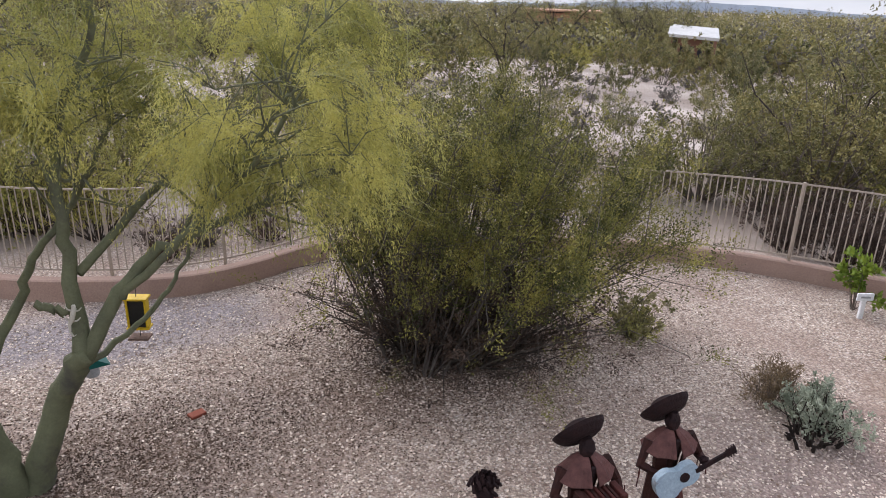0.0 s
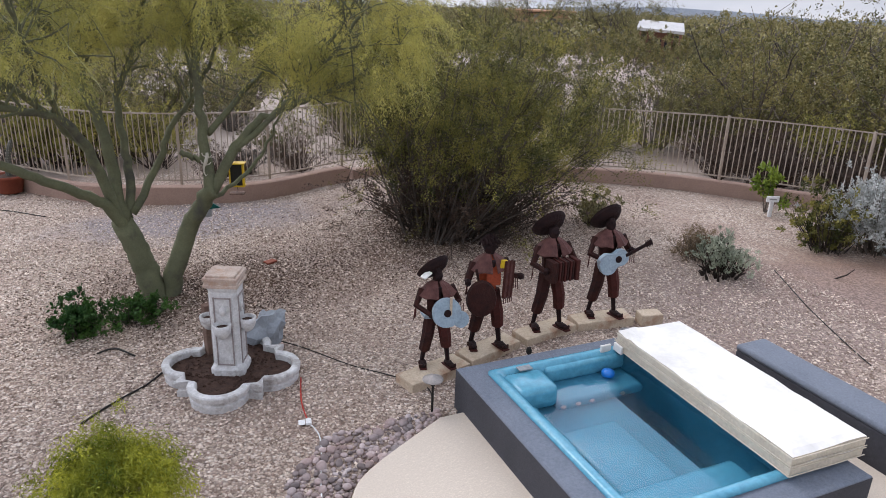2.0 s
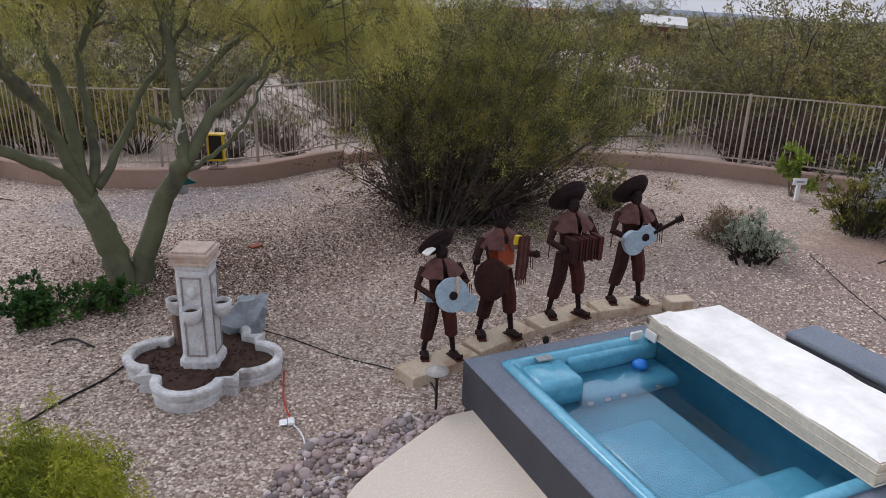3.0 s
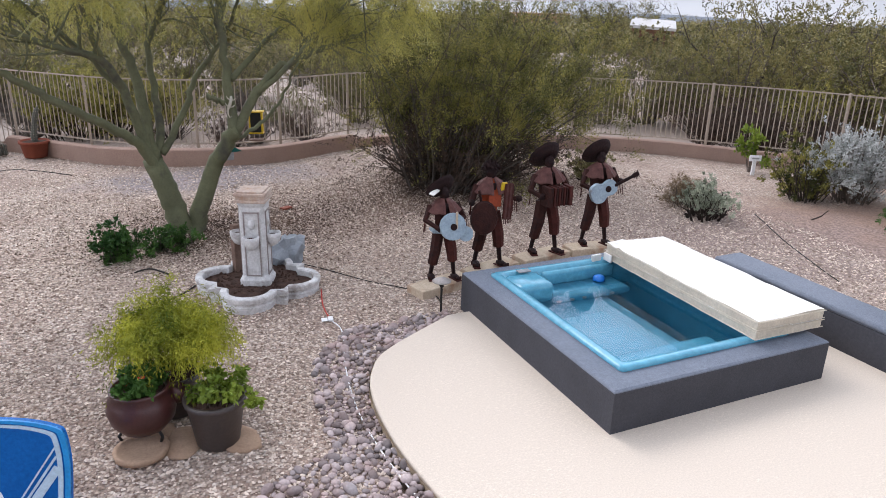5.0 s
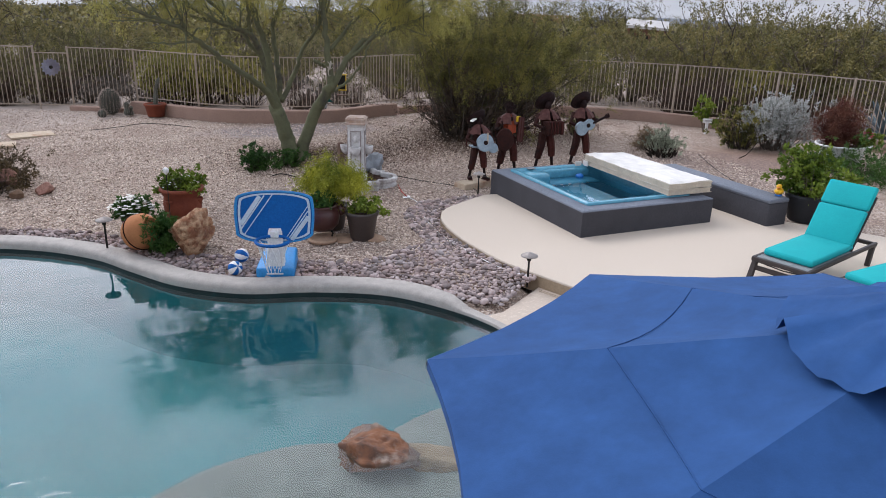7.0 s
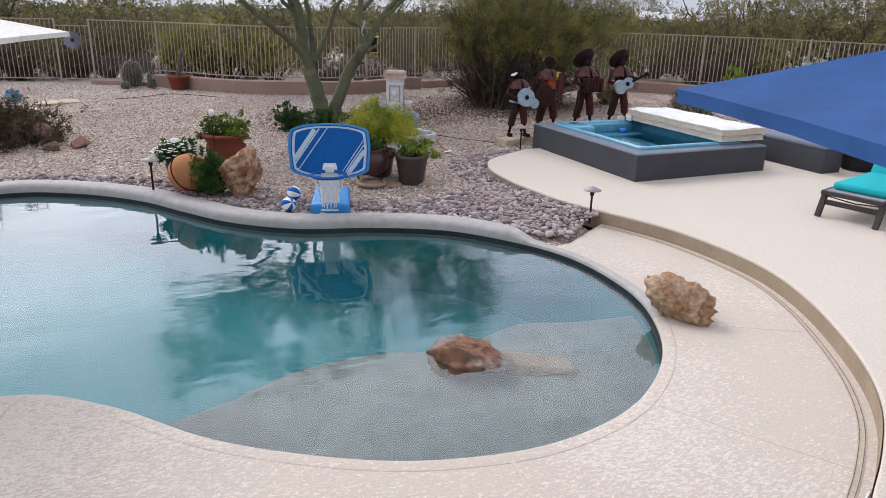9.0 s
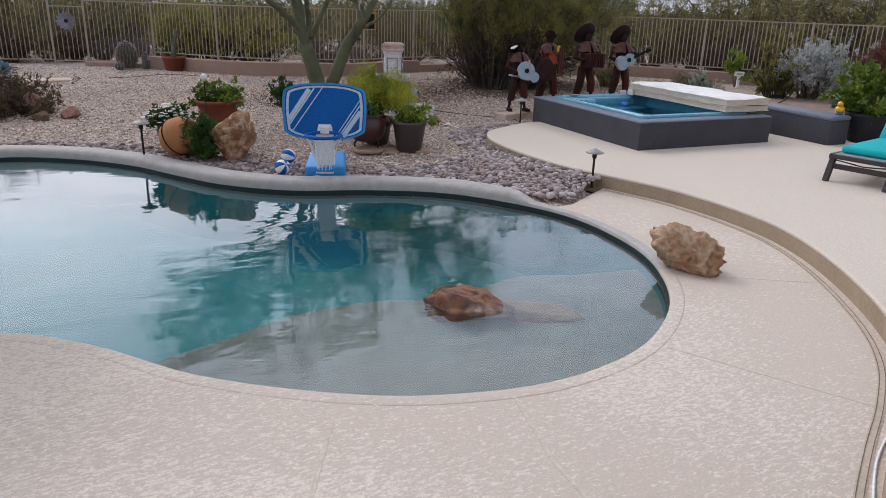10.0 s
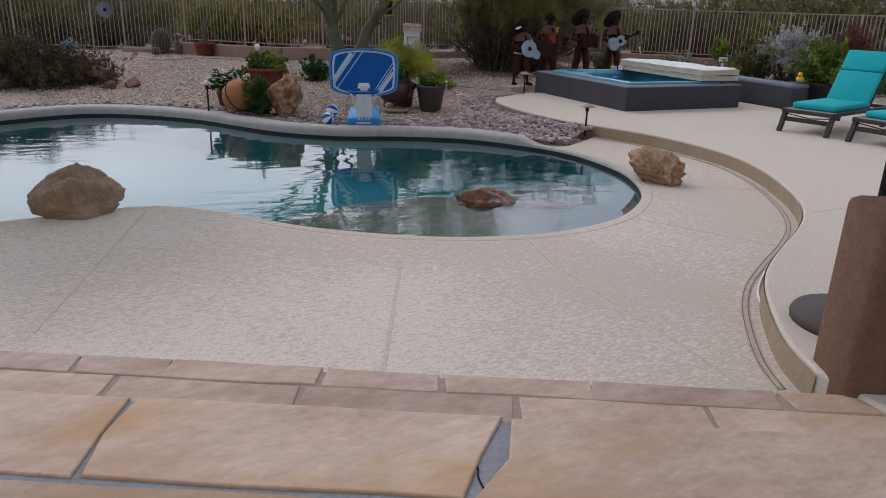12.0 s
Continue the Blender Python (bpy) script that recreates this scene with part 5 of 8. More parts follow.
def palo_verde():
    """Two-trunk tree with green bark and drooping yellow-green foliage."""
    r = np.random.default_rng(21)
    root = thing("palo_verde_tree", pose(0, 0, 0), "palo verde tree with green bark and feathery yellow-green foliage", "tree")
    wood = Shape()

    def limb(points, r0, r1, sides=9):
        pts = spline(points, 5, False)
        n = len(pts)
        rad = [r0 + (r1 - r0) * (i / (n - 1)) ** 0.8 for i in range(n)]
        pts = [Vector(p) + Vector(r.normal(size=3)) * 0.012 for p in pts]
        wood.tube(pts, rad, sides)
        return pts, rad

    main = [
        # left trunk and its limbs
        ([(-2.60, 6.60, -0.2), (-2.70, 6.62, 0.3), (-2.82, 6.65, 0.7), (-2.92, 6.66, 1.02)], 0.175, 0.135),
        ([(-2.90, 6.65, 0.92), (-3.06, 6.5, 1.28), (-3.32, 6.3, 1.5), (-3.72, 6.0, 1.81), (-4.09, 5.8, 2.08), (-4.39, 5.6, 2.32), (-4.68, 5.4, 2.54), (-4.99, 5.3, 2.68), (-5.5, 5.2, 2.85)], 0.080, 0.026),
        ([(-4.45, 5.57, 2.33), (-4.92, 5.5, 2.29), (-5.25, 5.5, 2.31)], 0.026, 0.010),
        ([(-2.93, 6.65, 1.0), (-3.06, 6.55, 1.59), (-3.20, 6.4, 2.06), (-3.41, 6.2, 2.43), (-3.77, 6.0, 2.55), (-4.15, 5.8, 2.72), (-4.75, 5.6, 3.05), (-5.4, 5.5, 3.6)], 0.078, 0.022),
        ([(-2.91, 6.68, 1.0), (-2.97, 6.8, 1.75), (-3.05, 6.9, 2.28), (-3.22, 6.9, 2.76), (-3.45, 6.9, 3.4), (-3.9, 6.9, 4.1), (-4.3, 6.8, 4.7)], 0.090, 0.024),
        ([(-2.84, 6.70, 1.0), (-2.77, 6.9, 1.64), (-2.79, 7.0, 2.09), (-2.8, 7.1, 2.54), (-2.5, 7.2, 3.2), (-2.3, 7.2, 4.0), (-2.2, 7.1, 4.7)], 0.066, 0.020),
        ([(-2.78, 6.72, 1.08), (-2.39, 7.0, 1.71), (-2.23, 7.1, 2.08), (-1.96, 7.2, 2.4), (-1.7, 7.3, 2.75), (-1.4, 7.5, 3.3)], 0.056, 0.020),
        ([(-3.25, 6.85, 2.85), (-3.6, 7.3, 3.2), (-4.1, 7.7, 3.5), (-4.8, 8.0, 3.8)], 0.036, 0.016),
        ([(-3.15, 6.45, 1.95), (-3.6, 6.4, 2.5), (-4.2, 6.3, 3.1), (-4.9, 6.2, 3.7), (-5.4, 6.2, 4.2)], 0.045, 0.018),
        ([(-3.41, 6.2, 2.43), (-3.5, 5.8, 2.9), (-3.6, 5.4, 3.4), (-3.7, 5.2, 3.9)], 0.036, 0.016),
        # right trunk and its limbs
        ([(-2.47, 6.58, -0.2), (-2.38, 6.60, 0.2), (-2.17, 6.55, 0.80), (-1.98, 6.42, 1.19), (-1.82, 6.3, 1.46)], 0.145, 0.098),
        ([(-1.84, 6.3, 1.42), (-1.86, 6.45, 1.95), (-1.87, 6.55, 2.39), (-1.88, 6.65, 2.83), (-1.80, 6.8, 3.4), (-1.5, 6.9, 4.0), (-1.4, 6.8, 4.7)], 0.080, 0.024),
        ([(-1.83, 6.3, 1.42), (-1.49, 6.35, 1.95), (-1.19, 6.4, 2.24), (-0.78, 6.4, 2.45), (-0.28, 6.4, 2.60), (0.24, 6.4, 2.82), (0.8, 6.3, 3.1)], 0.076, 0.020),
        ([(-1.86, 6.38, 1.28), (-1.42, 6.7, 1.46), (-1.09, 6.9, 1.7), (-0.93, 7.0, 1.93), (-0.77, 7.1, 2.21), (-0.4, 7.5, 2.6)], 0.034, 0.012),
        ([(-1.80, 6.5, 2.1), (-1.20, 7.0, 2.60), (-0.77, 7.5, 2.83), (-0.2, 7.6, 3.3), (0.3, 7.6, 3.9)], 0.046, 0.018),
        ([(-1.50, 6.35, 1.93), (-1.1, 6.2, 2.3), (-0.7, 6.1, 2.75), (-0.3, 5.8, 3.2), (0.0, 5.6, 3.7)], 0.044, 0.018),
        ([(-0.78, 6.4, 2.45), (-0.4, 6.7, 2.9), (0.1, 6.8, 3.5), (0.4, 6.7, 4.1)], 0.036, 0.016),
        ([(-1.85, 6.42, 1.80), (-2.02, 6.42, 1.86), (-2.16, 6.42, 1.92)], 0.042, 0.034),
    ]
    ends = []
    for pts, r0, r1 in main:
        p, rad = limb(pts, r0, r1)
        if len(pts) > 3 and r1 < 0.03:
            for i in range(int(len(p) * 0.45), len(p)):
                ends.append((p[i], rad[i], (p[min(i + 1, len(p) - 1)] - p[i - 1]).normalized()))
    # side branches
    second = []
    for p, rad, d in ends:
        if p.z < 2.35:
            continue
        for _ in range(2):
            if r.uniform() < 0.35:
                continue
            w = (d * 0.6 + Vector(r.normal(size=3)) * 0.75 + Vector((0, 0, 0.45))).normalized()
            ln = r.uniform(0.45, 0.95)
            q = [p, p + w * ln * 0.5 + Vector(r.normal(size=3)) * 0.06, p + w * ln + Vector((0, 0, -0.05 * ln)) + Vector(r.normal(size=3)) * 0.1]
            wood.tube(spline(q, 3, False), list(np.linspace(max(rad * 0.5, 0.012), 0.006, 7)), 5, cap=False)
            second.append((q[1], w))
            second.append((q[2], w))
    # twigs, gathered into tufts with open air between them
    third = []
    for p, d in second:
        for _ in range(5):
            w = (d * 0.35 + Vector(r.normal(size=3)) * 0.8 + Vector((0, 0, 0.15))).normalized()
            ln = r.uniform(0.25, 0.65)
            e = p + w * ln
            floor = 3.10 + 0.18 * math.sin(e.x * 2.1) - 0.75 * min(1, max(0, (e.x + 0.7) / 1.1)) - 0.35 * min(1, max(0, (-4.4 - e.x) / 0.5))
            if e.z < floor or noise.noise(e * 1.3 + Vector((3.1, 0.4, 7.7))) < -0.02:
                continue
            wood.tube([p, p + w * ln * 0.5 + Vector((0, 0, 0.04)), e + Vector((0, 0, -0.05))], [0.0065, 0.005, 0.0025], 3, cap=False)
            third.append((e, w))
            third.append((p + w * ln * 0.55, w))
    part("trunk", wood, BARK_GREEN, root, "smooth green bark", True)
    spots = np.array([np.array(p) for p, _ in third])
    ways = np.array([np.array(d) for _, d in third])
    ways[:, 2] *= 0.5
    v, f = sprays(r, spots, ways, 330000, 0.05, 0.34, 0.033, 0.0040, 3, 0.75, 80, 0.05, 0.75, 1.6)
    strands = Shape()
    for k in uneven(r, len(spots), 1500, 1.5):
        p = Vector(spots[k])
        w = (Vector(ways[k]) * 0.8 + Vector(r.normal(size=3)) * 0.5 + Vector((0, 0, 0.1))).normalized()
        ln = r.uniform(0.25, 0.6)
        curl = Vector(r.normal(size=3)) * 0.06
        strands.tube([p, p + w * ln * 0.4 + curl * 0.5, p + w * ln * 0.75 + curl + Vector((0, 0, -0.05)), p + w * ln + Vector((0, 0, -0.22 * ln - 0.05))], [0.0042, 0.0036, 0.003, 0.0016], 3, cap=False)
    tagged(part("twig_tangle", strands, TWIG_PALE, root, "pale yellow-green hanging twigs"), kind="stuff")
    part("crown", leaf_mesh("crown", v, f, LEAF_YELLOW), None, root, "feathery drooping yellow-green crown")


palo_verde()
BIG = bush_meshes(11, 2.55, 3.20, 150, 200000, 0.037, 0.0070, LEAF_CREOSOTE, BARK_MID, base=0.36, spread=0.55, clump=0.035, low=0.52, thick=0.017, spray=0.16, lean=(0.65, 0.1), lift=0.55, loose=0.40, power=4.0)
creosote = bush("creosote_bush", 2.30, 8.05, "large dense dark green creosote bush with many bare stems", "bush", BIG)
# Inner growth takes near-black browns that stand for shade inside the bush.
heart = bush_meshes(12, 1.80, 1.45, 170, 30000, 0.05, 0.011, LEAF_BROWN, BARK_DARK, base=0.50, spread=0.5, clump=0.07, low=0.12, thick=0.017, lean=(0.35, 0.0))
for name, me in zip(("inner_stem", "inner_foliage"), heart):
    part(name, me, None, creosote, "dense inner growth, coloured dark as shade inside the bush")

KIND = {
    "olive": [bush_meshes(31 + k, 1.6, 2.0, 36, 13000, 0.056, 0.0115, LEAF_OLIVE, BARK_GREY, spread=0.6, clump=0.13, low=0.3, thick=0.02) for k in range(2)],
    "desert": [bush_meshes(41 + k, 1.2, 1.35, 34, 9000, 0.050, 0.0105, LEAF_DESERT, BARK_GREY, spread=0.6, clump=0.10, low=0.3) for k in range(2)],
    "creosote": [bush_meshes(51 + k, 1.4, 1.7, 36, 9000, 0.048, 0.0105, LEAF_CREOSOTE, BARK_DARK, spread=0.6, clump=0.10, low=0.35) for k in range(2)],
    "brown": [bush_meshes(95 + k, 1.2, 1.35, 34, 6500, 0.06, 0.010, LEAF_BROWN, BARK_DARK, spread=0.6, clump=0.12, low=0.15) for k in range(2)],
    "far_olive": [bush_meshes(81 + k, 1.6, 2.0, 16, 3000, 0.12, 0.026, LEAF_OLIVE, BARK_GREY, spread=0.6, clump=0.13, low=0.3, thick=0.02) for k in range(2)],
    "far_desert": [bush_meshes(85 + k, 1.2, 1.35, 16, 2600, 0.10, 0.022, LEAF_DESERT, BARK_GREY, spread=0.6, clump=0.10, low=0.3) for k in range(2)],
    "far_creosote": [bush_meshes(91 + k, 1.4, 1.7, 16, 2600, 0.095, 0.021, LEAF_CREOSOTE, BARK_DARK, spread=0.6, clump=0.10, low=0.35) for k in range(2)],
    "dome": [bush_meshes(66 + k, 1.45, 1.45, 90, 24000, 0.050, 0.011, LEAF_DOME, BARK_DARK, base=0.6, spread=0.5, clump=0.06, low=0.25, lift=0.5, loose=0.4, power=1.0) for k in range(2)],
    "scrub": [bush_meshes(61 + k, 0.6, 0.55, 24, 2000, 0.050, 0.012, LEAF_SCRUB, BARK_GREY, spread=0.5, clump=0.11, low=0.15) for k in range(2)],
}


def far_tree(seed):
    """A spreading desert tree with a dark trunk."""
    r = np.random.default_rng(seed)
    wood, spots = Shape(), []
    for k in range(5):
        a = 2 * math.pi * k / 5 + r.uniform(-0.3, 0.3)
        p = [Vector((0, 0, -0.1))]
        for s in range(1, 7):
            p.append(Vector((math.cos(a) * 0.30 * s * (0.6 + 0.08 * s), math.sin(a) * 0.30 * s * (0.6 + 0.08 * s), 0.46 * s)) + Vector(r.normal(size=3)) * 0.08)
        wood.tube(p, [0.08, 0.065, 0.05, 0.04, 0.03, 0.018, 0.008], 6, cap=False)
        for q in p[2:]:
            for _ in range(6):
                e = q + Vector(r.normal(size=3)) * 0.55 + Vector((0, 0, 0.15))
                wood.tube([q, e], [0.012, 0.004], 3, cap=False)
                spots.append(np.array(e))
    spots = np.array(spots)
    v, f = sprays(r, spots, np.zeros((len(spots), 3)) + np.array((0, 0, 0.3)), 11000, 0.15, 0.5, 0.075, 0.014, seed, 0.35)
    return wood.mesh("stem", BARK_DARK), leaf_mesh("foliage", v, f, LEAF_OLIVE)


FAR_TREES = [far_tree(71), far_tree(72)]


def desert():
    """Shrubs and small trees on the slope beyond the fence."""
    r = np.random.default_rng(99)
    placed = []

    def put(kind, x, y, size):
        placed.append((x, y, size))
        table = {"olive": ("mesquite_shrub", "olive green desert shrub beyond the fence", "shrub"), "desert": ("desert_shrub", "dull green desert shrub on sandy ground", "shrub"),
                 "creosote": ("creosote_shrub", "dark green creosote shrub beyond the fence", "shrub"), "scrub": ("bursage_scrub", "low grey bursage scrub on pale sand", "scrub"),
                 "dome": ("turpentine_bush", "rounded yellow-green bush just beyond the fence", "shrub"),
                 "brown": ("dry_brush", "dark reddish brown dry brush behind the fence", "shrub"),
                 "tree": ("mesquite_tree", "olive mesquite tree with dark branching trunk", "tree")}
        name, label, cat = table[kind]
        far = math.hypot(x, y) > 34 and kind in ("olive", "desert", "creosote")
        meshes = (FAR_TREES if kind == "tree" else KIND["far_" + kind if far else kind])[int(r.integers(0, 2))]
        bush(name, x, y, label, cat, meshes, size, float(r.uniform(0, 360)), "desert plants beyond the fence")

    fixed = [("brown", 9.9, 9.4, 0.75), ("brown", 10.8, 8.4, 0.75), ("brown", 11.5, 7.1, 0.75), ("brown", 12.1, 5.8, 0.75), ("brown", 11.6, 9.2, 0.85), ("brown", -7.3, 15.9, 0.7), ("brown", -8.9, 16.1, 0.75), ("brown", 0.8, 13.0, 0.6), ("brown", -1.0, 12.6, 0.6), ("creosote", -3.3, 14.6, 1.0), ("creosote", -2.2, 13.9, 0.85), ("dome", -4.0, 15.0, 1.0), ("scrub", -7.4, 18.2, 1.2), ("scrub", -5.8, 18.6, 1.1), ("olive", -2.6, 15.4, 0.75), ("scrub", -5.2, 15.0, 1.1), ("scrub", -6.6, 15.9, 1.2), ("scrub", -0.4, 13.0, 1.2), ("brown", 10.3, 8.4, 0.7), ("brown", 11.2, 6.6, 0.65), ("brown", 12.0, 7.6, 0.9), ("olive", 11.6, 11.4, 0.9), ("olive", 14.6, 7.8, 1.5), ("olive", 9.6, 13.2, 0.8), ("desert", 0.6, 14.4, 0.7),
             ("brown", 11.0, 9.9, 0.95), ("creosote", 12.6, 8.6, 1.0), ("olive", 13.2, 11.5, 1.5), ("olive", 15.2, 9.0, 1.7), ("desert", 7.6, 11.6, 0.55),
             ("olive", 16.5, 13.0, 1.8), ("tree", 19.5, 7.6, 1.25), ("olive", 16.8, 16.2, 1.1), ("olive", 18.5, 17.0, 1.2), ("olive", -1.8, 17.5, 1.1), ("olive", -6.2, 19.5, 1.1),
             ("olive", 15.0, 5.5, 1.4), ("tree", 20.5, 12.0, 1.1), ("olive", 27.6, 38.2, 1.25), ("desert", 29.4, 36.9, 1.6), ("olive", 31.2, 35.8, 1.2), ("desert", 32.8, 34.2, 1.6), ("olive", 26.0, 33.0, 1.0), ("desert", 30.0, 31.0, 1.3), ("olive", 2.8, 15.2, 0.9), ("creosote", 5.4, 14.6, 0.7), ("desert", 14.0, 6.8, 0.9), ("tree", -10.5, 19.0, 1.0), ("olive", -8.0, 22.0, 1.0)]
    for k in fixed:
        put(*k)
    for _ in range(5200):
        if len(placed) > 520:
            break
        a = radians(r.uniform(-26, 62))
        d = 19 + 95 * r.uniform() ** 1.5
        x, y = d * math.sin(a) - 3, d * math.cos(a) - 2
        clear = abs((x - 11) - 0.667 * (y - 14.5)) < 3.4 and 13 < y < 42
        if min(math.hypot(x - px, y - py) - 0.95 * ps for px, py, ps in placed) < (0.22 if d < 45 else 0.45):
            continue
        open_line = abs(x * 0.815 - y * 0.58 - 4.0) < 2.6 and 30 < y < 43
        if clear or open_line:
            put("scrub" if open_line or r.uniform() < 0.85 else "desert", x, y, r.uniform(0.6, 1.25))
        else:
            put(str(r.choice(["olive", "desert", "desert", "creosote", "scrub", "tree" if d > 48 else "desert"], p=[0.20, 0.20, 0.12, 0.08, 0.33, 0.07])), x, y, r.uniform(0.7, 1.25) * (1.0 if d < 60 else 1.35))


desert()

# ---- statues on slabs ----
RUST = surface("rusted_metal", (0.022, 0.010, 0.009), (0.050, 0.016, 0.012), 12, 0.75, 0.5, 45, spot=(0.018, 0.011, 0.012))
RUST_DARK = surface("dark_rusted_metal", (0.010, 0.006, 0.007), (0.024, 0.010, 0.009), 14, 0.75, 0.5, 45)
RUST_RED = surface("red_painted_metal", (0.42, 0.085, 0.030), (0.26, 0.050, 0.024), 6, 0.6, 0.2, 60)
RUST_PINK = surface("bare_weathered_metal", (0.14, 0.062, 0.054), (0.06, 0.025, 0.022), 9, 0.65, 0.4, 45)
PALE_BLUE = surface("pale_blue_metal", (0.36, 0.44, 0.50), (0.24, 0.31, 0.37), 7, 0.5, 0.2, 60, spot=(0.16, 0.13, 0.12))
MAROON_METAL = surface("maroon_metal", (0.085, 0.022, 0.017), (0.045, 0.015, 0.013), 9, 0.7, 0.4, 45)
YELLOW = surface("yellow_paint", (0.62, 0.42, 0.02), (0.55, 0.36, 0.02), 5, 0.5, 0.1, 60)
TAN_STONE = surface("tan_slab", (0.55, 0.46, 0.35), (0.45, 0.355, 0.26), 6, 0.85, 0.4, 50, spot=(0.33, 0.19, 0.12))


def statue(x, y, turn, height, kind, label):
    """A rusted metal figure of plain cut and bent shapes, as one mesh."""
    s = Shape()
    k = height / 1.40
    for side in (-1, 1):
        hip, knee, foot = (0.062 * side, 0, 0.68), (0.105 * side, -0.035 - 0.015 * side, 0.42), (0.150 * side, -0.01 - 0.05 * side, 0.05)
        cuff = (0.130 * side, -0.01 - 0.03 * side, 0.23 + 0.02 * side)
        s.tube([hip, knee, cuff, (cuff[0], cuff[1], cuff[2] - 0.012)], [0.078, 0.074, 0.066, 0.040], 7, 8 if side > 0 else 0)
        s.tube([cuff, foot], [0.030, 0.026], 6, 1)
        s.blob((0.044, 0.105, 0.032), 0.1, side, 2, at=pose(foot[0], foot[1] - 0.05, 0.040, 0, 0, 14 * side), slot=1)
        s.box(0, 0, 0, (0.085, 0.225, 0.014), 0.006, 8, at=pose(foot[0], foot[1] - 0.05, 0.010, 0, 0, 14 * side))
        for toe in (-0.10, 0.0):
            s.box(0, toe, 0.022, (0.092, 0.016, 0.05), 0.006, 0, at=pose(foot[0], foot[1] - 0.02, 0.012, 0, 0, 14 * side))
    s.lathe([(0.098, 0.61), (0.104, 0.72), (0.115, 0.86), (0.148, 0.98), (0.13, 1.05), (0.05, 1.09)], 9, 2 if kind == 1 else 0, squash=0.62)
    s.lathe([(0.104, 0.625), (0.118, 0.63), (0.116, 0.685), (0.104, 0.69)], 10, 1, squash=0.70)
    # shawl of bent plates, open in front
    for side in (-1, 1):
        for a0, a1 in ((-82, -38), (-40, 12), (8, 62)):
            pts = []
            for q, z in ((0.055, 1.115), (0.135, 1.06), (0.225, 0.955)):
                for a in (a0, (a0 + a1) / 2, a1):
                    w = q * (1.07 if a == (a0 + a1) / 2 else 1.0)
                    pts.append((side * w * math.cos(radians(a)), 0.74 * w * math.sin(radians(a)) - 0.012, z - (0.020 if q > 0.2 and a != (a0 + a1) / 2 else 0.0)))
            back = [(x * 0.96, yy * 0.96, z - 0.012) for x, yy, z in pts]
            grid_f = [(k * 3 + c, k * 3 + c + 1, k * 3 + c + 4, k * 3 + c + 3) for k in (0, 1) for c in (0, 1)]
            s.add(pts, grid_f, 3)
            s.add(back, [f[::-1] for f in grid_f], 3)
        if kind != 1:
            s.box(0, 0, 0, (0.085, 0.012, 0.30), 0.004, 0, at=pose(0.098 * side, -0.078, 0.83, 6, 3 * side, 26 * side))
    s.box(0, 0, 0, (0.045, 0.03, 0.16), 0.01, 1, at=pose(0, -0.10, 0.98, 8, 0, 0))
    s.blob((0.060, 0.066, 0.088), 0.35, 3 + kind, 2, at=pose(0, -0.01, 1.17), slot=1)
    if kind == 1:
        for j in range(26):
            a, up = 2.4 * j, 0.15 + 1.3 * (j / 26)
            s.tube([(0.06 * math.cos(a), 0.06 * math.sin(a), 1.22), (0.10 * math.cos(a) * math.cos(up), 0.10 * math.sin(a) * math.cos(up), 1.21 + 0.10 * math.sin(up)), (0.115 * math.cos(a + 0.3) * math.cos(up), 0.115 * math.sin(a + 0.3) * math.cos(up), 1.17 + 0.10 * math.sin(up))], 0.014, 5, 1)
    else:
        lean = {0: (-46, -26, 0), 2: (-54, -10, 0), 3: (-54, -16, 0)}[kind]
        crown = [(0.03, 0.135), (0.085, 0.12), (0.125, 0.075), (0.142, 0.012)]
        brim = [(0.085, 0.020), (0.14, 0.016), (0.19, 0.034), (0.222, 0.068), (0.226, 0.076), (0.212, 0.046), (0.16, 0.002), (0.12, -0.012), (0.07, -0.012)]
        s.lathe(crown, 16, 3 if kind == 0 else 1, at=pose(0, 0.05, 1.20, *lean))
        s.lathe([(q * 0.92, z) for q, z in brim], 24, 1, at=pose(0, 0.05, 1.20, *lean))
    for side in (-1, 1):
        sh, el = (0.18 * side, 0, 1.02), (0.265 * side, -0.05, 0.84)
        hand = {0: (0.09 * side - 0.03, -0.20, 0.80 + 0.05 * side), 1: (0.31 * side, -0.16, 0.86), 2: (0.20 * side, -0.22, 0.80), 3: (0.14 * side + 0.06, -0.20, 0.83 + 0.07 * side)}[kind]
        s.tube([sh, el, hand], [0.044, 0.040, 0.030], 7, 0)
        for j in range(4):
            s.tube([(el[0] + 0.012 * side * j, el[1] - 0.02 * j, el[2] - 0.02), (el[0] + 0.016 * side * j, el[1] - 0.02 * j, el[2] - 0.14 - 0.015 * (j % 2))], 0.0045, 4, 8)
        s.blob((0.04, 0.04, 0.045), 0.15, side, 1, at=pose(*hand), slot=1)
    if kind == 0:
        s.lathe([(0.02, -0.03), (0.175, -0.03), (0.18, 0.0), (0.175, 0.03), (0.02, 0.032)], 20, 4, at=pose(0.05, -0.22, 0.78, 78, 0, 0))
        s.lathe([(0.01, 0.0), (0.045, 0.0), (0.045, 0.006), (0.01, 0.007)], 12, 1, at=pose(0.05, -0.257, 0.785, 78, 0, 0))
        s.tube([(0.10, -0.24, 0.60), (0.09, -0.25, 0.98)], 0.016, 6, 7)
        s.lathe([(0.01, -0.02), (0.10, -0.02), (0.10, 0.02), (0.01, 0.02)], 14, 4, at=pose(0.24, -0.20, 0.66, 78, 0, 0))
        s.box(0, 0, 0, (0.30, 0.17, 0.035), 0.01, 4, at=pose(-0.02, 0, 0.66, 0, 8, 0))
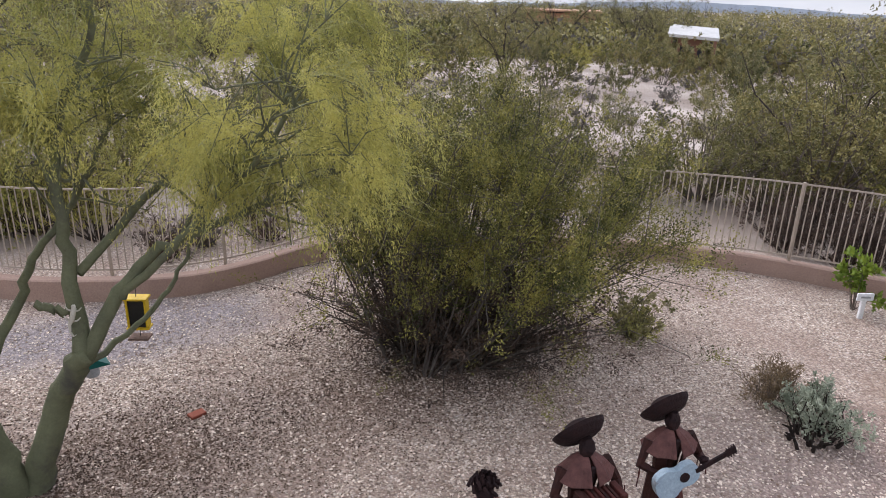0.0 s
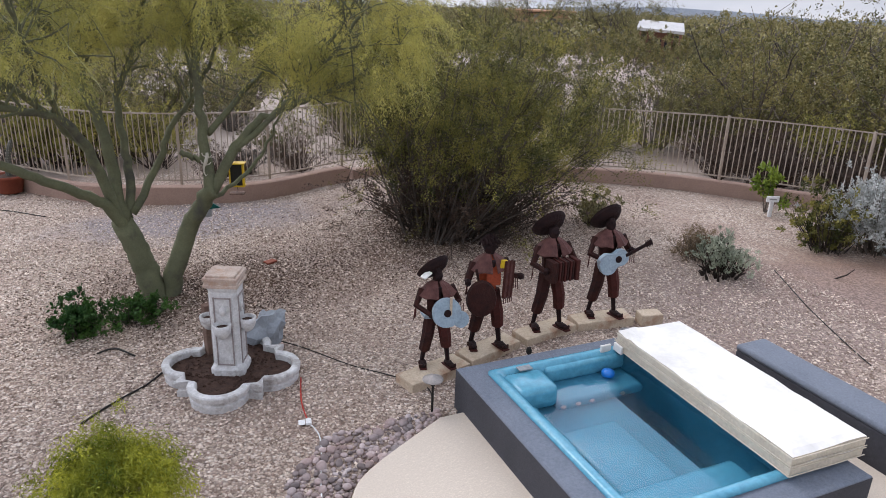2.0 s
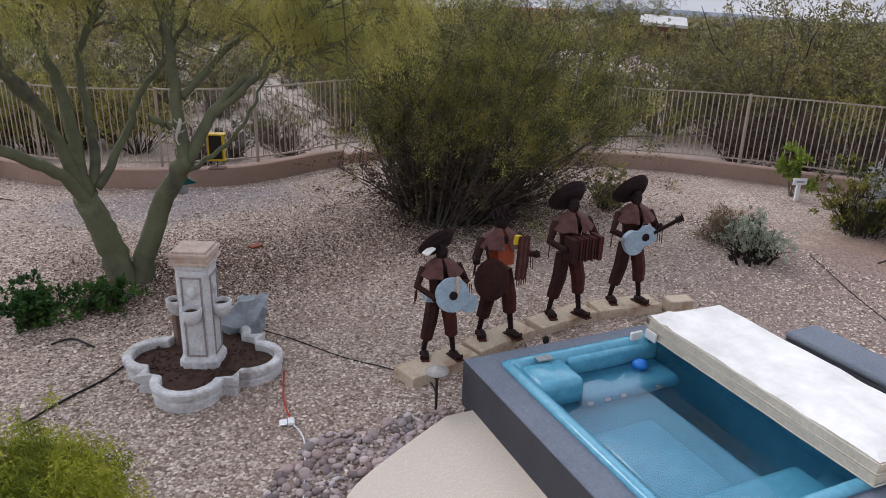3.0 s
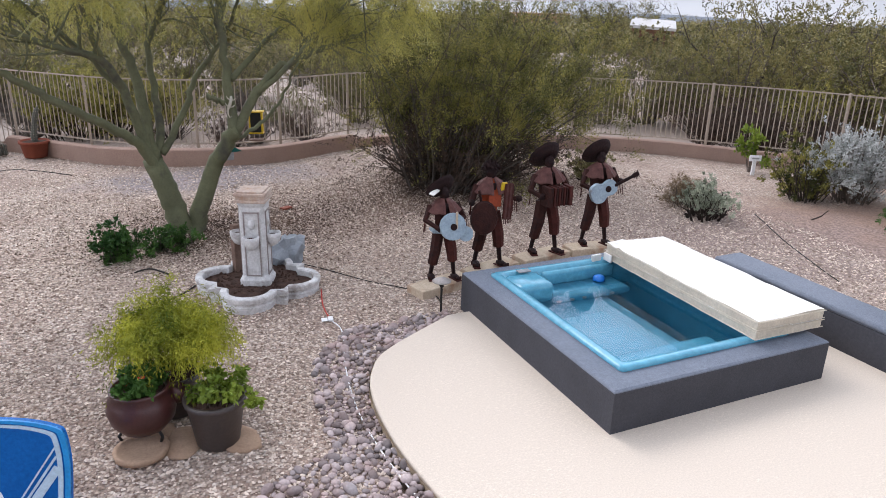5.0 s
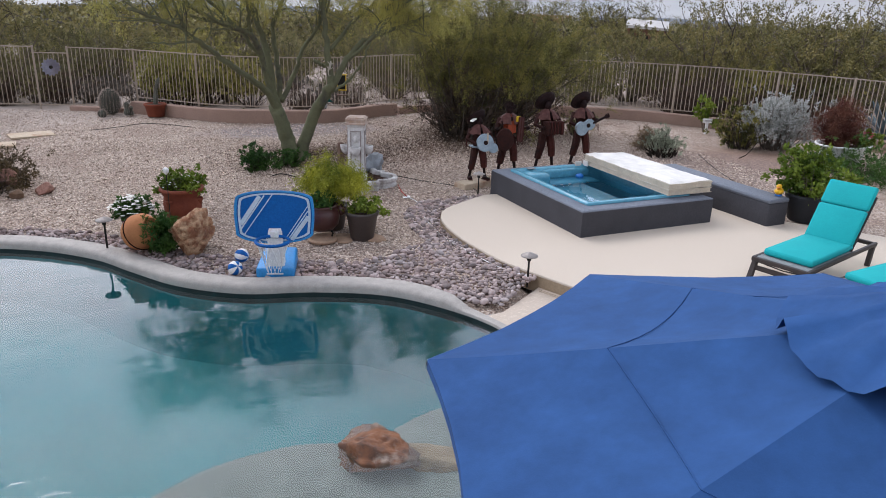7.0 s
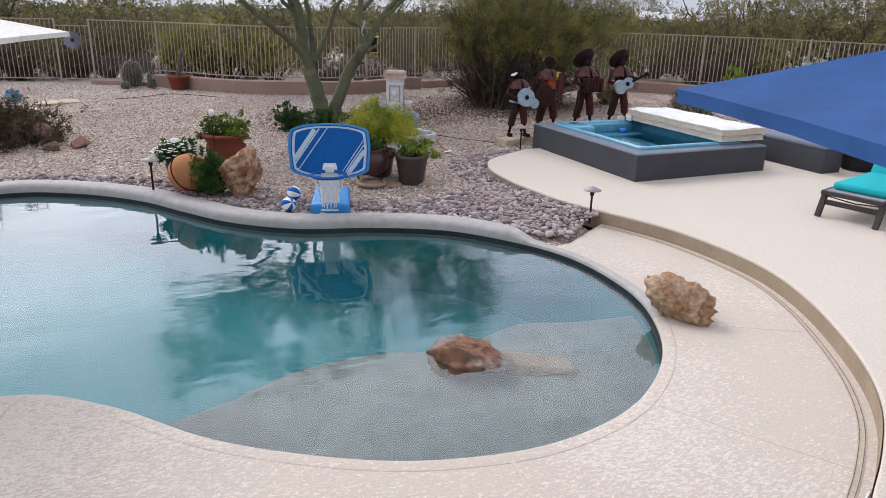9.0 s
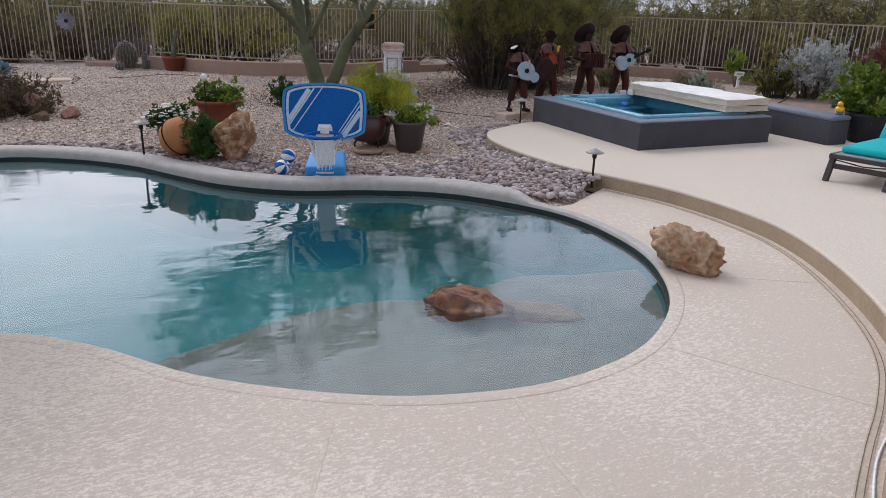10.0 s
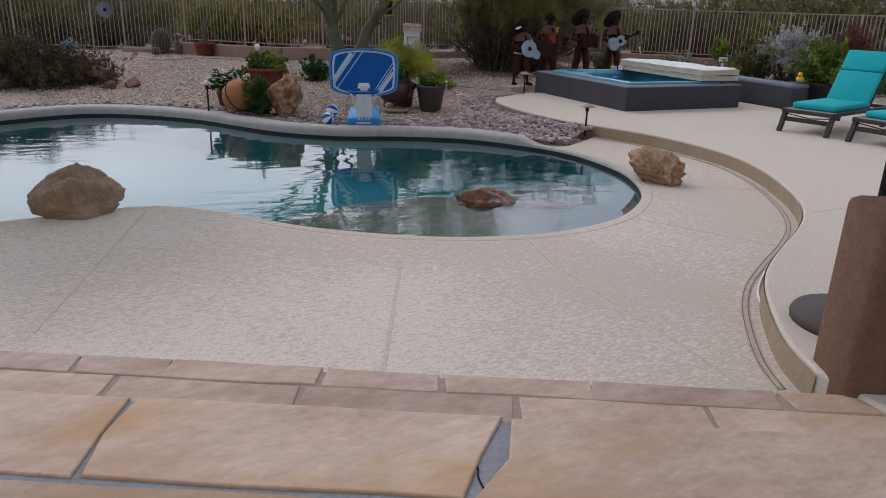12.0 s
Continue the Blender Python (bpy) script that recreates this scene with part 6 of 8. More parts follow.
        s.box(0, 0, 0, (0.12, 0.09, 0.02), 0.006, 6, at=pose(-0.15, -0.05, 1.205, 0, -26, 20))
    elif kind == 1:
        s.box(0, 0, 0, (0.17, 0.02, 0.22), 0.008, 2, at=pose(0.01, -0.112, 0.88, -4, 0, 0))
        s.lathe([(0.02, -0.05), (0.15, -0.045), (0.165, 0.0), (0.15, 0.045), (0.02, 0.05)], 20, 0, at=pose(-0.16, -0.19, 0.67, 84, 0, -14) @ Matrix.Diagonal((1.0, 1.25, 1, 1)))
        s.tube([(-0.15, -0.12, 0.78), (-0.22, -0.16, 1.0)], 0.014, 6, 0)
        for j in range(5):
            s.box(0, 0, 0, (0.030, 0.012, 0.44 + 0.02 * (j % 2)), 0.003, 3 if j % 2 else 8, at=pose(0.12 + 0.029 * j, -0.155 + 0.010 * j, 0.84 - 0.006 * j, 3, 0, 10))
            s.tube([(0.12 + 0.029 * j, -0.16 + 0.010 * j, 0.63), (0.12 + 0.029 * j, -0.165 + 0.010 * j, 0.56)], 0.006, 4, 3)
        s.box(0, 0, 0, (0.07, 0.03, 0.14), 0.008, 5, at=pose(0.10, -0.145, 1.0, 10, 6, 0))
    elif kind == 2:
        for j in range(7):
            s.box(0, 0, 0, (0.022, 0.15 + 0.012 * (j % 2), 0.22 + 0.012 * (j % 2)), 0.003, 8 if j % 2 else 0, at=pose(-0.10 + 0.034 * j, -0.22, 0.80, 0, 0, 0))
        s.box(0.16, -0.22, 0.80, (0.05, 0.17, 0.24), 0.008, 8)
        s.box(-0.14, -0.22, 0.80, (0.05, 0.17, 0.24), 0.008, 0)
    else:
        at = pose(-0.02, -0.22, 0.80, 0, -24, 0) @ pose(0, 0, 0, 86, 0, 0)
        outline = spline([(-0.22, 0.0), (-0.19, 0.10), (-0.09, 0.13), (-0.01, 0.085), (0.07, 0.10), (0.14, 0.07), (0.16, 0.0), (0.14, -0.07), (0.07, -0.10), (-0.01, -0.085), (-0.09, -0.13), (-0.19, -0.10)], 3)
        s.prism(outline, -0.03, 0.03, 4, at=at)
        s.lathe([(0.005, 0.0), (0.042, 0.0), (0.042, 0.006), (0.005, 0.007)], 12, 1, at=at @ pose(0.03, 0, 0.03))
        s.box(0.28, 0, 0.028, (0.30, 0.04, 0.02), 0.004, 1, at=at)
        s.box(0.45, 0, 0.028, (0.09, 0.06, 0.018), 0.004, 1, at=at)
        for j in range(4):
            s.tube([(0.42 + 0.022 * j, -0.05, 0.028), (0.42 + 0.022 * j, 0.05, 0.028)], 0.005, 4, 1, at=at)
    mats = [RUST, RUST_DARK, RUST_RED, RUST_PINK, PALE_BLUE, YELLOW, VINYL, TAN_STONE, MAROON_METAL]
    return solid("statue", s, mats, label, "statue", pose(x, y, 0.045, 0, 0, turn) @ Matrix.Scale(k, 4), False, "metal band statues on slabs")


statue(0.08, 3.46, -4, 1.27, 0, "rusted metal musician statue with a round pale banjo")
statue(0.80, 3.66, -2, 1.46, 1, "rusted metal musician statue in red with a striped shoulder blanket")
statue(1.74, 3.83, 0, 1.49, 2, "rusted metal musician statue in a sombrero with a squeezebox")
statue(2.61, 3.90, -6, 1.47, 3, "rusted metal musician statue in a sombrero with a pale blue guitar")
for sx, sy, turn, ln in ((0.04, 3.38, 15, 0.80), (0.85, 3.64, 17, 0.79), (1.73, 3.83, 10, 0.80), (2.60, 3.86, -6, 0.80)):
    sl = Shape()
    bm = bmesh.new()
    bmesh.ops.create_cube(bm, size=1)
    bmesh.ops.subdivide_edges(bm, edges=bm.edges[:], cuts=5, use_grid_fill=True)
    for v in bm.verts:
        q = Vector((v.co.x * ln, v.co.y * 0.30, v.co.z * 0.13))
        edge = max(abs(v.co.x), abs(v.co.y)) > 0.49
        k = 0.03 * noise.noise(Vector((q.x * 4 + sx * 9, q.y * 5, q.z * 3))) + (0.012 if edge and v.co.z > 0.4 else 0)
        v.co = Vector((q.x * (1 - k), q.y * (1 - 2 * k), q.z - 0.02 - (0.010 if edge and v.co.z > 0.4 else 0) + 0.006 * noise.noise(q * 9)))
    sl.take(bm)
    solid("stone_slab", sl, TAN_STONE, "cream stone slab with rust stains under a statue", "slab", pose(sx, sy, 0, 0, 0, turn), group="slabs under the statues")
solid("concrete_block", Shape().box(0, 0, 0.0, (0.30, 0.20, 0.16), 0.015), TAN_STONE, "pale concrete block on gravel behind the spa", "block", pose(3.22, 3.66, 0.0, 0, 0, -12))

# ---- fountain ----
LIME = surface("whitewashed_concrete", (0.68, 0.68, 0.68), (0.48, 0.465, 0.46), 8, 0.85, 0.5, 60, spot=(0.30, 0.27, 0.25))
LIME_TOP = surface("pinkish_cap", (0.56, 0.47, 0.40), (0.40, 0.29, 0.235), 8, 0.85, 0.4, 60, spot=(0.42, 0.25, 0.15))
LIME_DARK = surface("recess_shade_concrete", (0.34, 0.30, 0.29), (0.24, 0.20, 0.19), 9, 0.85, 0.4, 60)
SOIL = surface("dark_potting_soil", (0.045, 0.028, 0.022), (0.085, 0.050, 0.038), 14, 0.95, 0.9, 40)


def fountain():
    root = thing("garden_fountain", pose(-1.99, 4.18, -0.07, 0, 0, -25), "whitewashed concrete column fountain in a lobed basin filled with soil", "fountain")

    def lobed(grow):
        """Four round lobes with a square corner between each two."""
        out = []
        for k in range(4):
            a = math.pi / 2 * k
            c = Vector((math.cos(a), math.sin(a))) * 0.42
            for j in range(11):
                b = a + radians(-90 + 18 * j)
                out.append((c.x + (0.265 + grow) * math.cos(b), c.y + (0.265 + grow) * math.sin(b)))
            d = a + math.pi / 4
            out.append(((0.405 + grow) * 1.414 * math.cos(d), (0.405 + grow) * 1.414 * math.sin(d)))
        return out

    rows = [(0.03, -0.05), (0.035, 0.05), (0.02, 0.065), (0.02, 0.09), (0.05, 0.105), (0.055, 0.15), (0.045, 0.165), (-0.02, 0.165), (-0.035, 0.15), (-0.035, 0.05)]
    b = Shape()
    strip(b, [[(x, y, z) for x, y in lobed(g)] for g, z in rows])
    part("basin", b, LIME, root, "lobed whitewashed basin wall")
    so = Shape()
    pts = lobed(-0.03)
    so.add([(x, y, 0.085) for x, y in pts] + [(0, 0, 0.10)], [(i, (i + 1) % len(pts), len(pts)) for i in range(len(pts))])
    part("soil", so, SOIL, root, "dark soil")
    crumbs = Shape()
    rr = random.Random(8)
    for _ in range(220):
        a, d = rr.uniform(0, 6.283), 0.18 + 0.42 * rr.random()
        crumbs.blob((rr.uniform(0.008, 0.022),) * 3, 0.5, rr.random() * 9, 1, at=pose(d * math.cos(a) * (1 if abs(math.sin(2 * a)) < 0.7 else 0.75), d * math.sin(a) * (1 if abs(math.sin(2 * a)) < 0.7 else 0.75), 0.093))
    tagged(part("soil_clods", crumbs, SOIL, root), kind="stuff")
    w = 0.147
    col = Shape()
    prof = [(w + 0.03, 0.08), (w + 0.03, 0.16), (w + 0.012, 0.19), (w, 0.22), (w, 1.04), (w + 0.012, 1.07), (w + 0.015, 1.10)]
    n8 = lambda r: [(r, -r * 0.72), (r, r * 0.72), (r * 0.72, r), (-r * 0.72, r), (-r, r * 0.72), (-r, -r * 0.72), (-r * 0.72, -r), (r * 0.72, -r)]
    strip(col, [[(x, y, z) for x, y in n8(r)] for r, z in prof])
    part("column", col, LIME, root)
    cap = Shape()
    for r, z0, z1 in ((0.178, 1.095, 1.13), (0.165, 1.125, 1.175), (0.178, 1.17, 1.205), (0.15, 1.20, 1.225)):
        cap.box(0, 0, (z0 + z1) / 2, (2 * r, 2 * r, z1 - z0), 0.008)
    part("cap", cap, LIME_TOP, root, "stepped pinkish cap")
    for k in range(4):
        at = pose(0, 0, 0, 0, 0, 90 * k)
        # Thin strips coloured dark to stand for the shaded recess round each panel.
        fr = Shape()
        for yy in (-0.085, 0.085):
            fr.box(w + 0.004, yy, 0.60, (0.016, 0.014, 0.78), 0.003, at=at)
        for zz in (0.22, 0.98):
            fr.box(w + 0.004, 0, zz, (0.016, 0.184, 0.014), 0.003, at=at)
        part("panel_frame", fr, LIME_DARK, root, "dark panel frame in the colour of recess shade")
        part("spout", Shape().blob((0.02, 0.045, 0.06), 0.2, k, 2, at=at @ pose(w + 0.005, 0, 0.84)), LIME, root, "", True)
        bowl = Shape().lathe([(0.02, 0.55), (0.05, 0.57), (0.082, 0.62), (0.092, 0.67), (0.096, 0.71), (0.078, 0.715), (0.070, 0.68), (0.05, 0.65)], 18, at=at @ pose(w + 0.055, 0, 0))
        bw = part("bowl", bowl, LIME, root, "small half-round bowl", True)
        part("bowl_soil", Shape().lathe([(0.072, 0.675), (0.04, 0.69)], 12, at=at @ pose(w + 0.055, 0, 0)), SOIL, bw)


fountain()
BLUE_STONE = surface("blue_grey_stone", (0.33, 0.36, 0.39), (0.22, 0.24, 0.265), 5, 0.7, 0.3, 30)
solid("boulder", Shape().blob((0.22, 0.16, 0.30), 0.55, 4.2, 3, 1.6), BLUE_STONE, "pale blue-grey boulder standing behind the fountain", "boulder", pose(-1.52, 4.78, 0.08, 12, 14, 30))
WOODPOST = surface("weathered_post", (0.20, 0.13, 0.10), (0.13, 0.085, 0.065), 6, 0.85, 0.4, 50)
solid("wooden_post", Shape().box(0, 0, 0.32, (0.09, 0.09, 0.75), 0.008), WOODPOST, "short weathered wooden post behind the fountain", "post", pose(-2.16, 4.62, -0.08, 0, 0, 20))

# ---- boulders ----
ORANGE_ROCK = surface("orange_sandstone", (0.33, 0.185, 0.10), (0.46, 0.33, 0.22), 7, 0.85, 1.0, 14, fine=14, spot=(0.17, 0.095, 0.06), contrast=0.10)
BROWN_ROCK = surface("brown_sandstone", (0.16, 0.10, 0.065), (0.24, 0.165, 0.115), 5, 0.8, 0.8, 14, spot=(0.095, 0.065, 0.05))
AGATE = surface("agate_rock", (0.50, 0.33, 0.20), (0.26, 0.115, 0.062), 9, 0.7, 0.8, 18, spot=(0.16, 0.075, 0.055), contrast=0.10)
POOL_ROCK = surface("wet_rock", (0.26, 0.12, 0.065), (0.11, 0.062, 0.045), 7, 0.5, 0.9, 16, fine=14, spot=(0.36, 0.30, 0.25), contrast=0.1)
RED_ROCK = surface("red_rock", (0.26, 0.13, 0.10), (0.34, 0.20, 0.16), 6, 0.85, 0.6, 20)


def boulder(x, y, z, size, seed, material, label, turn=0, tilt=0, facet=0.25, beds=0.0):
    """A block broken along flat faces, with cracks. beds: depth of the ledges of layered stone."""
    bm = bmesh.new()
    bmesh.ops.create_icosphere(bm, subdivisions=5, radius=1.0)
    off = Vector((seed * 1.7, seed * 0.9, seed * 2.3))
    r = np.random.default_rng(int(seed * 100))
    cuts = [(Vector(r.normal(size=3)).normalized(), r.uniform(0.50, 0.80)) for _ in range(10)]
    for v in bm.verts:
        p = v.co.normalized()
        k = 1.0
        for nrm, d in cuts:
            q = p.dot(nrm)
            if q > d:
                k = min(k, d / q * (1 + 0.08 * (q - d)))
        crag = 0.0
        for q, amp in ((2.2, 0.10), (5.0, 0.05), (11.0, 0.025)):
            crag -= amp * (1 - min(1.0, abs(noise.noise(p * q + off)) * 5)) ** 2
        k *= 1.08 + facet * 3 * crag + 0.07 * noise.noise(p * 1.3 + off) + 0.04 * noise.noise(p * 3.7 + off) + 0.025 * noise.noise(p * 9 + off) + 0.012 * noise.noise(p * 21 + off)
        if beds:
            k *= 1 + beds * (((p.z * 3.2 + 0.5 * noise.noise(p * 1.6 + off)) % 1.0) - 0.5)
        v.co = Vector((p.x * size[0], p.y * size[1], p.z * size[2])) * k
    return solid("boulder", Shape().take(bm), material, label, "boulder", pose(x, y, z, tilt, 0, turn), True)


SAND_ROCK = surface("tan_sandstone", (0.24, 0.165, 0.105), (0.36, 0.265, 0.18), 5, 0.8, 0.6, 18, spot=(0.13, 0.085, 0.06), contrast=0.14)
boulder(-2.30, -3.46, -0.06, (0.25, 0.31, 0.25), 1.9, ORANGE_ROCK, "rough orange sandstone boulder on the pool coping", 30, 5, 0.55, 0.10)
boulder(-4.22, -3.33, -0.36, (0.37, 0.31, 0.25), 2.9, POOL_ROCK, "orange boulder half sunk in the pool shallows", -25, 0, 0.25, 0.10)
boulder(-3.82, -3.56, -0.41, (0.40, 0.22, 0.12), 3.1, SAND_ROCK, "brown boulder just under the pool water", -30, 0)
boulder(-7.73, -3.04, -0.01, (0.33, 0.26, 0.29), 4.4, SAND_ROCK, "large smooth brown boulder at the pool edge", 5, 180, 0.28)
boulder(-5.07, 1.47, 0.14, (0.38, 0.27, 0.32), 5.2, AGATE, "chunky mottled agate rock beside terracotta pots", 30, 12, 0.5)
boulder(-7.45, 4.85, -0.02, (0.13, 0.10, 0.10), 6.1, BROWN_ROCK, "dark rock at the edge of the planting bed", 10)
boulder(-7.08, 5.05, -0.01, (0.17, 0.13, 0.12), 6.7, RED_ROCK, "red and white rock at the edge of the planting bed", 60)
boulder(-7.62, 5.55, 0.12, (0.20, 0.15, 0.14), 7.7, RED_ROCK, "reddish rock among low shrubs", 100)

# ---- basketball hoop ----
BOARD_BLUE = surface("royal_blue_plastic", (0.008, 0.115, 0.40), (0.007, 0.10, 0.355), 2, 0.55, 0.03, 80)
RIM_BLUE = surface("sky_blue_plastic", (0.02, 0.26, 0.62), (0.02, 0.23, 0.56), 2, 0.4, 0.03, 80)
WHITE = surface("white_plastic", (0.78, 0.78, 0.78), (0.70, 0.70, 0.70), 3, 0.45, 0.03, 80)
STRIPE = surface("pale_blue_print", (0.52, 0.63, 0.74), (0.46, 0.57, 0.69), 3, 0.45, 0.0)


def hoop():
    root = thing("pool_basketball_hoop", pose(-4.22, 0.40, -0.12, 0, 0, -19), "blue plastic poolside basketball hoop with a white net", "basketball hoop")
    tank = Shape().box(0, 0.10, 0.09, (0.46, 0.62, 0.18), 0.03)
    tank.v = [(x * (1.0 - 0.22 * max(0.0, yy)), yy, z * (0.72 + 0.75 * max(0.0, yy + 0.1))) for x, yy, z in tank.v]
    part("base", tank, RIM_BLUE, root, "sky blue weighted base", True)
    part("lettering", Shape().box(0, -0.212, 0.06, (0.20, 0.006, 0.018)), WHITE, root)
    post = Shape().box(0, 0, 0.29, (0.20, 0.13, 0.58), 0.02)
    post.v = [(x * (1.1 - 0.45 * z), yy * (1.3 - 1.1 * z) - 0.08 + 0.16 * z, z + 0.08) for x, yy, z in post.v]
    part("pole", post, WHITE, root, "white tapered post")
    at = pose(0, -0.02, 0.71, 83, 0, 0)

    def outline(s):
        return [(x * s, y * s) for x, y in spline([(-0.46, -0.16), (-0.44, -0.22), (-0.30, -0.28), (0.0, -0.315), (0.30, -0.28), (0.44, -0.22), (0.46, -0.16), (0.475, 0.05), (0.46, 0.22), (0.42, 0.275), (0.25, 0.32), (0.0, 0.335), (-0.25, 0.32), (-0.42, 0.275), (-0.46, 0.22), (-0.475, 0.05)], 3)]

    bd = Shape().prism(outline(1.0), -0.02, 0.012, at=at)
    board = part("backboard", bd, BOARD_BLUE, root, "royal blue backboard with pale stripes")
    edge = Shape()
    strip(edge, [[(*p, 0.0) for p in outline(1.0)], [(*p, 0.024) for p in outline(1.0)], [(*p, 0.024) for p in outline(0.94)], [(*p, 0.0) for p in outline(0.94)]])
    edge.v = [tuple(at @ Vector(p)) for p in edge.v]
    part("edge", edge, RIM_BLUE, board)
    bandr = Shape()
    strip(bandr, [[(*p, 0.010) for p in outline(0.91)], [(*p, 0.016) for p in outline(0.91)], [(*p, 0.016) for p in outline(0.85)], [(*p, 0.010) for p in outline(0.85)]])
    bandr.v = [tuple(at @ Vector(p)) for p in bandr.v]
    part("border", bandr, STRIPE, board)
    for x0, y0, x1, y1, wd in ((-0.405, -0.08, -0.17, 0.265, 0.05), (-0.40, -0.135, -0.115, 0.275, 0.016), (-0.37, -0.21, -0.02, 0.285, 0.011), (0.405, 0.02, 0.20, -0.265, 0.05), (0.40, 0.09, 0.155, -0.265, 0.014), (0.40, 0.15, 0.115, -0.27, 0.010)):
        d = Vector((x1 - x0, y1 - y0, 0))
        ang = math.degrees(math.atan2(d.y, d.x))
        part("stripe", Shape().box(0, 0, 0.0145, (d.length, wd, 0.005), at=at @ pose((x0 + x1) / 2, (y0 + y1) / 2, 0, 0, 0, ang)), STRIPE, board)
    part("bracket", Shape().box(0, -0.075, 0.525, (0.10, 0.08, 0.075), 0.01), WHITE, root)
    c, R, z = Vector((0, -0.275, 0)), 0.195, 0.50
    rm = Shape().tube([(R * math.cos(a), c.y + R * math.sin(a), z) for a in np.linspace(0, 2 * math.pi, 25)], 0.019, 8, cap=False)
    rimo = part("rim", rm, BOARD_BLUE, root, "round blue rim", True)
    net = []
    for k in range(12):
        for s in (-1, 1):
            pts = []
            for t in np.linspace(0, 1, 7):
                a = 2 * math.pi * (k + s * t * 1.6) / 12
                rr = R * (1 - 0.60 * t ** 0.8)
                pts.append((rr * math.cos(a), c.y + rr * math.sin(a), z - 0.02 - 0.36 * t))
            net.append(pts)
    nt = Shape()
    for pts in net:
        nt.tube(pts, 0.0042, 4, cap=False)
    part("net", nt, WHITE, rimo, "white cord net")


hoop()


def ball(x, y, z, turn):
    s = Shape()
    bm = bmesh.new()
    bmesh.ops.create_uvsphere(bm, u_segments=24, v_segments=14, radius=0.088)
    s.take(bm)
    slots = []
    for fc in s.f:
        c = sum((Vector(s.v[i]) for i in fc), Vector()) / len(fc)
        a = (math.atan2(c.y, c.x) / math.pi + 1) * 4
        slots.append(int(a) % 2)
    s.m = slots
    solid("beach_ball", s, [WHITE, BOARD_BLUE], "small blue and white striped ball on pebbles", "ball", pose(x, y, z, *turn), True, "balls beside the hoop")


ball(-4.72, 0.45, -0.02, (60, 0, 20))
ball(-4.60, 0.68, 0.05, (100, 30, 60))

# ---- pots and garden lights ----
TERRA = surface("terracotta", (0.21, 0.060, 0.034), (0.16, 0.045, 0.028), 5, 0.75, 0.2, 50)
TERRA_ORANGE = surface("orange_terracotta", (0.46, 0.20, 0.085), (0.38, 0.155, 0.07), 5, 0.75, 0.2, 50)
MAROON = surface("maroon_glaze", (0.070, 0.022, 0.019), (0.046, 0.017, 0.016), 4, 0.35, 0.1, 40)
BROWN_POT = surface("brown_glaze", (0.060, 0.045, 0.040), (0.045, 0.034, 0.031), 4, 0.45, 0.1, 40)
DARK_POT = surface("charcoal_pot", (0.022, 0.024, 0.028), (0.018, 0.019, 0.023), 4, 0.5, 0.1, 40)
BLOOM = surface("white_petal", (0.80, 0.80, 0.76), (0.70, 0.70, 0.64), 5, 0.6, 0.0)
RED_BLOOM = surface("red_petal", (0.42, 0.012, 0.015), (0.34, 0.01, 0.012), 5, 0.6, 0.0)
PINK = surface("magenta_petal", (0.45, 0.02, 0.10), (0.35, 0.015, 0.08), 5, 0.6, 0.0)


def pot(name, x, y, z, profile, material, label, squash=1.0):
    root = thing(name, pose(x, y, z), label, "plant pot")
    part("body", Shape().lathe(profile, 28, squash=squash), material, root, "", True)
    rt, zt = profile[-1]
    part("soil", Shape().lathe([(rt * 1.02, zt + 0.004), (rt * 0.5, zt + 0.02)], 20), SOIL, root)
    return root


def plant(name, x, y, z, meshes, label, category="plant", flowers=None, turn=0):
    root = bush(name, x, y, label, category, meshes, 1.0, turn, z=z)
    if flowers:
        n, rad, h, mat_f, size, seed = flowers
        r = random.Random(seed)
        fl = Shape()
        for _ in range(n):
            a, d = r.uniform(0, 6.28), rad * math.sqrt(r.random())
            c = Vector((d * math.cos(a), d * math.sin(a), h * (1 - 0.55 * (d / rad) ** 2) + r.uniform(-0.02, 0.02)))
            for k in range(5):
                b = k * 1.2566 + a
                e = c + Vector((math.cos(b), math.sin(b), 0.25)) * size
                sd = Vector((-math.sin(b), math.cos(b), 0)) * size * 0.5
                fl.add([c, e * 0.5 + c * 0.5 + sd, e, e * 0.5 + c * 0.5 - sd], [(0, 1, 2, 3)])
        tagged(part("flowers", fl, mat_f, root), kind="stuff")
    return root


URN = [(0.15, 0.0), (0.17, 0.03), (0.20, 0.18), (0.215, 0.33), (0.20, 0.45), (0.235, 0.53), (0.25, 0.55), (0.25, 0.585), (0.215, 0.59), (0.19, 0.54)]
urn = pot("terracotta_urn", -5.10, 2.75, -0.08, [(q * 1.26, z * 0.92) for q, z in URN], TERRA, "large red terracotta urn with side pockets, planted")
for k in range(3):
    part("pocket", Shape().lathe([(0.03, 0.16), (0.07, 0.20), (0.095, 0.29), (0.09, 0.31), (0.07, 0.28)], 14, at=pose(0.20 * math.cos(2.1 * k - 0.4), 0.20 * math.sin(2.1 * k - 0.4), 0.08)), TERRA, urn, "", True)
plant("petunia_plant", -5.10, 2.75, 0.38, bush_meshes(201, 0.33, 0.24, 30, 3400, 0.05, 0.014, LEAF_BRIGHT, BARK_GREY, base=0.5, clump=0.16, low=0.2, thick=0.003), "bushy green plant with small pale flowers in the urn", flowers=(26, 0.28, 0.25, BLOOM, 0.016, 4))
pot("flower_pot", -5.78, 2.45, -0.08, [(0.11, 0.0), (0.13, 0.02), (0.16, 0.18), (0.17, 0.20), (0.17, 0.23), (0.15, 0.23), (0.14, 0.20)], MAROON, "small dark red flower pot beside a round jar")
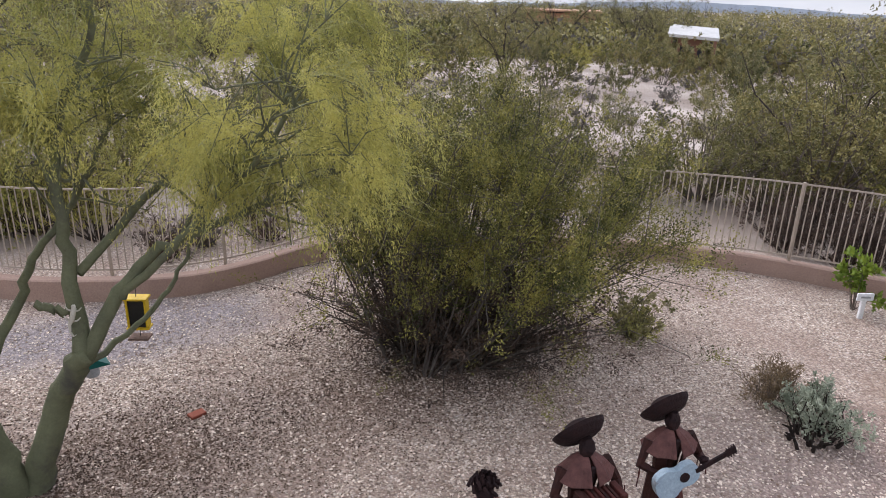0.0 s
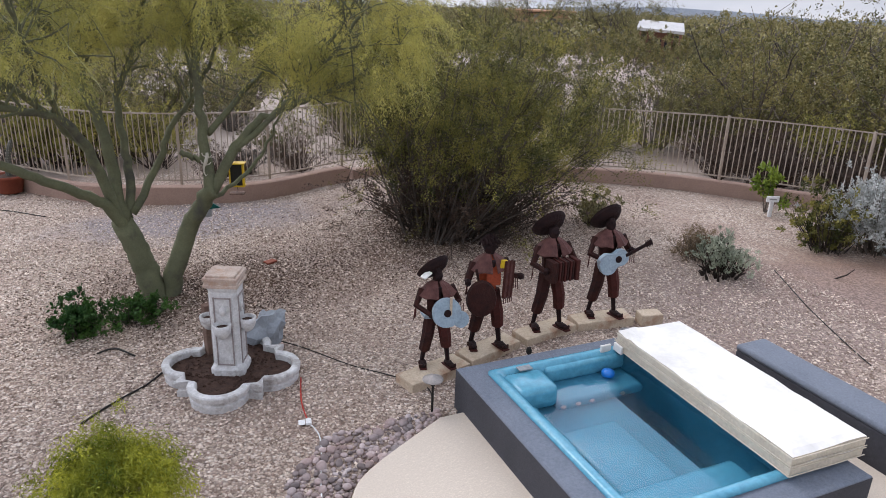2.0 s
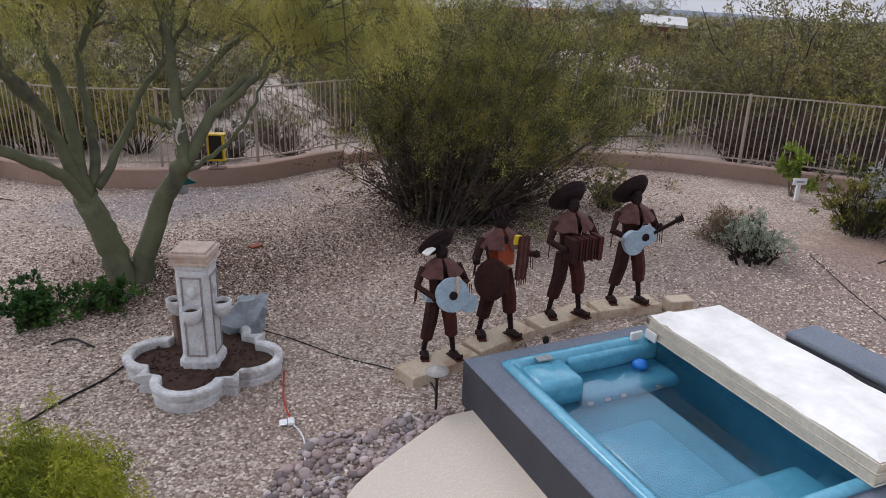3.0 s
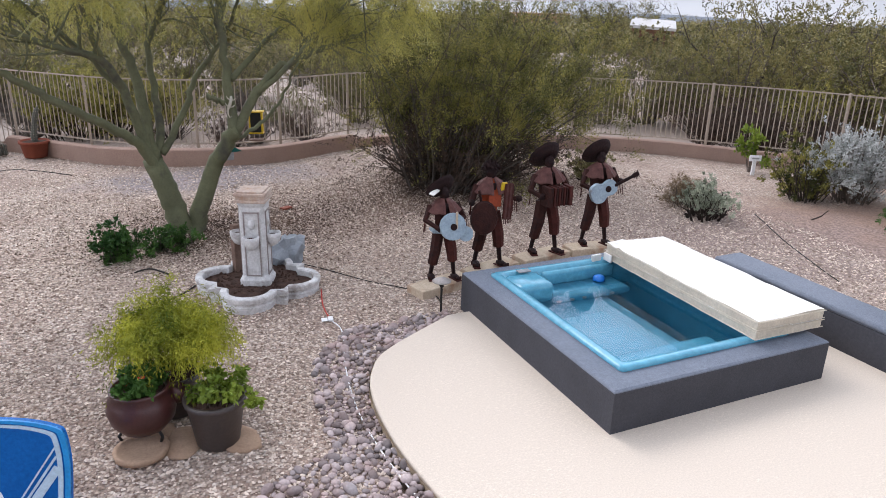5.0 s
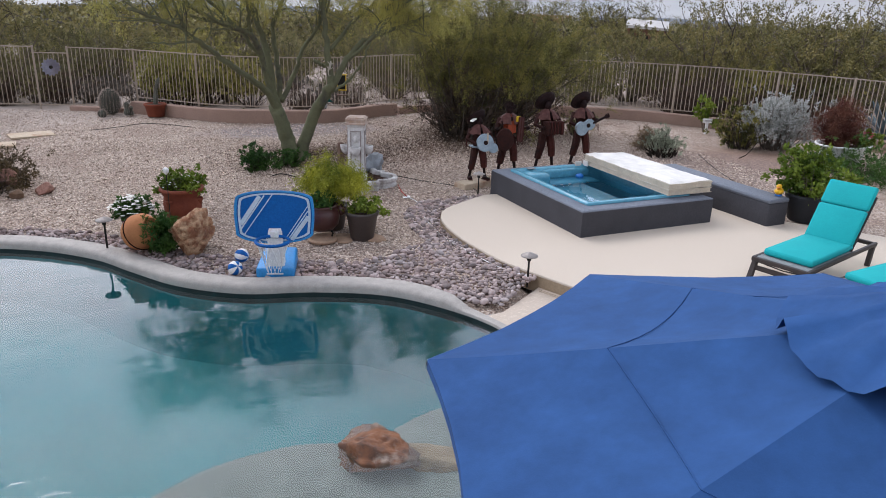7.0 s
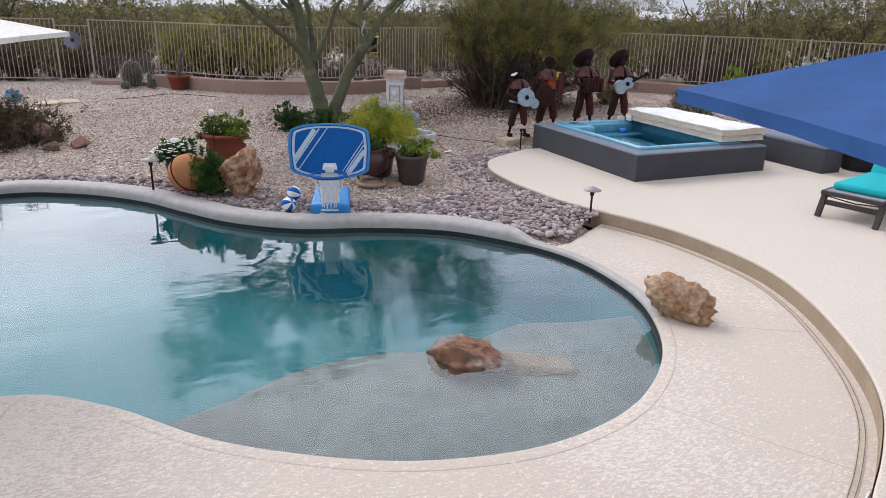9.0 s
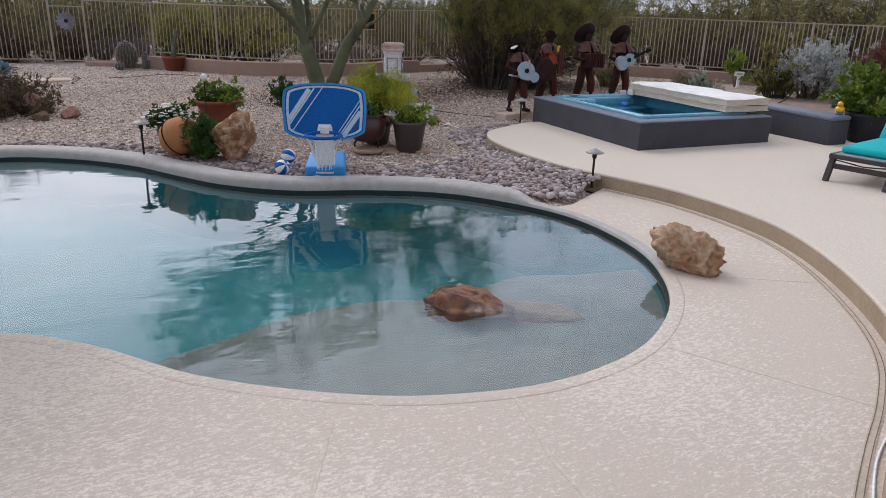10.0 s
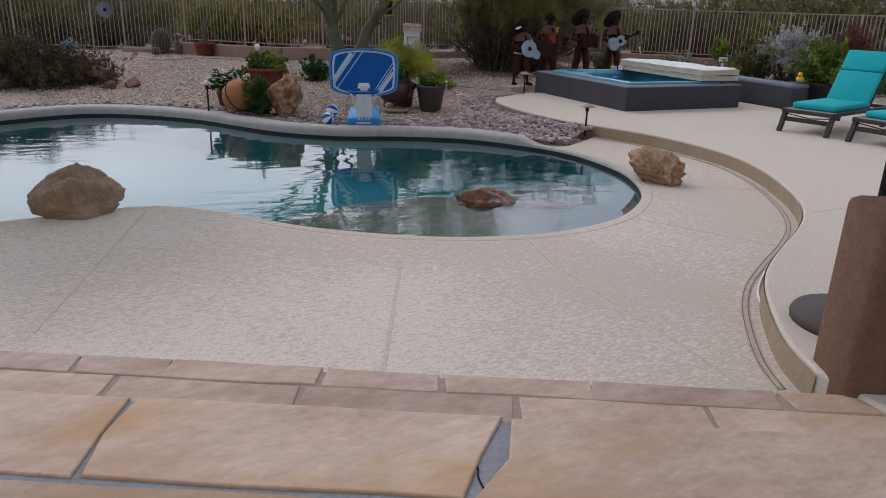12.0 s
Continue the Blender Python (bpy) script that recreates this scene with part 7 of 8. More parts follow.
plant("white_daisy_plant", -5.80, 2.42, 0.13, bush_meshes(202, 0.30, 0.26, 26, 2600, 0.045, 0.013, LEAF_GREEN, BARK_GREY, base=0.5, clump=0.16, low=0.1, thick=0.003), "dense green plant covered in white daisies", flowers=(110, 0.30, 0.33, BLOOM, 0.036, 5))
jar = thing("round_jar", pose(-5.72, 1.70, 0.16, 0, 0, 0) @ Matrix.Scale(1.06, 4), "round orange terracotta jar lying on its side", "jar")
part("body", Shape().lathe([(0.05, -0.21), (0.14, -0.19), (0.205, -0.10), (0.225, 0.0), (0.205, 0.11), (0.15, 0.18), (0.115, 0.20), (0.12, 0.235), (0.10, 0.235), (0.09, 0.19)], 28, at=pose(0, 0, 0, 62, 0, 38)), TERRA_ORANGE, jar, "", True)
part("wire", Shape().tube([(0.228 * math.cos(a), 0.228 * math.sin(a), 0.0) for a in np.linspace(0, 6.283, 29)], 0.007, 5, at=pose(0, 0, 0, 62, 0, 38), cap=False), RUST_DARK, jar)
plant("spilling_fern", -5.46, 1.52, -0.08, bush_meshes(203, 0.27, 0.44, 34, 6000, 0.055, 0.008, LEAF_GREEN, BARK_DARK, base=0.6, clump=0.22, low=0.05, thick=0.003), "dark green feathery plant spilling from the jar")
gp = pot("glazed_pot", -3.38, 1.42, -0.03, [(0.10, 0.075), (0.17, 0.09), (0.235, 0.17), (0.258, 0.27), (0.24, 0.35), (0.205, 0.395), (0.222, 0.42), (0.222, 0.44), (0.195, 0.44), (0.18, 0.39)], MAROON, "squat dark maroon glazed pot on an iron stand")
for k in range(3):
    b = 2.094 * k - 0.9
    part("stand_leg", Shape().tube([(0.15 * math.cos(b), 0.15 * math.sin(b), 0.10), (0.19 * math.cos(b), 0.19 * math.sin(b), 0.05), (0.17 * math.cos(b), 0.17 * math.sin(b), 0.0)], 0.012, 6), BLACK, gp, "black iron leg")
part("spout", Shape().lathe([(0.05, 0.0), (0.075, 0.05), (0.085, 0.12), (0.07, 0.125), (0.06, 0.08)], 14, at=pose(0.24, -0.02, 0.27, 0, 28, 0)), MAROON, gp, "", True)
plant("geranium_plant", -3.40, 1.38, 0.36, bush_meshes(226, 0.17, 0.20, 22, 1500, 0.045, 0.016, LEAF_GREEN, BARK_GREY, base=0.5, clump=0.2, low=0.1, thick=0.003), "small green geranium with red flowers in the maroon pot", flowers=(5, 0.12, 0.22, RED_BLOOM, 0.03, 3))
pot("fern_pot", -3.12, 1.76, -0.07, [(0.14, 0.0), (0.16, 0.02), (0.20, 0.30), (0.22, 0.33), (0.22, 0.37), (0.19, 0.37), (0.18, 0.33)], BROWN_POT, "dark pot hidden under an asparagus fern")
plant("asparagus_fern", -3.12, 1.76, 0.32, bush_meshes(204, 0.43, 0.62, 60, 40000, 0.032, 0.0040, LEAF_FERN, LEAF_FERN, base=0.2, spread=0.5, clump=0.09, low=0.55, droop=0.85, thick=0.003, spray=0.5), "feathery yellow-green asparagus fern overflowing its pot")
pot("planter_pot", -2.86, 1.20, -0.08, [(0.155, 0.0), (0.165, 0.02), (0.215, 0.34), (0.235, 0.37), (0.24, 0.41), (0.21, 0.41), (0.20, 0.37)], BROWN_POT, "dark brown glazed planter pot")
plant("trailing_plant", -2.86, 1.20, 0.30, bush_meshes(205, 0.28, 0.16, 26, 1500, 0.055, 0.017, LEAF_BRIGHT, BARK_GREY, base=0.6, clump=0.15, low=0.1, droop=0.4, thick=0.003), "bright green trailing plant in the brown planter")
PLATE = surface("sandstone_plate", (0.42, 0.29, 0.20), (0.33, 0.22, 0.15), 6, 0.85, 0.4, 50)
solid("stone_saucer", Shape().lathe([(0.15, 0.0), (0.20, 0.01), (0.205, 0.05), (0.17, 0.05), (0.15, 0.03)], 16), PLATE, "round sandstone saucer on gravel before the pots", "saucer", pose(-3.42, 1.24, -0.07), True)
for px, py in ((-3.12, 1.28), (-2.72, 1.16), (-3.34, 1.42)):
    solid("stepping_stone", Shape().blob((0.22, 0.17, 0.03), 0.25, px, 2), PLATE, "flat sandstone piece under the pots", "stone", pose(px, py, -0.075, 0, 0, px * 90), True, "flat stones under the pots")
pot("cactus_pot", -4.92, 12.72, -0.05, [(0.20, 0.0), (0.21, 0.02), (0.26, 0.28), (0.29, 0.29), (0.29, 0.34), (0.26, 0.34), (0.25, 0.30)], TERRA, "terracotta pot with a tall cactus by the wall")

CACTUS = surface("blue_green_cactus", (0.115, 0.12, 0.098), (0.085, 0.085, 0.072), 6, 0.7, 0.2, 50)
SPINES = leafy("cactus_spine", (0.30, 0.24, 0.20), (0.48, 0.42, 0.38))


def cactus(name, x, y, z, radius, height, ribs, label, bend=0.0):
    root = thing(name, pose(x, y, z), label, "cactus")
    n, rows = ribs * 4, 14
    v, f = [], []
    spots, ways = [], []
    for i in range(rows + 1):
        t = i / rows
        r = radius * (math.sin(math.pi * min(1, 0.12 + 0.88 * t)) ** 0.45 if height < 4 * radius else (1 - t ** 6) ** 0.5 * (0.85 + 0.15 * math.sin(9 * t))) + 0.001
        for j in range(n):
            a = 2 * math.pi * j / n
            rr = r * (1 + 0.13 * math.cos(ribs * a))
            p = (rr * math.cos(a) + bend * t * t, rr * math.sin(a), height * t)
            v.append(p)
            if j % 4 == 0 and i > 0:
                for _ in range(7):
                    spots.append(p)
                    ways.append((math.cos(a), math.sin(a), 0.2))
    for i in range(rows):
        for j in range(n):
            f.append((i * n + j, i * n + (j + 1) % n, (i + 1) * n + (j + 1) % n, (i + 1) * n + j))
    part("body", Shape().add(v, f), CACTUS, root, "", True)
    w = np.array(ways) + np.random.default_rng(4).normal(size=(len(ways), 3)) * 0.5
    lv, lf = leaves(np.array(spots), w, 0.22 * radius, 0.006, 8)
    tagged(part("spines", leaf_mesh("spines", lv, lf, SPINES), None, root), kind="stuff")


cactus("barrel_cactus", -6.02, 13.55, -0.05, 0.23, 0.66, 20, "plump grey-green barrel cactus on gravel")
cactus("small_cactus", -5.62, 13.05, -0.05, 0.07, 0.36, 8, "small upright green cactus by the wall")
cactus("small_cactus", -5.52, 13.10, -0.05, 0.06, 0.24, 8, "small upright green cactus by the wall")
cactus("small_cactus", -6.22, 12.85, -0.05, 0.10, 0.20, 9, "small pale clump cactus on gravel")
cactus("tall_cactus", -4.90, 12.72, 0.26, 0.055, 0.72, 8, "slim tall cactus in a terracotta pot", 0.14)

LAMP_TOP = surface("weathered_copper", (0.36, 0.33, 0.31), (0.27, 0.25, 0.24), 7, 0.5, 0.2, 60, metal=0.4)


def path_light(x, y, z, h):
    root = thing("path_light", pose(x, y, z), "slim dark path light with a flat mushroom cap", "path light", "garden path lights")
    part("stake", Shape().tube([(0, 0, 0), (0, 0, h - 0.03)], 0.013, 8), BLACK, root)
    part("shade", Shape().lathe([(0.105, h - 0.035), (0.105, h - 0.028), (0.06, h - 0.005), (0.015, h + 0.012), (0.004, h + 0.02)], 20), LAMP_TOP, root, "flat weathered shade", True)
    part("socket", Shape().lathe([(0.02, h - 0.10), (0.026, h - 0.09), (0.026, h - 0.03)], 10), BLACK, root)


path_light(-1.47, -1.03, -0.15, 0.44)
path_light(-6.14, 1.88, -0.08, 0.42)
path_light(-0.26, 2.72, -0.08, 0.44)
solid("spot_light", Shape().tube([(0, 0, 0), (0, 0, 0.16)], 0.014, 8).lathe([(0.03, 0.12), (0.035, 0.16), (0.02, 0.19)], 10), BLACK, "small black garden spotlight on a stake", "spotlight", pose(1.18, 3.28, -0.06))
solid("spot_light", Shape().tube([(0, 0, 0), (0, 0, 0.13)], 0.012, 8).lathe([(0.022, 0.10), (0.026, 0.13), (0.015, 0.15)], 10), BLACK, "small black garden spotlight on a stake", "spotlight", pose(-1.22, -1.10, -0.16))
PIPE = surface("grey_pipe", (0.36, 0.36, 0.36), (0.28, 0.28, 0.28), 6, 0.5, 0.1, 50)
solid("drain_pipe", Shape().tube([(0, 0, 0), (0.18, -0.06, 0)], 0.05, 14), PIPE, "short grey plastic pipe lying on gravel", "pipe", pose(2.62, 3.45, 0.0), True)

# ---- bird feeders, signs, ornaments ----
FEED_GREEN = surface("green_plastic", (0.01, 0.10, 0.085), (0.01, 0.08, 0.07), 4, 0.5, 0.05, 50)
fd = thing("bird_feeder", pose(-1.40, 7.10, 1.24, 0, 0, -20), "yellow and black bird feeder hanging in the tree", "bird feeder")
part("frame", Shape().box(-0.09, 0, 0.17, (0.02, 0.10, 0.34), 0.004).box(0.09, 0, 0.17, (0.02, 0.10, 0.34), 0.004).box(0, 0, 0.015, (0.22, 0.13, 0.02), 0.004).box(0, 0, 0.335, (0.24, 0.14, 0.02), 0.004), YELLOW, fd)
part("seed_panel", Shape().box(0, 0, 0.17, (0.16, 0.07, 0.30), 0.004), BLACK, fd)
part("tray", Shape().box(0, -0.02, -0.09, (0.20, 0.14, 0.02), 0.004), WOODPOST, fd)
part("hanger", Shape().tube([(0, 0, 0.34), (0.02, 0, 0.62)], 0.004, 5).tube([(0, 0, 0.02), (0, -0.01, -0.09)], 0.004, 5), BLACK, fd)
fd = thing("bird_feeder", pose(-1.86, 6.86, 0.92, 0, 0, 15), "green covered bird feeder against the tree trunk", "bird feeder")
part("roof", Shape().prism([(-0.15, 0.0), (0.15, 0.0), (0.0, 0.10)], -0.12, 0.12, at=pose(0, 0, 0.13, 90, 0, 0)), FEED_GREEN, fd)
part("tube", Shape().lathe([(0.06, 0.0), (0.065, 0.02), (0.065, 0.12), (0.05, 0.13)], 14), PIPE, fd, "", True)
part("hanger", Shape().tube([(0, 0, 0.20), (-0.03, 0.04, 0.50)], 0.004, 5), BLACK, fd)
GECKO = surface("cast_cream_metal", (0.50, 0.47, 0.40), (0.40, 0.36, 0.30), 20, 0.6, 0.2, 60)
gecko = Shape().tube([(0, 0, 0.10), (0.006, 0, 0.07), (0, 0, 0.0), (-0.012, 0, -0.05), (-0.004, 0, -0.10), (0.02, 0, -0.135), (0.035, 0, -0.12)], [0.012, 0.017, 0.019, 0.012, 0.007, 0.005, 0.003], 7)
for side, gz in ((-1, 0.055), (1, 0.05), (-1, -0.02), (1, -0.025)):
    gecko.tube([(0, 0, gz), (0.035 * side, 0, gz + 0.012), (0.05 * side, 0, gz + 0.035)], [0.007, 0.006, 0.004], 5)
solid("gecko_ornament", gecko, GECKO, "cream metal gecko ornament fixed to the tree limb", "garden ornament", pose(-1.88, 6.285, 1.80, 0, 12, 0) @ Matrix.Scale(1.25, 4), True)
orb = thing("solar_stake", pose(-5.31, 2.30, -0.08), "white flower-shaped solar light on a thin stake", "garden light")
part("stake", Shape().tube([(0, 0, 0), (0, 0, 0.86)], 0.006, 6), BLACK, orb)
part("flower", Shape().lathe([(0.008, 0.84), (0.035, 0.87), (0.042, 0.91), (0.026, 0.935), (0.006, 0.94)], 12), WHITE, orb, "white plastic bloom", True)
solid("red_tile", Shape().box(0, 0, 0.02, (0.18, 0.12, 0.05), 0.01), TERRA, "small red clay piece lying on the gravel", "tile", pose(-0.95, 7.40, -0.09, 0, 0, 25))
sg = thing("plant_sign", pose(8.70, 6.72, -0.08, 0, 0, -20), "white plastic stake with a small white plate", "sign")
part("stake", Shape().box(0, 0, 0.16, (0.07, 0.05, 0.34), 0.006), WHITE, sg)
part("plate", Shape().box(0, -0.02, 0.36, (0.26, 0.03, 0.12), 0.008), WHITE, sg)
part("lettering", Shape().box(0, -0.038, 0.36, (0.15, 0.004, 0.03)), PIPE, sg)

METAL_BLUE = surface("galvanised_petals", (0.28, 0.28, 0.34), (0.20, 0.20, 0.26), 6, 0.4, 0.1, 50, metal=0.6)


def spinner(name, m, radius, petals, material, label, stake):
    root = thing(name, m, label, "garden ornament")
    for ring_r, off in ((radius, 0), (radius * 0.7, 0.5)):
        for k in range(petals):
            a = 2 * math.pi * (k + off) / petals
            d, sd = Vector((math.cos(a), 0, math.sin(a))), Vector((-math.sin(a), 0, math.cos(a)))
            c = Vector((0, -0.01 - 0.02 * (off > 0), stake))
            w = ring_r * 0.24
            pts = [c + d * ring_r * 0.15, c + d * ring_r * 0.7 + sd * w + Vector((0, -0.02, 0)), c + d * ring_r, c + d * ring_r * 0.7 - sd * w]
            part("petal", Shape().add(pts + [p + Vector((0, 0.004, 0)) for p in pts], [(0, 1, 2, 3), (7, 6, 5, 4), (0, 4, 5, 1), (1, 5, 6, 2), (2, 6, 7, 3), (3, 7, 4, 0)]), material, root)
    part("hub", Shape().blob((radius * 0.2, 0.03, radius * 0.2), 0.05, 1, 2, at=pose(0, -0.035, stake)), BLACK, root, "", True)
    if stake > 0:
        part("stake", Shape().tube([(0, 0, 0), (0, 0, stake)], 0.008, 6), BLACK, root)


spinner("metal_flower", pose(-7.40, 14.72, 1.07, 0, 0, 10), 0.25, 14, METAL_BLUE, "grey metal flower hung on the gate", 0.0)
SPIN_BLUE = surface("blue_foil", (0.05, 0.22, 0.36), (0.30, 0.40, 0.48), 14, 0.3, 0.0, metal=0.5)
spinner("pinwheel", pose(-8.16, 7.4, -0.06, 0, 0, 10), 0.15, 8, SPIN_BLUE, "blue foil pinwheel on a thin stake", 0.55)
solid("paver", Shape().box(0, 0, 0, (0.9, 0.6, 0.05), 0.012), TAN_STONE, "pale stepping paver in the gravel", "paver", pose(-7.7, 10.6, -0.06, 0, 0, 15), group="pavers near the gate")
solid("paver", Shape().box(0, 0, 0, (0.8, 0.5, 0.05), 0.012), TAN_STONE, "pale stepping paver in the gravel", "paver", pose(-8.3, 9.5, -0.06, 0, 0, 5), group="pavers near the gate")

DUCK = surface("yellow_rubber", (0.75, 0.42, 0.01), (0.70, 0.38, 0.01), 3, 0.35, 0.0)
BILL = surface("orange_rubber", (0.65, 0.14, 0.01), (0.6, 0.12, 0.01), 3, 0.35, 0.0)
dk = thing("rubber_duck", pose(3.43, -0.31, 0.4235, 0, 0, -150) @ Matrix.Scale(0.82, 4), "yellow rubber duck on a blue base on the seat wall", "rubber duck")
part("base", Shape().lathe([(0.060, 0.0), (0.068, 0.012), (0.060, 0.035)], 18), BLUE_PLASTIC, dk, "", True)
part("body", Shape().blob((0.115, 0.082, 0.068), 0.05, 1, 3, at=pose(-0.01, 0, 0.088)).tube([(-0.08, 0, 0.10), (-0.125, 0, 0.125), (-0.15, 0, 0.165)], [0.045, 0.03, 0.006], 8), DUCK, dk, "", True)
part("head", Shape().blob((0.055, 0.05, 0.052), 0.03, 2, 3, at=pose(0.055, 0, 0.185)), DUCK, dk, "", True)
part("bill", Shape().blob((0.03, 0.025, 0.012), 0.03, 2, 2, at=pose(0.112, 0, 0.178)), BILL, dk, "", True)

# ---- beds and shrubs in the yard ----
BARK_BLACK = surface("charred_bark", (0.022, 0.016, 0.014), (0.035, 0.026, 0.022), 9, 0.9, 0.4, 50)
LEAF_BED = leafy("bed_leaf", (0.034, 0.028, 0.014), (0.125, 0.088, 0.044))
LOW_GREEN = bush_meshes(211, 0.40, 0.42, 40, 3600, 0.050, 0.014, LEAF_GREEN, BARK_DARK, base=0.5, clump=0.14, low=0.1, thick=0.005)
bush("green_shrub", -3.52, 5.80, "low dark green shrub on gravel by the tree", "shrub", LOW_GREEN)
bush("green_shrub", -2.86, 5.90, "low dark green shrub on gravel by the tree", "shrub", bush_meshes(212, 0.42, 0.26, 40, 2800, 0.045, 0.013, LEAF_GREEN, BARK_DARK, base=0.5, clump=0.14, low=0.1, thick=0.005))
bush("green_shrub", 4.95, 7.35, "small green shrub at the edge of the creosote", "shrub", bush_meshes(213, 0.50, 0.60, 34, 2800, 0.055, 0.012, LEAF_DESERT, BARK_DARK, base=0.4, clump=0.14, low=0.1, thick=0.006))
bush("grey_shrub", 5.46, 4.68, "pale grey-green shrub with dark bare twigs below", "shrub", bush_meshes(214, 0.46, 0.56, 46, 5200, 0.042, 0.010, LEAF_SAGE, BARK_DARK, base=0.6, clump=0.12, low=0.5, thick=0.010))
stump = thing("old_stump", pose(5.40, 4.56, -0.06), "dark cut stubs of old stems round a grey shrub", "stump")
rs = random.Random(12)
for _ in range(26):
    a, d, ln = rs.uniform(0, 6.283), rs.uniform(0.12, 0.40), rs.uniform(0.10, 0.26)
    p = Vector((d * math.cos(a), d * 0.7 * math.sin(a), -0.02))
    part("stub", Shape().tube([p, p + Vector((0.5 * math.cos(a), 0.5 * math.sin(a), 0.9)) * ln * 0.6, p + Vector((0.75 * math.cos(a + 0.4), 0.75 * math.sin(a + 0.4), 0.8)) * ln], [0.022, 0.016, 0.007], 5), BARK_BLACK, stump)
bush("dry_tuft", 5.55, 5.35, "dry brown tuft of dead brush", "dead shrub", bush_meshes(215, 0.50, 0.46, 60, 3600, 0.07, 0.004, LEAF_DRY, BARK_GREY, base=0.5, clump=0.14, low=0.2, thick=0.005))
bush("sapling", 8.88, 6.98, "young bright green sapling behind a white sign", "sapling", bush_meshes(216, 0.42, 1.0, 9, 520, 0.11, 0.030, LEAF_BRIGHT, BARK_GREY, base=0.1, clump=0.22, low=0.45, thick=0.008))
bush("green_shrub", 8.12, 4.95, "dense green shrub beside a silver shrub", "shrub", bush_meshes(217, 0.72, 1.02, 50, 5200, 0.065, 0.015, LEAF_CREOSOTE, BARK_DARK, base=0.4, clump=0.12, low=0.1, thick=0.010))
bush("silver_shrub", 8.86, 4.55, "rounded silver-grey leafy shrub", "shrub", bush_meshes(218, 0.95, 1.22, 90, 20000, 0.045, 0.014, LEAF_GREY, BARK_GREY, base=0.35, clump=0.085, low=0.35, thick=0.010))
bush("ground_cover", 7.9, 2.5, "low dark green spreading ground cover", "ground cover", bush_meshes(219, 0.75, 0.22, 60, 4200, 0.045, 0.011, LEAF_GREEN, BARK_DARK, base=0.8, clump=0.12, low=0.1, thick=0.005))
bush("ground_cover", 8.2, 1.4, "low dark green spreading ground cover", "ground cover", bush_meshes(220, 1.3, 0.26, 90, 9000, 0.05, 0.012, LEAF_GREEN, BARK_DARK, base=0.8, clump=0.12, low=0.1, thick=0.005))
pot("large_pot", 3.98, -0.40, 0.0, [(0.22, 0.0), (0.24, 0.02), (0.31, 0.34), (0.33, 0.40), (0.33, 0.44), (0.29, 0.44), (0.27, 0.38)], DARK_POT, "large charcoal pot at the end of the seat wall")
plant("citrus_bush", 4.05, -0.30, 0.34, bush_meshes(221, 0.66, 0.64, 40, 5600, 0.066, 0.020, LEAF_BRIGHT, BARK_GREY, base=0.2, clump=0.13, low=0.2, thick=0.008), "leafy bright green citrus bush in a charcoal pot")
bs = thing("wash_basin_planter", pose(8.88, 2.75, -0.06), "white enamel basin used as a planter", "planter")
part("basin", Shape().lathe([(0.36, 0.0), (0.44, 0.04), (0.54, 0.30), (0.58, 0.40), (0.66, 0.43), (0.66, 0.46), (0.57, 0.45), (0.50, 0.34)], 32, squash=0.8), WHITE, bs, "", True)
part("soil", Shape().lathe([(0.53, 0.38), (0.2, 0.40)], 20, squash=0.8), SOIL, bs)
plant("fountain_grass", 8.78, 2.85, 0.30, bush_meshes(222, 0.55, 0.95, 110, 9000, 0.16, 0.004, LEAF_RED, LEAF_RED, base=0.4, clump=0.10, low=0.15, droop=0.3, thick=0.003), "purple fountain grass with feathery plumes", "grass")
plant("flowering_plant", 9.28, 2.55, 0.34, bush_meshes(223, 0.34, 0.30, 24, 900, 0.07, 0.024, LEAF_BRIGHT, BARK_GREY, base=0.5, clump=0.16, low=0.1, thick=0.004), "green plant with magenta flowers in the basin", flowers=(14, 0.25, 0.33, PINK, 0.045, 9))
bush("bed_shrub", -7.95, 5.55, "low brownish green spreading shrub in a planting bed", "shrub", bush_meshes(224, 0.95, 0.36, 70, 6500, 0.045, 0.010, LEAF_BED, BARK_DARK, base=0.7, clump=0.10, low=0.1, thick=0.006))
bush("bed_shrub", -8.9, 5.2, "low brownish green spreading shrub in a planting bed", "shrub", bush_meshes(225, 1.0, 0.42, 70, 6500, 0.045, 0.010, LEAF_BED, BARK_DARK, base=0.7, clump=0.10, low=0.1, thick=0.006))
bush("bed_grass", -8.95, 5.75, "dark arching clump of coarse grass in a planting bed", "grass", bush_meshes(227, 1.05, 0.85, 120, 9000, 0.17, 0.006, LEAF_BED, LEAF_BED, base=0.35, spread=0.5, clump=0.09, low=0.15, droop=0.5, thick=0.004))
bush("bed_shrub", -8.15, 6.15, "low brownish green spreading shrub in a planting bed", "shrub", bush_meshes(228, 0.85, 0.45, 70, 8000, 0.045, 0.010, LEAF_BED, BARK_DARK, base=0.7, clump=0.10, low=0.1, thick=0.006))
COBBLE = surface("pale_cobble", (0.42, 0.40, 0.38), (0.33, 0.31, 0.30), 6, 0.75, 0.3, 40, vary=0.25)
rk = random.Random(31)
for _ in range(44):
    cx, cy = rk.uniform(-9.7, -8.1), 0.0
    cy = 5.35 + (-8.1 - cx) * 0.45 + rk.uniform(-0.16, 0.22)
    q = rk.uniform(0.035, 0.085)
    solid("cobble", Shape().blob((q * 1.25, q, q * 0.7), 0.3, rk.uniform(0, 9), 2), COBBLE, "pale grey rounded cobble edging the planting bed", "stone", pose(cx, cy, -0.07 + 0.35 * q, 0, 0, rk.uniform(0, 360)), True, "cobbles at the planting bed")
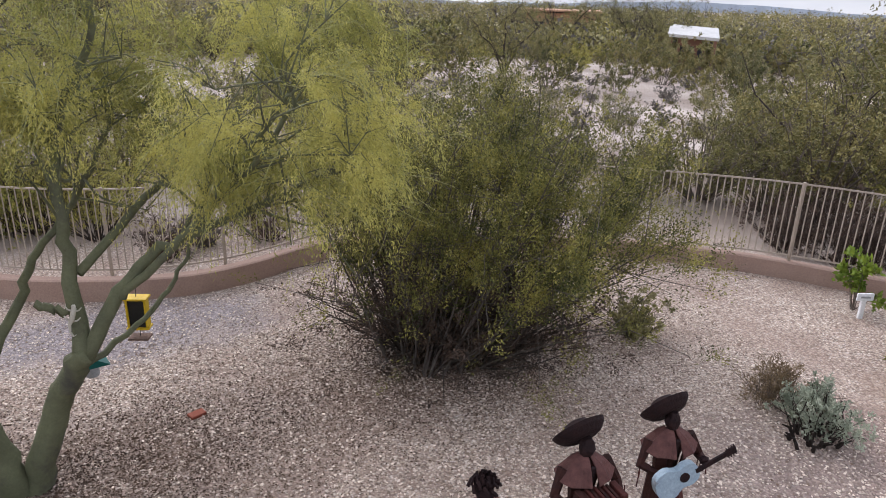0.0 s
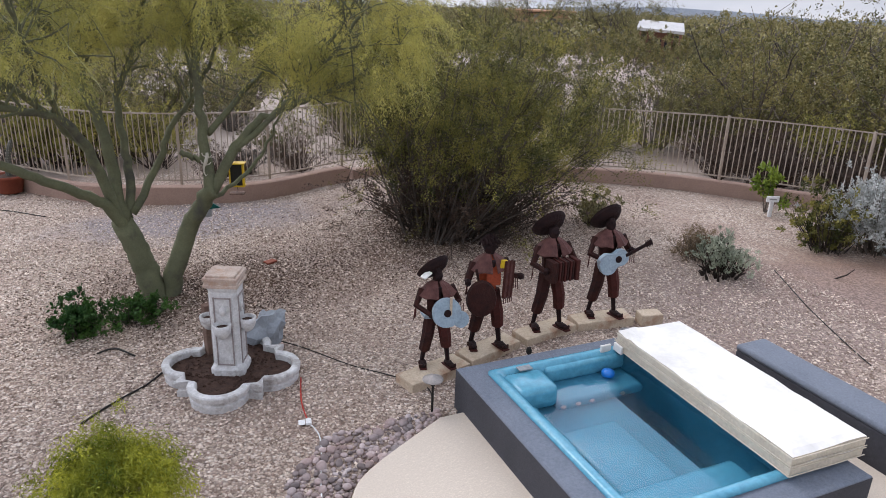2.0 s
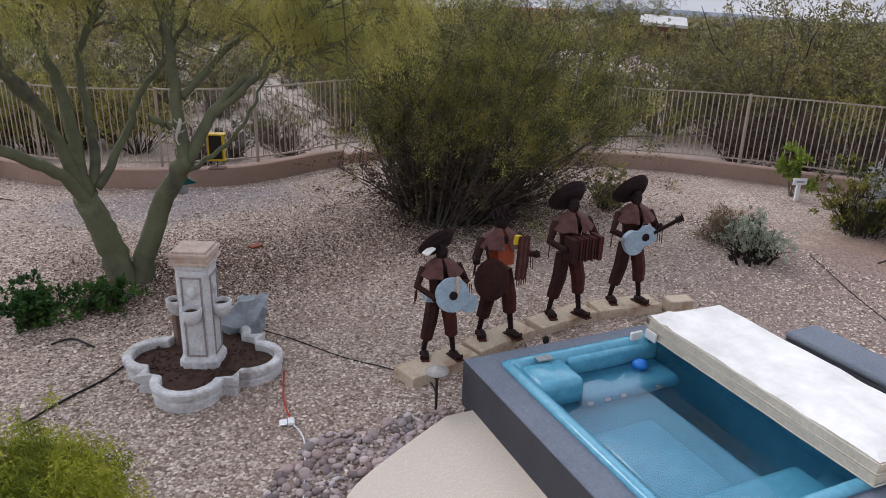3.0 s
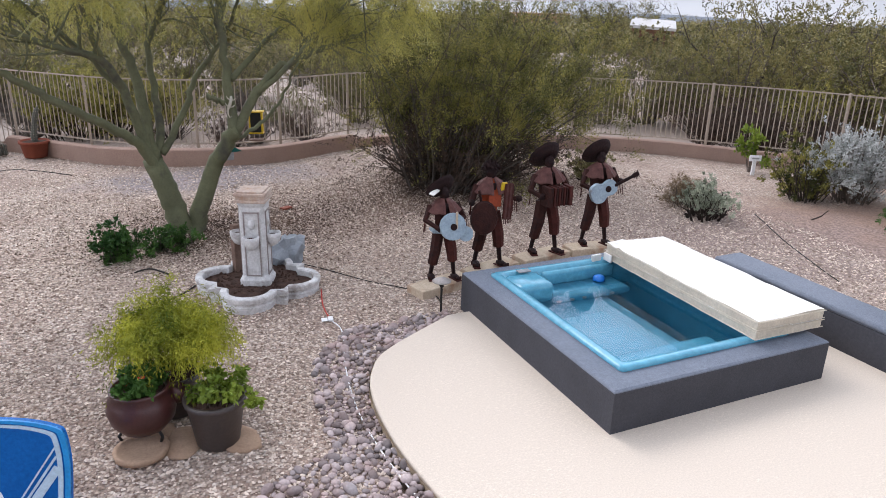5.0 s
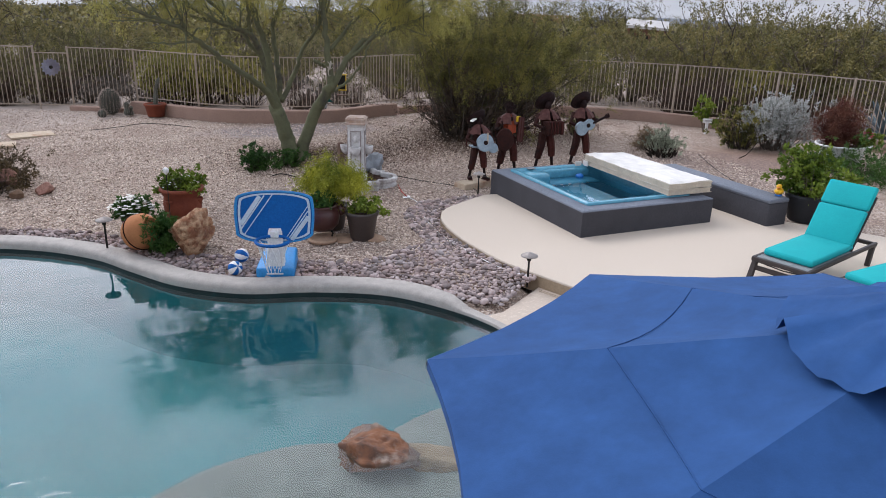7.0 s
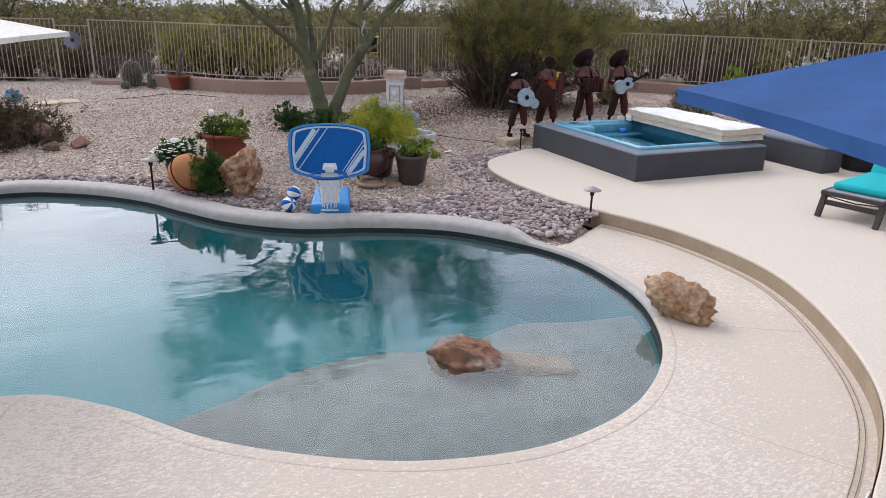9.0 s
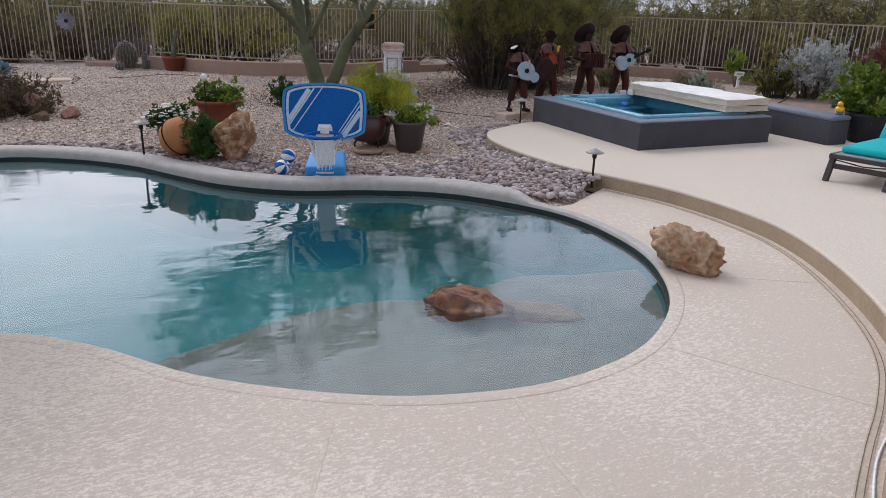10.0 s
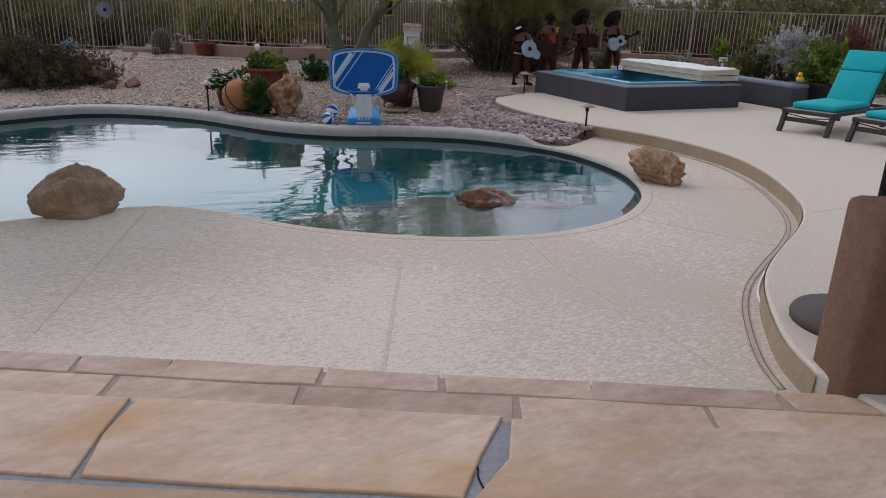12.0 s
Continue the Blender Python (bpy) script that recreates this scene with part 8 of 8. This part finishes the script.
stick = Shape().tube([(0, 0, 0.0), (0.10, -0.12, 0.10), (0.14, -0.2, 0.22)], [0.014, 0.012, 0.006], 5)
solid("dead_branch", stick, BARK_DARK, "short dead branch stuck in bare soil", "branch", pose(7.0, 3.9, -0.08))


AGAVE = leafy("blue_agave", (0.10, 0.135, 0.15), (0.20, 0.25, 0.27), 0.6, 0.05)


def agave(x, y, size):
    r = random.Random(17)
    root = thing("agave", pose(x, y, float(ground_z(x, y))), "large blue-grey agave beyond the fence", "agave")
    for k in range(26):
        a, up = k * 2.4, 0.25 + 1.1 * (k / 26)
        d = Vector((math.cos(a) * math.cos(up), math.sin(a) * math.cos(up), math.sin(up)))
        sd = Vector((-math.sin(a), math.cos(a), 0))
        ln = size * r.uniform(0.85, 1.1)
        v, f = [], []
        for i in range(7):
            t = i / 6
            w = 0.11 * size * (0.6 + 1.6 * t) * (1 - t) ** 0.8 + 0.004
            c = d * ln * t + Vector((0, 0, -0.12 * ln * t * t + 0.05))
            n = sd.cross(d)
            v += [c - sd * w + n * 0.03 * size, c - n * 0.02 * size * (1 - t), c + sd * w + n * 0.03 * size, c + n * 0.015 * size * (1 - t)]
        for i in range(6):
            for j in range(4):
                f.append((i * 4 + j, i * 4 + (j + 1) % 4, (i + 1) * 4 + (j + 1) % 4, (i + 1) * 4 + j))
        part("leaf", Shape().add(v, f), AGAVE, root, "", True)


agave(12.6, 4.2, 1.25)

# ---- cables ----
def cable(points, radius, material, label, category="cable"):
    s = Shape().tube([(x, y, float(ground_z(x, y)) + 0.012 + dz) for x, y, dz in spline([(*p, 0.0) if len(p) == 2 else p for p in points], 6, False)], radius, 6)
    solid("cable", s, material, label, category, smooth=True, group="garden cables")


ORANGE_CORD = surface("red_cord", (0.48, 0.05, 0.03), (0.40, 0.04, 0.03), 4, 0.5, 0.0)
cable([(-1.40, 4.80), (-1.10, 4.45), (-0.73, 3.92), (-0.40, 3.57), (-0.12, 3.2), (-0.2, 2.85)], 0.0065, BLACK, "black irrigation cable lying across gravel")
cable([(-3.45, 3.75), (-3.29, 3.93), (-3.09, 4.11), (-2.85, 4.3), (-2.68, 4.5)], 0.012, BLACK, "black hose running to the fountain")
cable([(-3.33, 5.19, 0.0), (-3.14, 5.20, 0.02), (-2.94, 4.98, 0.0)], 0.011, BLACK, "black hose end sticking out of gravel")
cable([(-1.32, 3.85), (-1.42, 3.4), (-1.44, 3.02)], 0.008, ORANGE_CORD, "red extension cord on gravel")
plug = thing("cord_plug", pose(-1.44, 3.02, float(ground_z(-1.44, 3.02)) + 0.014, 0, 0, 80), "white plug joining a red and a white cord", "plug")
part("body", Shape().box(0, 0, 0.012, (0.09, 0.055, 0.03), 0.008), WHITE, plug)
part("tag", Shape().box(0.01, 0.065, 0.004, (0.085, 0.065, 0.006), 0.002), WHITE, plug, "flat white tag")
cable([(-1.44, 3.02), (-1.40, 2.73), (-1.56, 2.1), (-1.66, 1.6), (-1.72, 1.1), (-1.72, 0.4), (-1.62, -0.5), (-1.42, -1.0)], 0.007, WHITE, "white extension cord running along the deck edge")
solid("cable", Shape().tube([(x, y, LOW_Z + 0.008) for x, y in spline([(-2.95, -5.72), (-3.33, -5.90), (-3.76, -6.21), (-4.03, -6.53), (-4.27, -6.82), (-4.44, -7.05), (-4.52, -7.25)], 5, False)], 0.007, 6), WHITE, "white cord lying along the deck riser", "cable", smooth=True, group="garden cables")
cable([(-6.51, 10.92), (-5.83, 11.31), (-5.2, 11.60), (-4.2, 10.8)], 0.008, BLACK, "thin irrigation line across the gravel")
cable([(6.35, 4.45), (6.0, 3.8), (5.63, 3.13), (5.18, 2.23), (5.0, 1.8)], 0.007, BLACK, "black irrigation line in bare soil")

# ---- far houses, hills and brush ----
ROOF_WHITE = surface("white_roof", (0.52, 0.50, 0.48), (0.42, 0.41, 0.40), 0.5, 0.6, 0.1, 8, fine=4)
HOUSE_BROWN = surface("brown_house_wall", (0.20, 0.105, 0.07), (0.15, 0.08, 0.055), 0.4, 0.85, 0.2, 8, fine=4)
HOUSE_TAN = surface("orange_tan_wall", (0.42, 0.24, 0.14), (0.35, 0.20, 0.12), 0.4, 0.85, 0.2, 8, fine=4)
DARK_GLASS = surface("dark_window", (0.02, 0.02, 0.025), (0.03, 0.03, 0.035), 0.5, 0.15, 0.0)


def far_house(x, y, turn, size, wall, roof, slope, label):
    z = float(ground_z(x, y))
    root = thing("house", pose(x, y, z, 0, 0, turn), label, "house")
    L, D, H = size
    part("wall", Shape().box(0, 0, H / 2 - 0.5, (L, D, H + 1)), wall, root)
    at = pose(0, 0, H + 0.30, slope * 2.2, slope, 0)
    part("roof", Shape().box(0, 0, 0, (L + 1.5, D + 1.6, 0.22), 0.02, at=at), roof, root)
    for k in range(3):
        wx = -L / 2 + L * (k + 0.6) / 3.3
        w = part("window", Shape().box(wx, -D / 2 - 0.03, H * 0.55, (0.22 * L, 0.10, 1.0), 0.02), wall, root)
        part("pane", Shape().box(wx, -D / 2 - 0.06, H * 0.55, (0.18 * L, 0.06, 0.85)), DARK_GLASS, w)
    for px in (-L / 2 - 0.5, L / 2 + 0.5):
        part("porch_post", Shape().box(px, -D / 2 - 0.6, H / 2, (0.2, 0.2, H)), wall, root)


far_house(36.4, 43.2, -40, (2.0, 2.6, 2.25), HOUSE_BROWN, ROOF_WHITE, 3, "brown house with a white sloping metal roof far off")
far_house(57.5, 96.5, -33, (10, 6, 3.7), HOUSE_TAN, HOUSE_TAN, 0, "long low orange-tan house far off among desert brush")


def far_brush():
    """Brush that covers the slope to the horizon."""
    r = np.random.default_rng(5)
    for name, leaf, count, label in (("far_brush", LEAF_OLIVE, 2600, "olive desert brush far off"), ("far_scrub", LEAF_SCRUB, 1500, "grey desert scrub far off"), ("far_creosote", LEAF_DESERT, 2400, "dull green desert brush far off")):
        a = np.radians(r.uniform(-40, 78, count))
        d = 62 + 520 * r.uniform(size=count) ** 2.0
        x, y = d * np.sin(a) - 3, d * np.cos(a) - 2
        size = r.uniform(0.7, 1.7, count) * (1 + d / 260)
        n = 70
        ox = r.normal(size=(count, n, 3)) * np.array((0.55, 0.55, 0.36)) * size[:, None, None]
        c = np.stack([x, y, ground_z(x, y) + 0.55 * size], 1)[:, None, :] + ox
        c = c.reshape(-1, 3)
        w = r.normal(size=(count * n, 3)) + np.array((0, 0, 0.4))
        ln = np.repeat(0.22 * size, n)
        w /= np.linalg.norm(w, axis=1, keepdims=True)
        side = np.cross(w, r.normal(size=w.shape))
        side /= np.linalg.norm(side, axis=1, keepdims=True)
        tip, mid = c + w * ln[:, None], c + w * ln[:, None] * 0.5
        v = np.stack([c, mid + side * ln[:, None] * 0.34, tip, mid - side * ln[:, None] * 0.34], 1).reshape(-1, 3)
        f = np.arange(count * n * 4).reshape(-1, 4)
        tagged(new(name, leaf_mesh(name, v, f, leaf)), label, "desert brush", kind="stuff")


far_brush()
# Aerial haze is mixed into the hill colour as pale blue.
HILL = surface("hazed_far_hill", (0.38, 0.43, 0.50), (0.33, 0.38, 0.45), 0.004, 0.95, 0.0, fine=0.02)


def hills():
    n, v, f = 160, [], []
    for i in range(n + 1):
        a = radians(-60 + 150 * i / n)
        h = -75 + 46 * max(0.0, noise.noise(Vector((a * 3.1, 0.3, 0.0))) + 0.28) + 14 * noise.noise(Vector((a * 13, 2.0, 0.0))) + 10
        x, y = 3300 * math.sin(a), 3300 * math.cos(a)
        v += [(x, y, -140), (x, y, h)]
    for i in range(n):
        f.append((2 * i, 2 * i + 2, 2 * i + 3, 2 * i + 1))
    tagged(new("backdrop", Shape().add(v, f).mesh("backdrop", HILL, True)), "hills on the horizon, haze painted in as pale blue", "hills", kind="structure")


hills()


def ocotillo(x, y, h, seed):
    r = random.Random(seed)
    root = thing("bare_tree", pose(x, y, float(ground_z(x, y))), "bare tall desert stalks beyond the fence", "tree")
    for k in range(5):
        a = r.uniform(0, 6.28)
        pts = [(0.1 * t * math.cos(a) * h * 1.6 + r.uniform(-.06, .06), 0.1 * t * math.sin(a) * h * 1.6 + r.uniform(-.06, .06), h * t / 5 * r.uniform(0.9, 1.05)) for t in range(6)]
        part("stalk", Shape().tube(pts, [0.05, 0.045, 0.035, 0.028, 0.02, 0.008], 5), BARK_DARK, root)


ocotillo(14.6, 12.4, 3.2, 1)
ocotillo(18.6, 13.6, 3.4, 2)


# ---- stones: pebble band and gravel ----
def pebbles():
    r = np.random.default_rng(12)
    inner = [(-0.2, 2.75), (-1.35, 2.75), (-1.85, 2.2), (-2.0, 1.5), (-2.05, 0.75), (-2.75, 0.42), (-3.3, 0.42), (-3.9, 0.72), (-4.5, 0.95), (-5.1, 1.35), (-5.6, 2.0), (-6.3, 2.75), (-7.2, 3.3), (-8.4, 3.4), (-9.6, 2.9),
             (-10.4, 1.7), (-8.6, 2.3), (-7.0, 2.0), (-5.0, -0.2), (-2.4, -1.2), (-2.05, -1.45), (-1.30, -0.98), (-1.2, 0.5), (-1.0, 1.6), (-0.2, 2.4)]
    x, y = r.uniform(-10.4, -0.2, 80000), r.uniform(-1.6, 3.5, 80000)
    ok = inside(x, y, inner) & ~inside(x, y, COPING_LOOP) & ~inside(x, y, UPPER_LOOP) & ~inside(x, y, LOWER_LOOP)
    x, y = x[ok], y[ok]
    base = tagged(new("pebble_bed"), "band of rounded grey and purple river pebbles", "pebbles", kind="structure")
    shapes = []
    for k in range(6):
        s = Shape()
        bm = bmesh.new()
        bmesh.ops.create_icosphere(bm, subdivisions=2, radius=1.0)
        for v in bm.verts:
            v.co *= 1 + 0.16 * noise.noise(v.co * 1.2 + Vector((k * 5, 1, 2)))
        s.take(bm)
        shapes.append(s)
    meshes = [s.mesh("pebble", PEBBLE, True) for s in shapes]
    grid, kept = {}, []
    for px, py in zip(x, y):
        size = 0.019 + 0.036 * r.uniform() ** 1.7
        cell = (int(px / 0.07), int(py / 0.07))
        if any(math.hypot(px - qx, py - qy) < 0.74 * (size + qs) for i in (-1, 0, 1) for j in (-1, 0, 1) for qx, qy, qs in grid.get((cell[0] + i, cell[1] + j), ())):
            continue
        grid.setdefault(cell, []).append((px, py, size))
        kept.append((float(px), float(py), float(size)))
    order = sorted(range(len(kept)), key=lambda i: math.hypot(kept[i][0] + 2.1, kept[i][1] + 0.6))
    vs, fs, count = [], [], 0
    for rank, i in enumerate(order):
        px, py, size = kept[i]
        z = float(ground_z(px, py))
        z = max(z, -0.13) + 0.25 * size + r.uniform(-0.006, 0.010)
        m = pose(px, py, z, r.uniform(-20, 20), r.uniform(-20, 20), r.uniform(0, 360)) @ Matrix.Diagonal((size * r.uniform(1.0, 1.35), size * r.uniform(0.8, 1.0), size * r.uniform(0.5, 0.75), 1))
        k = int(r.integers(0, 6))
        if rank < 300:
            part("pebble", meshes[k], PEBBLE, base).matrix_local = m
        else:
            sv = np.array(shapes[k].v)
            mm = np.array(m)
            vs.append(sv @ mm[:3, :3].T + mm[:3, 3])
            fs.append(np.array(shapes[k].f) + count)
            count += len(sv)
    v, f = np.concatenate(vs), np.concatenate(fs)
    me = bpy.data.meshes.new("pebbles")
    me.from_pydata(v.tolist(), [], f.tolist())
    me.materials.append(PEBBLES)
    me.polygons.foreach_set("use_smooth", [True] * len(f))
    ob = tagged(new("pebbles", me), kind="stuff")
    ob.parent = base


pebbles()


def loose_gravel():
    """Small angular stones on the gravel nearest the pool and the spa."""
    r = np.random.default_rng(33)
    n = 95000
    x, y = r.uniform(-8.5, 6.5, n), 0.2 + 9.0 * r.uniform(size=n) ** 1.35
    ok = ~inside(x, y, COPING_LOOP) & ~inside(x, y, UPPER_LOOP) & ~inside(x, y, LOWER_LOOP) & ~((x > -0.05) & (x < 2.47) & (y < 2.8))
    x, y = x[ok], y[ok]
    fx, fy = r.uniform(-10.5, 9.0, 60000), r.uniform(8.2, 15.2, 60000)
    ok = (fy < np.interp(fx, [p[0] for p in WALL], [p[1] for p in WALL]) - 0.3) & ~((fx > 4.0) & (fy < 8.4))
    x, y = np.r_[x, fx[ok]], np.r_[y, fy[ok]]
    n = len(x)
    z = ground_z(x, y)
    unit = np.array([(1, 0, 0), (-1, 0, 0), (0, 1, 0), (0, -1, 0), (0, 0, 1), (0, 0, -1)], float)
    tri = np.array([(0, 2, 4), (2, 1, 4), (1, 3, 4), (3, 0, 4), (2, 0, 5), (1, 2, 5), (3, 1, 5), (0, 3, 5)])
    size = 0.007 + 0.015 * r.uniform(size=(n, 1, 1)) ** 1.7
    a = r.uniform(0, 6.283, n)
    rot = np.zeros((n, 3, 3))
    rot[:, 0, 0], rot[:, 0, 1], rot[:, 1, 0], rot[:, 1, 1], rot[:, 2, 2] = np.cos(a), -np.sin(a), np.sin(a), np.cos(a), 1
    shape = unit[None] * r.uniform(0.6, 1.3, (n, 6, 1)) * np.array((1.2, 0.9, 0.65)) + r.normal(size=(n, 6, 3)) * 0.12
    v = np.einsum("nij,nkj->nki", rot, shape) * size + np.stack([x, y, z + 0.3 * size[:, 0, 0]], 1)[:, None, :]
    f = (tri[None] + np.arange(n)[:, None, None] * 6).reshape(-1, 3)
    me = bpy.data.meshes.new("loose_gravel")
    me.from_pydata(v.reshape(-1, 3).tolist(), [], f.tolist())
    me.materials.append(GRAVELS)
    tagged(new("loose_gravel", me), "loose pinkish tan gravel stones", "gravel", kind="stuff")


loose_gravel()


def leaf_litter():
    """Dead leaves, twigs and dark crumbs that lie under the tree and the creosote."""
    r = np.random.default_rng(44)
    n = 46000
    where = r.choice(3, n, p=[0.55, 0.30, 0.15])
    mid = np.array([(2.6, 8.0), (-2.0, 6.6), (0.4, 7.0)])[where]
    wide = np.array([(1.9, 1.35), (1.7, 1.3), (2.4, 1.2)])[where]
    xy = mid + r.normal(size=(n, 2)) * wide * 0.62
    c = np.column_stack([xy, ground_z(xy[:, 0], xy[:, 1]) + 0.008 + 0.006 * r.uniform(size=n)])
    w = np.column_stack([r.normal(size=(n, 2)), r.normal(size=n) * 0.18])
    v, f = leaves(c, w, 0.030, 0.0075, 45)
    tagged(new("leaf_litter", leaf_mesh("leaf_litter", v, f, LITTER)), "brown leaf litter on gravel under the plants", "leaf litter", kind="stuff")


LITTER = leafy("dead_leaf", (0.055, 0.034, 0.024), (0.15, 0.10, 0.07), 0.8, 0.0, 1.2)
leaf_litter()
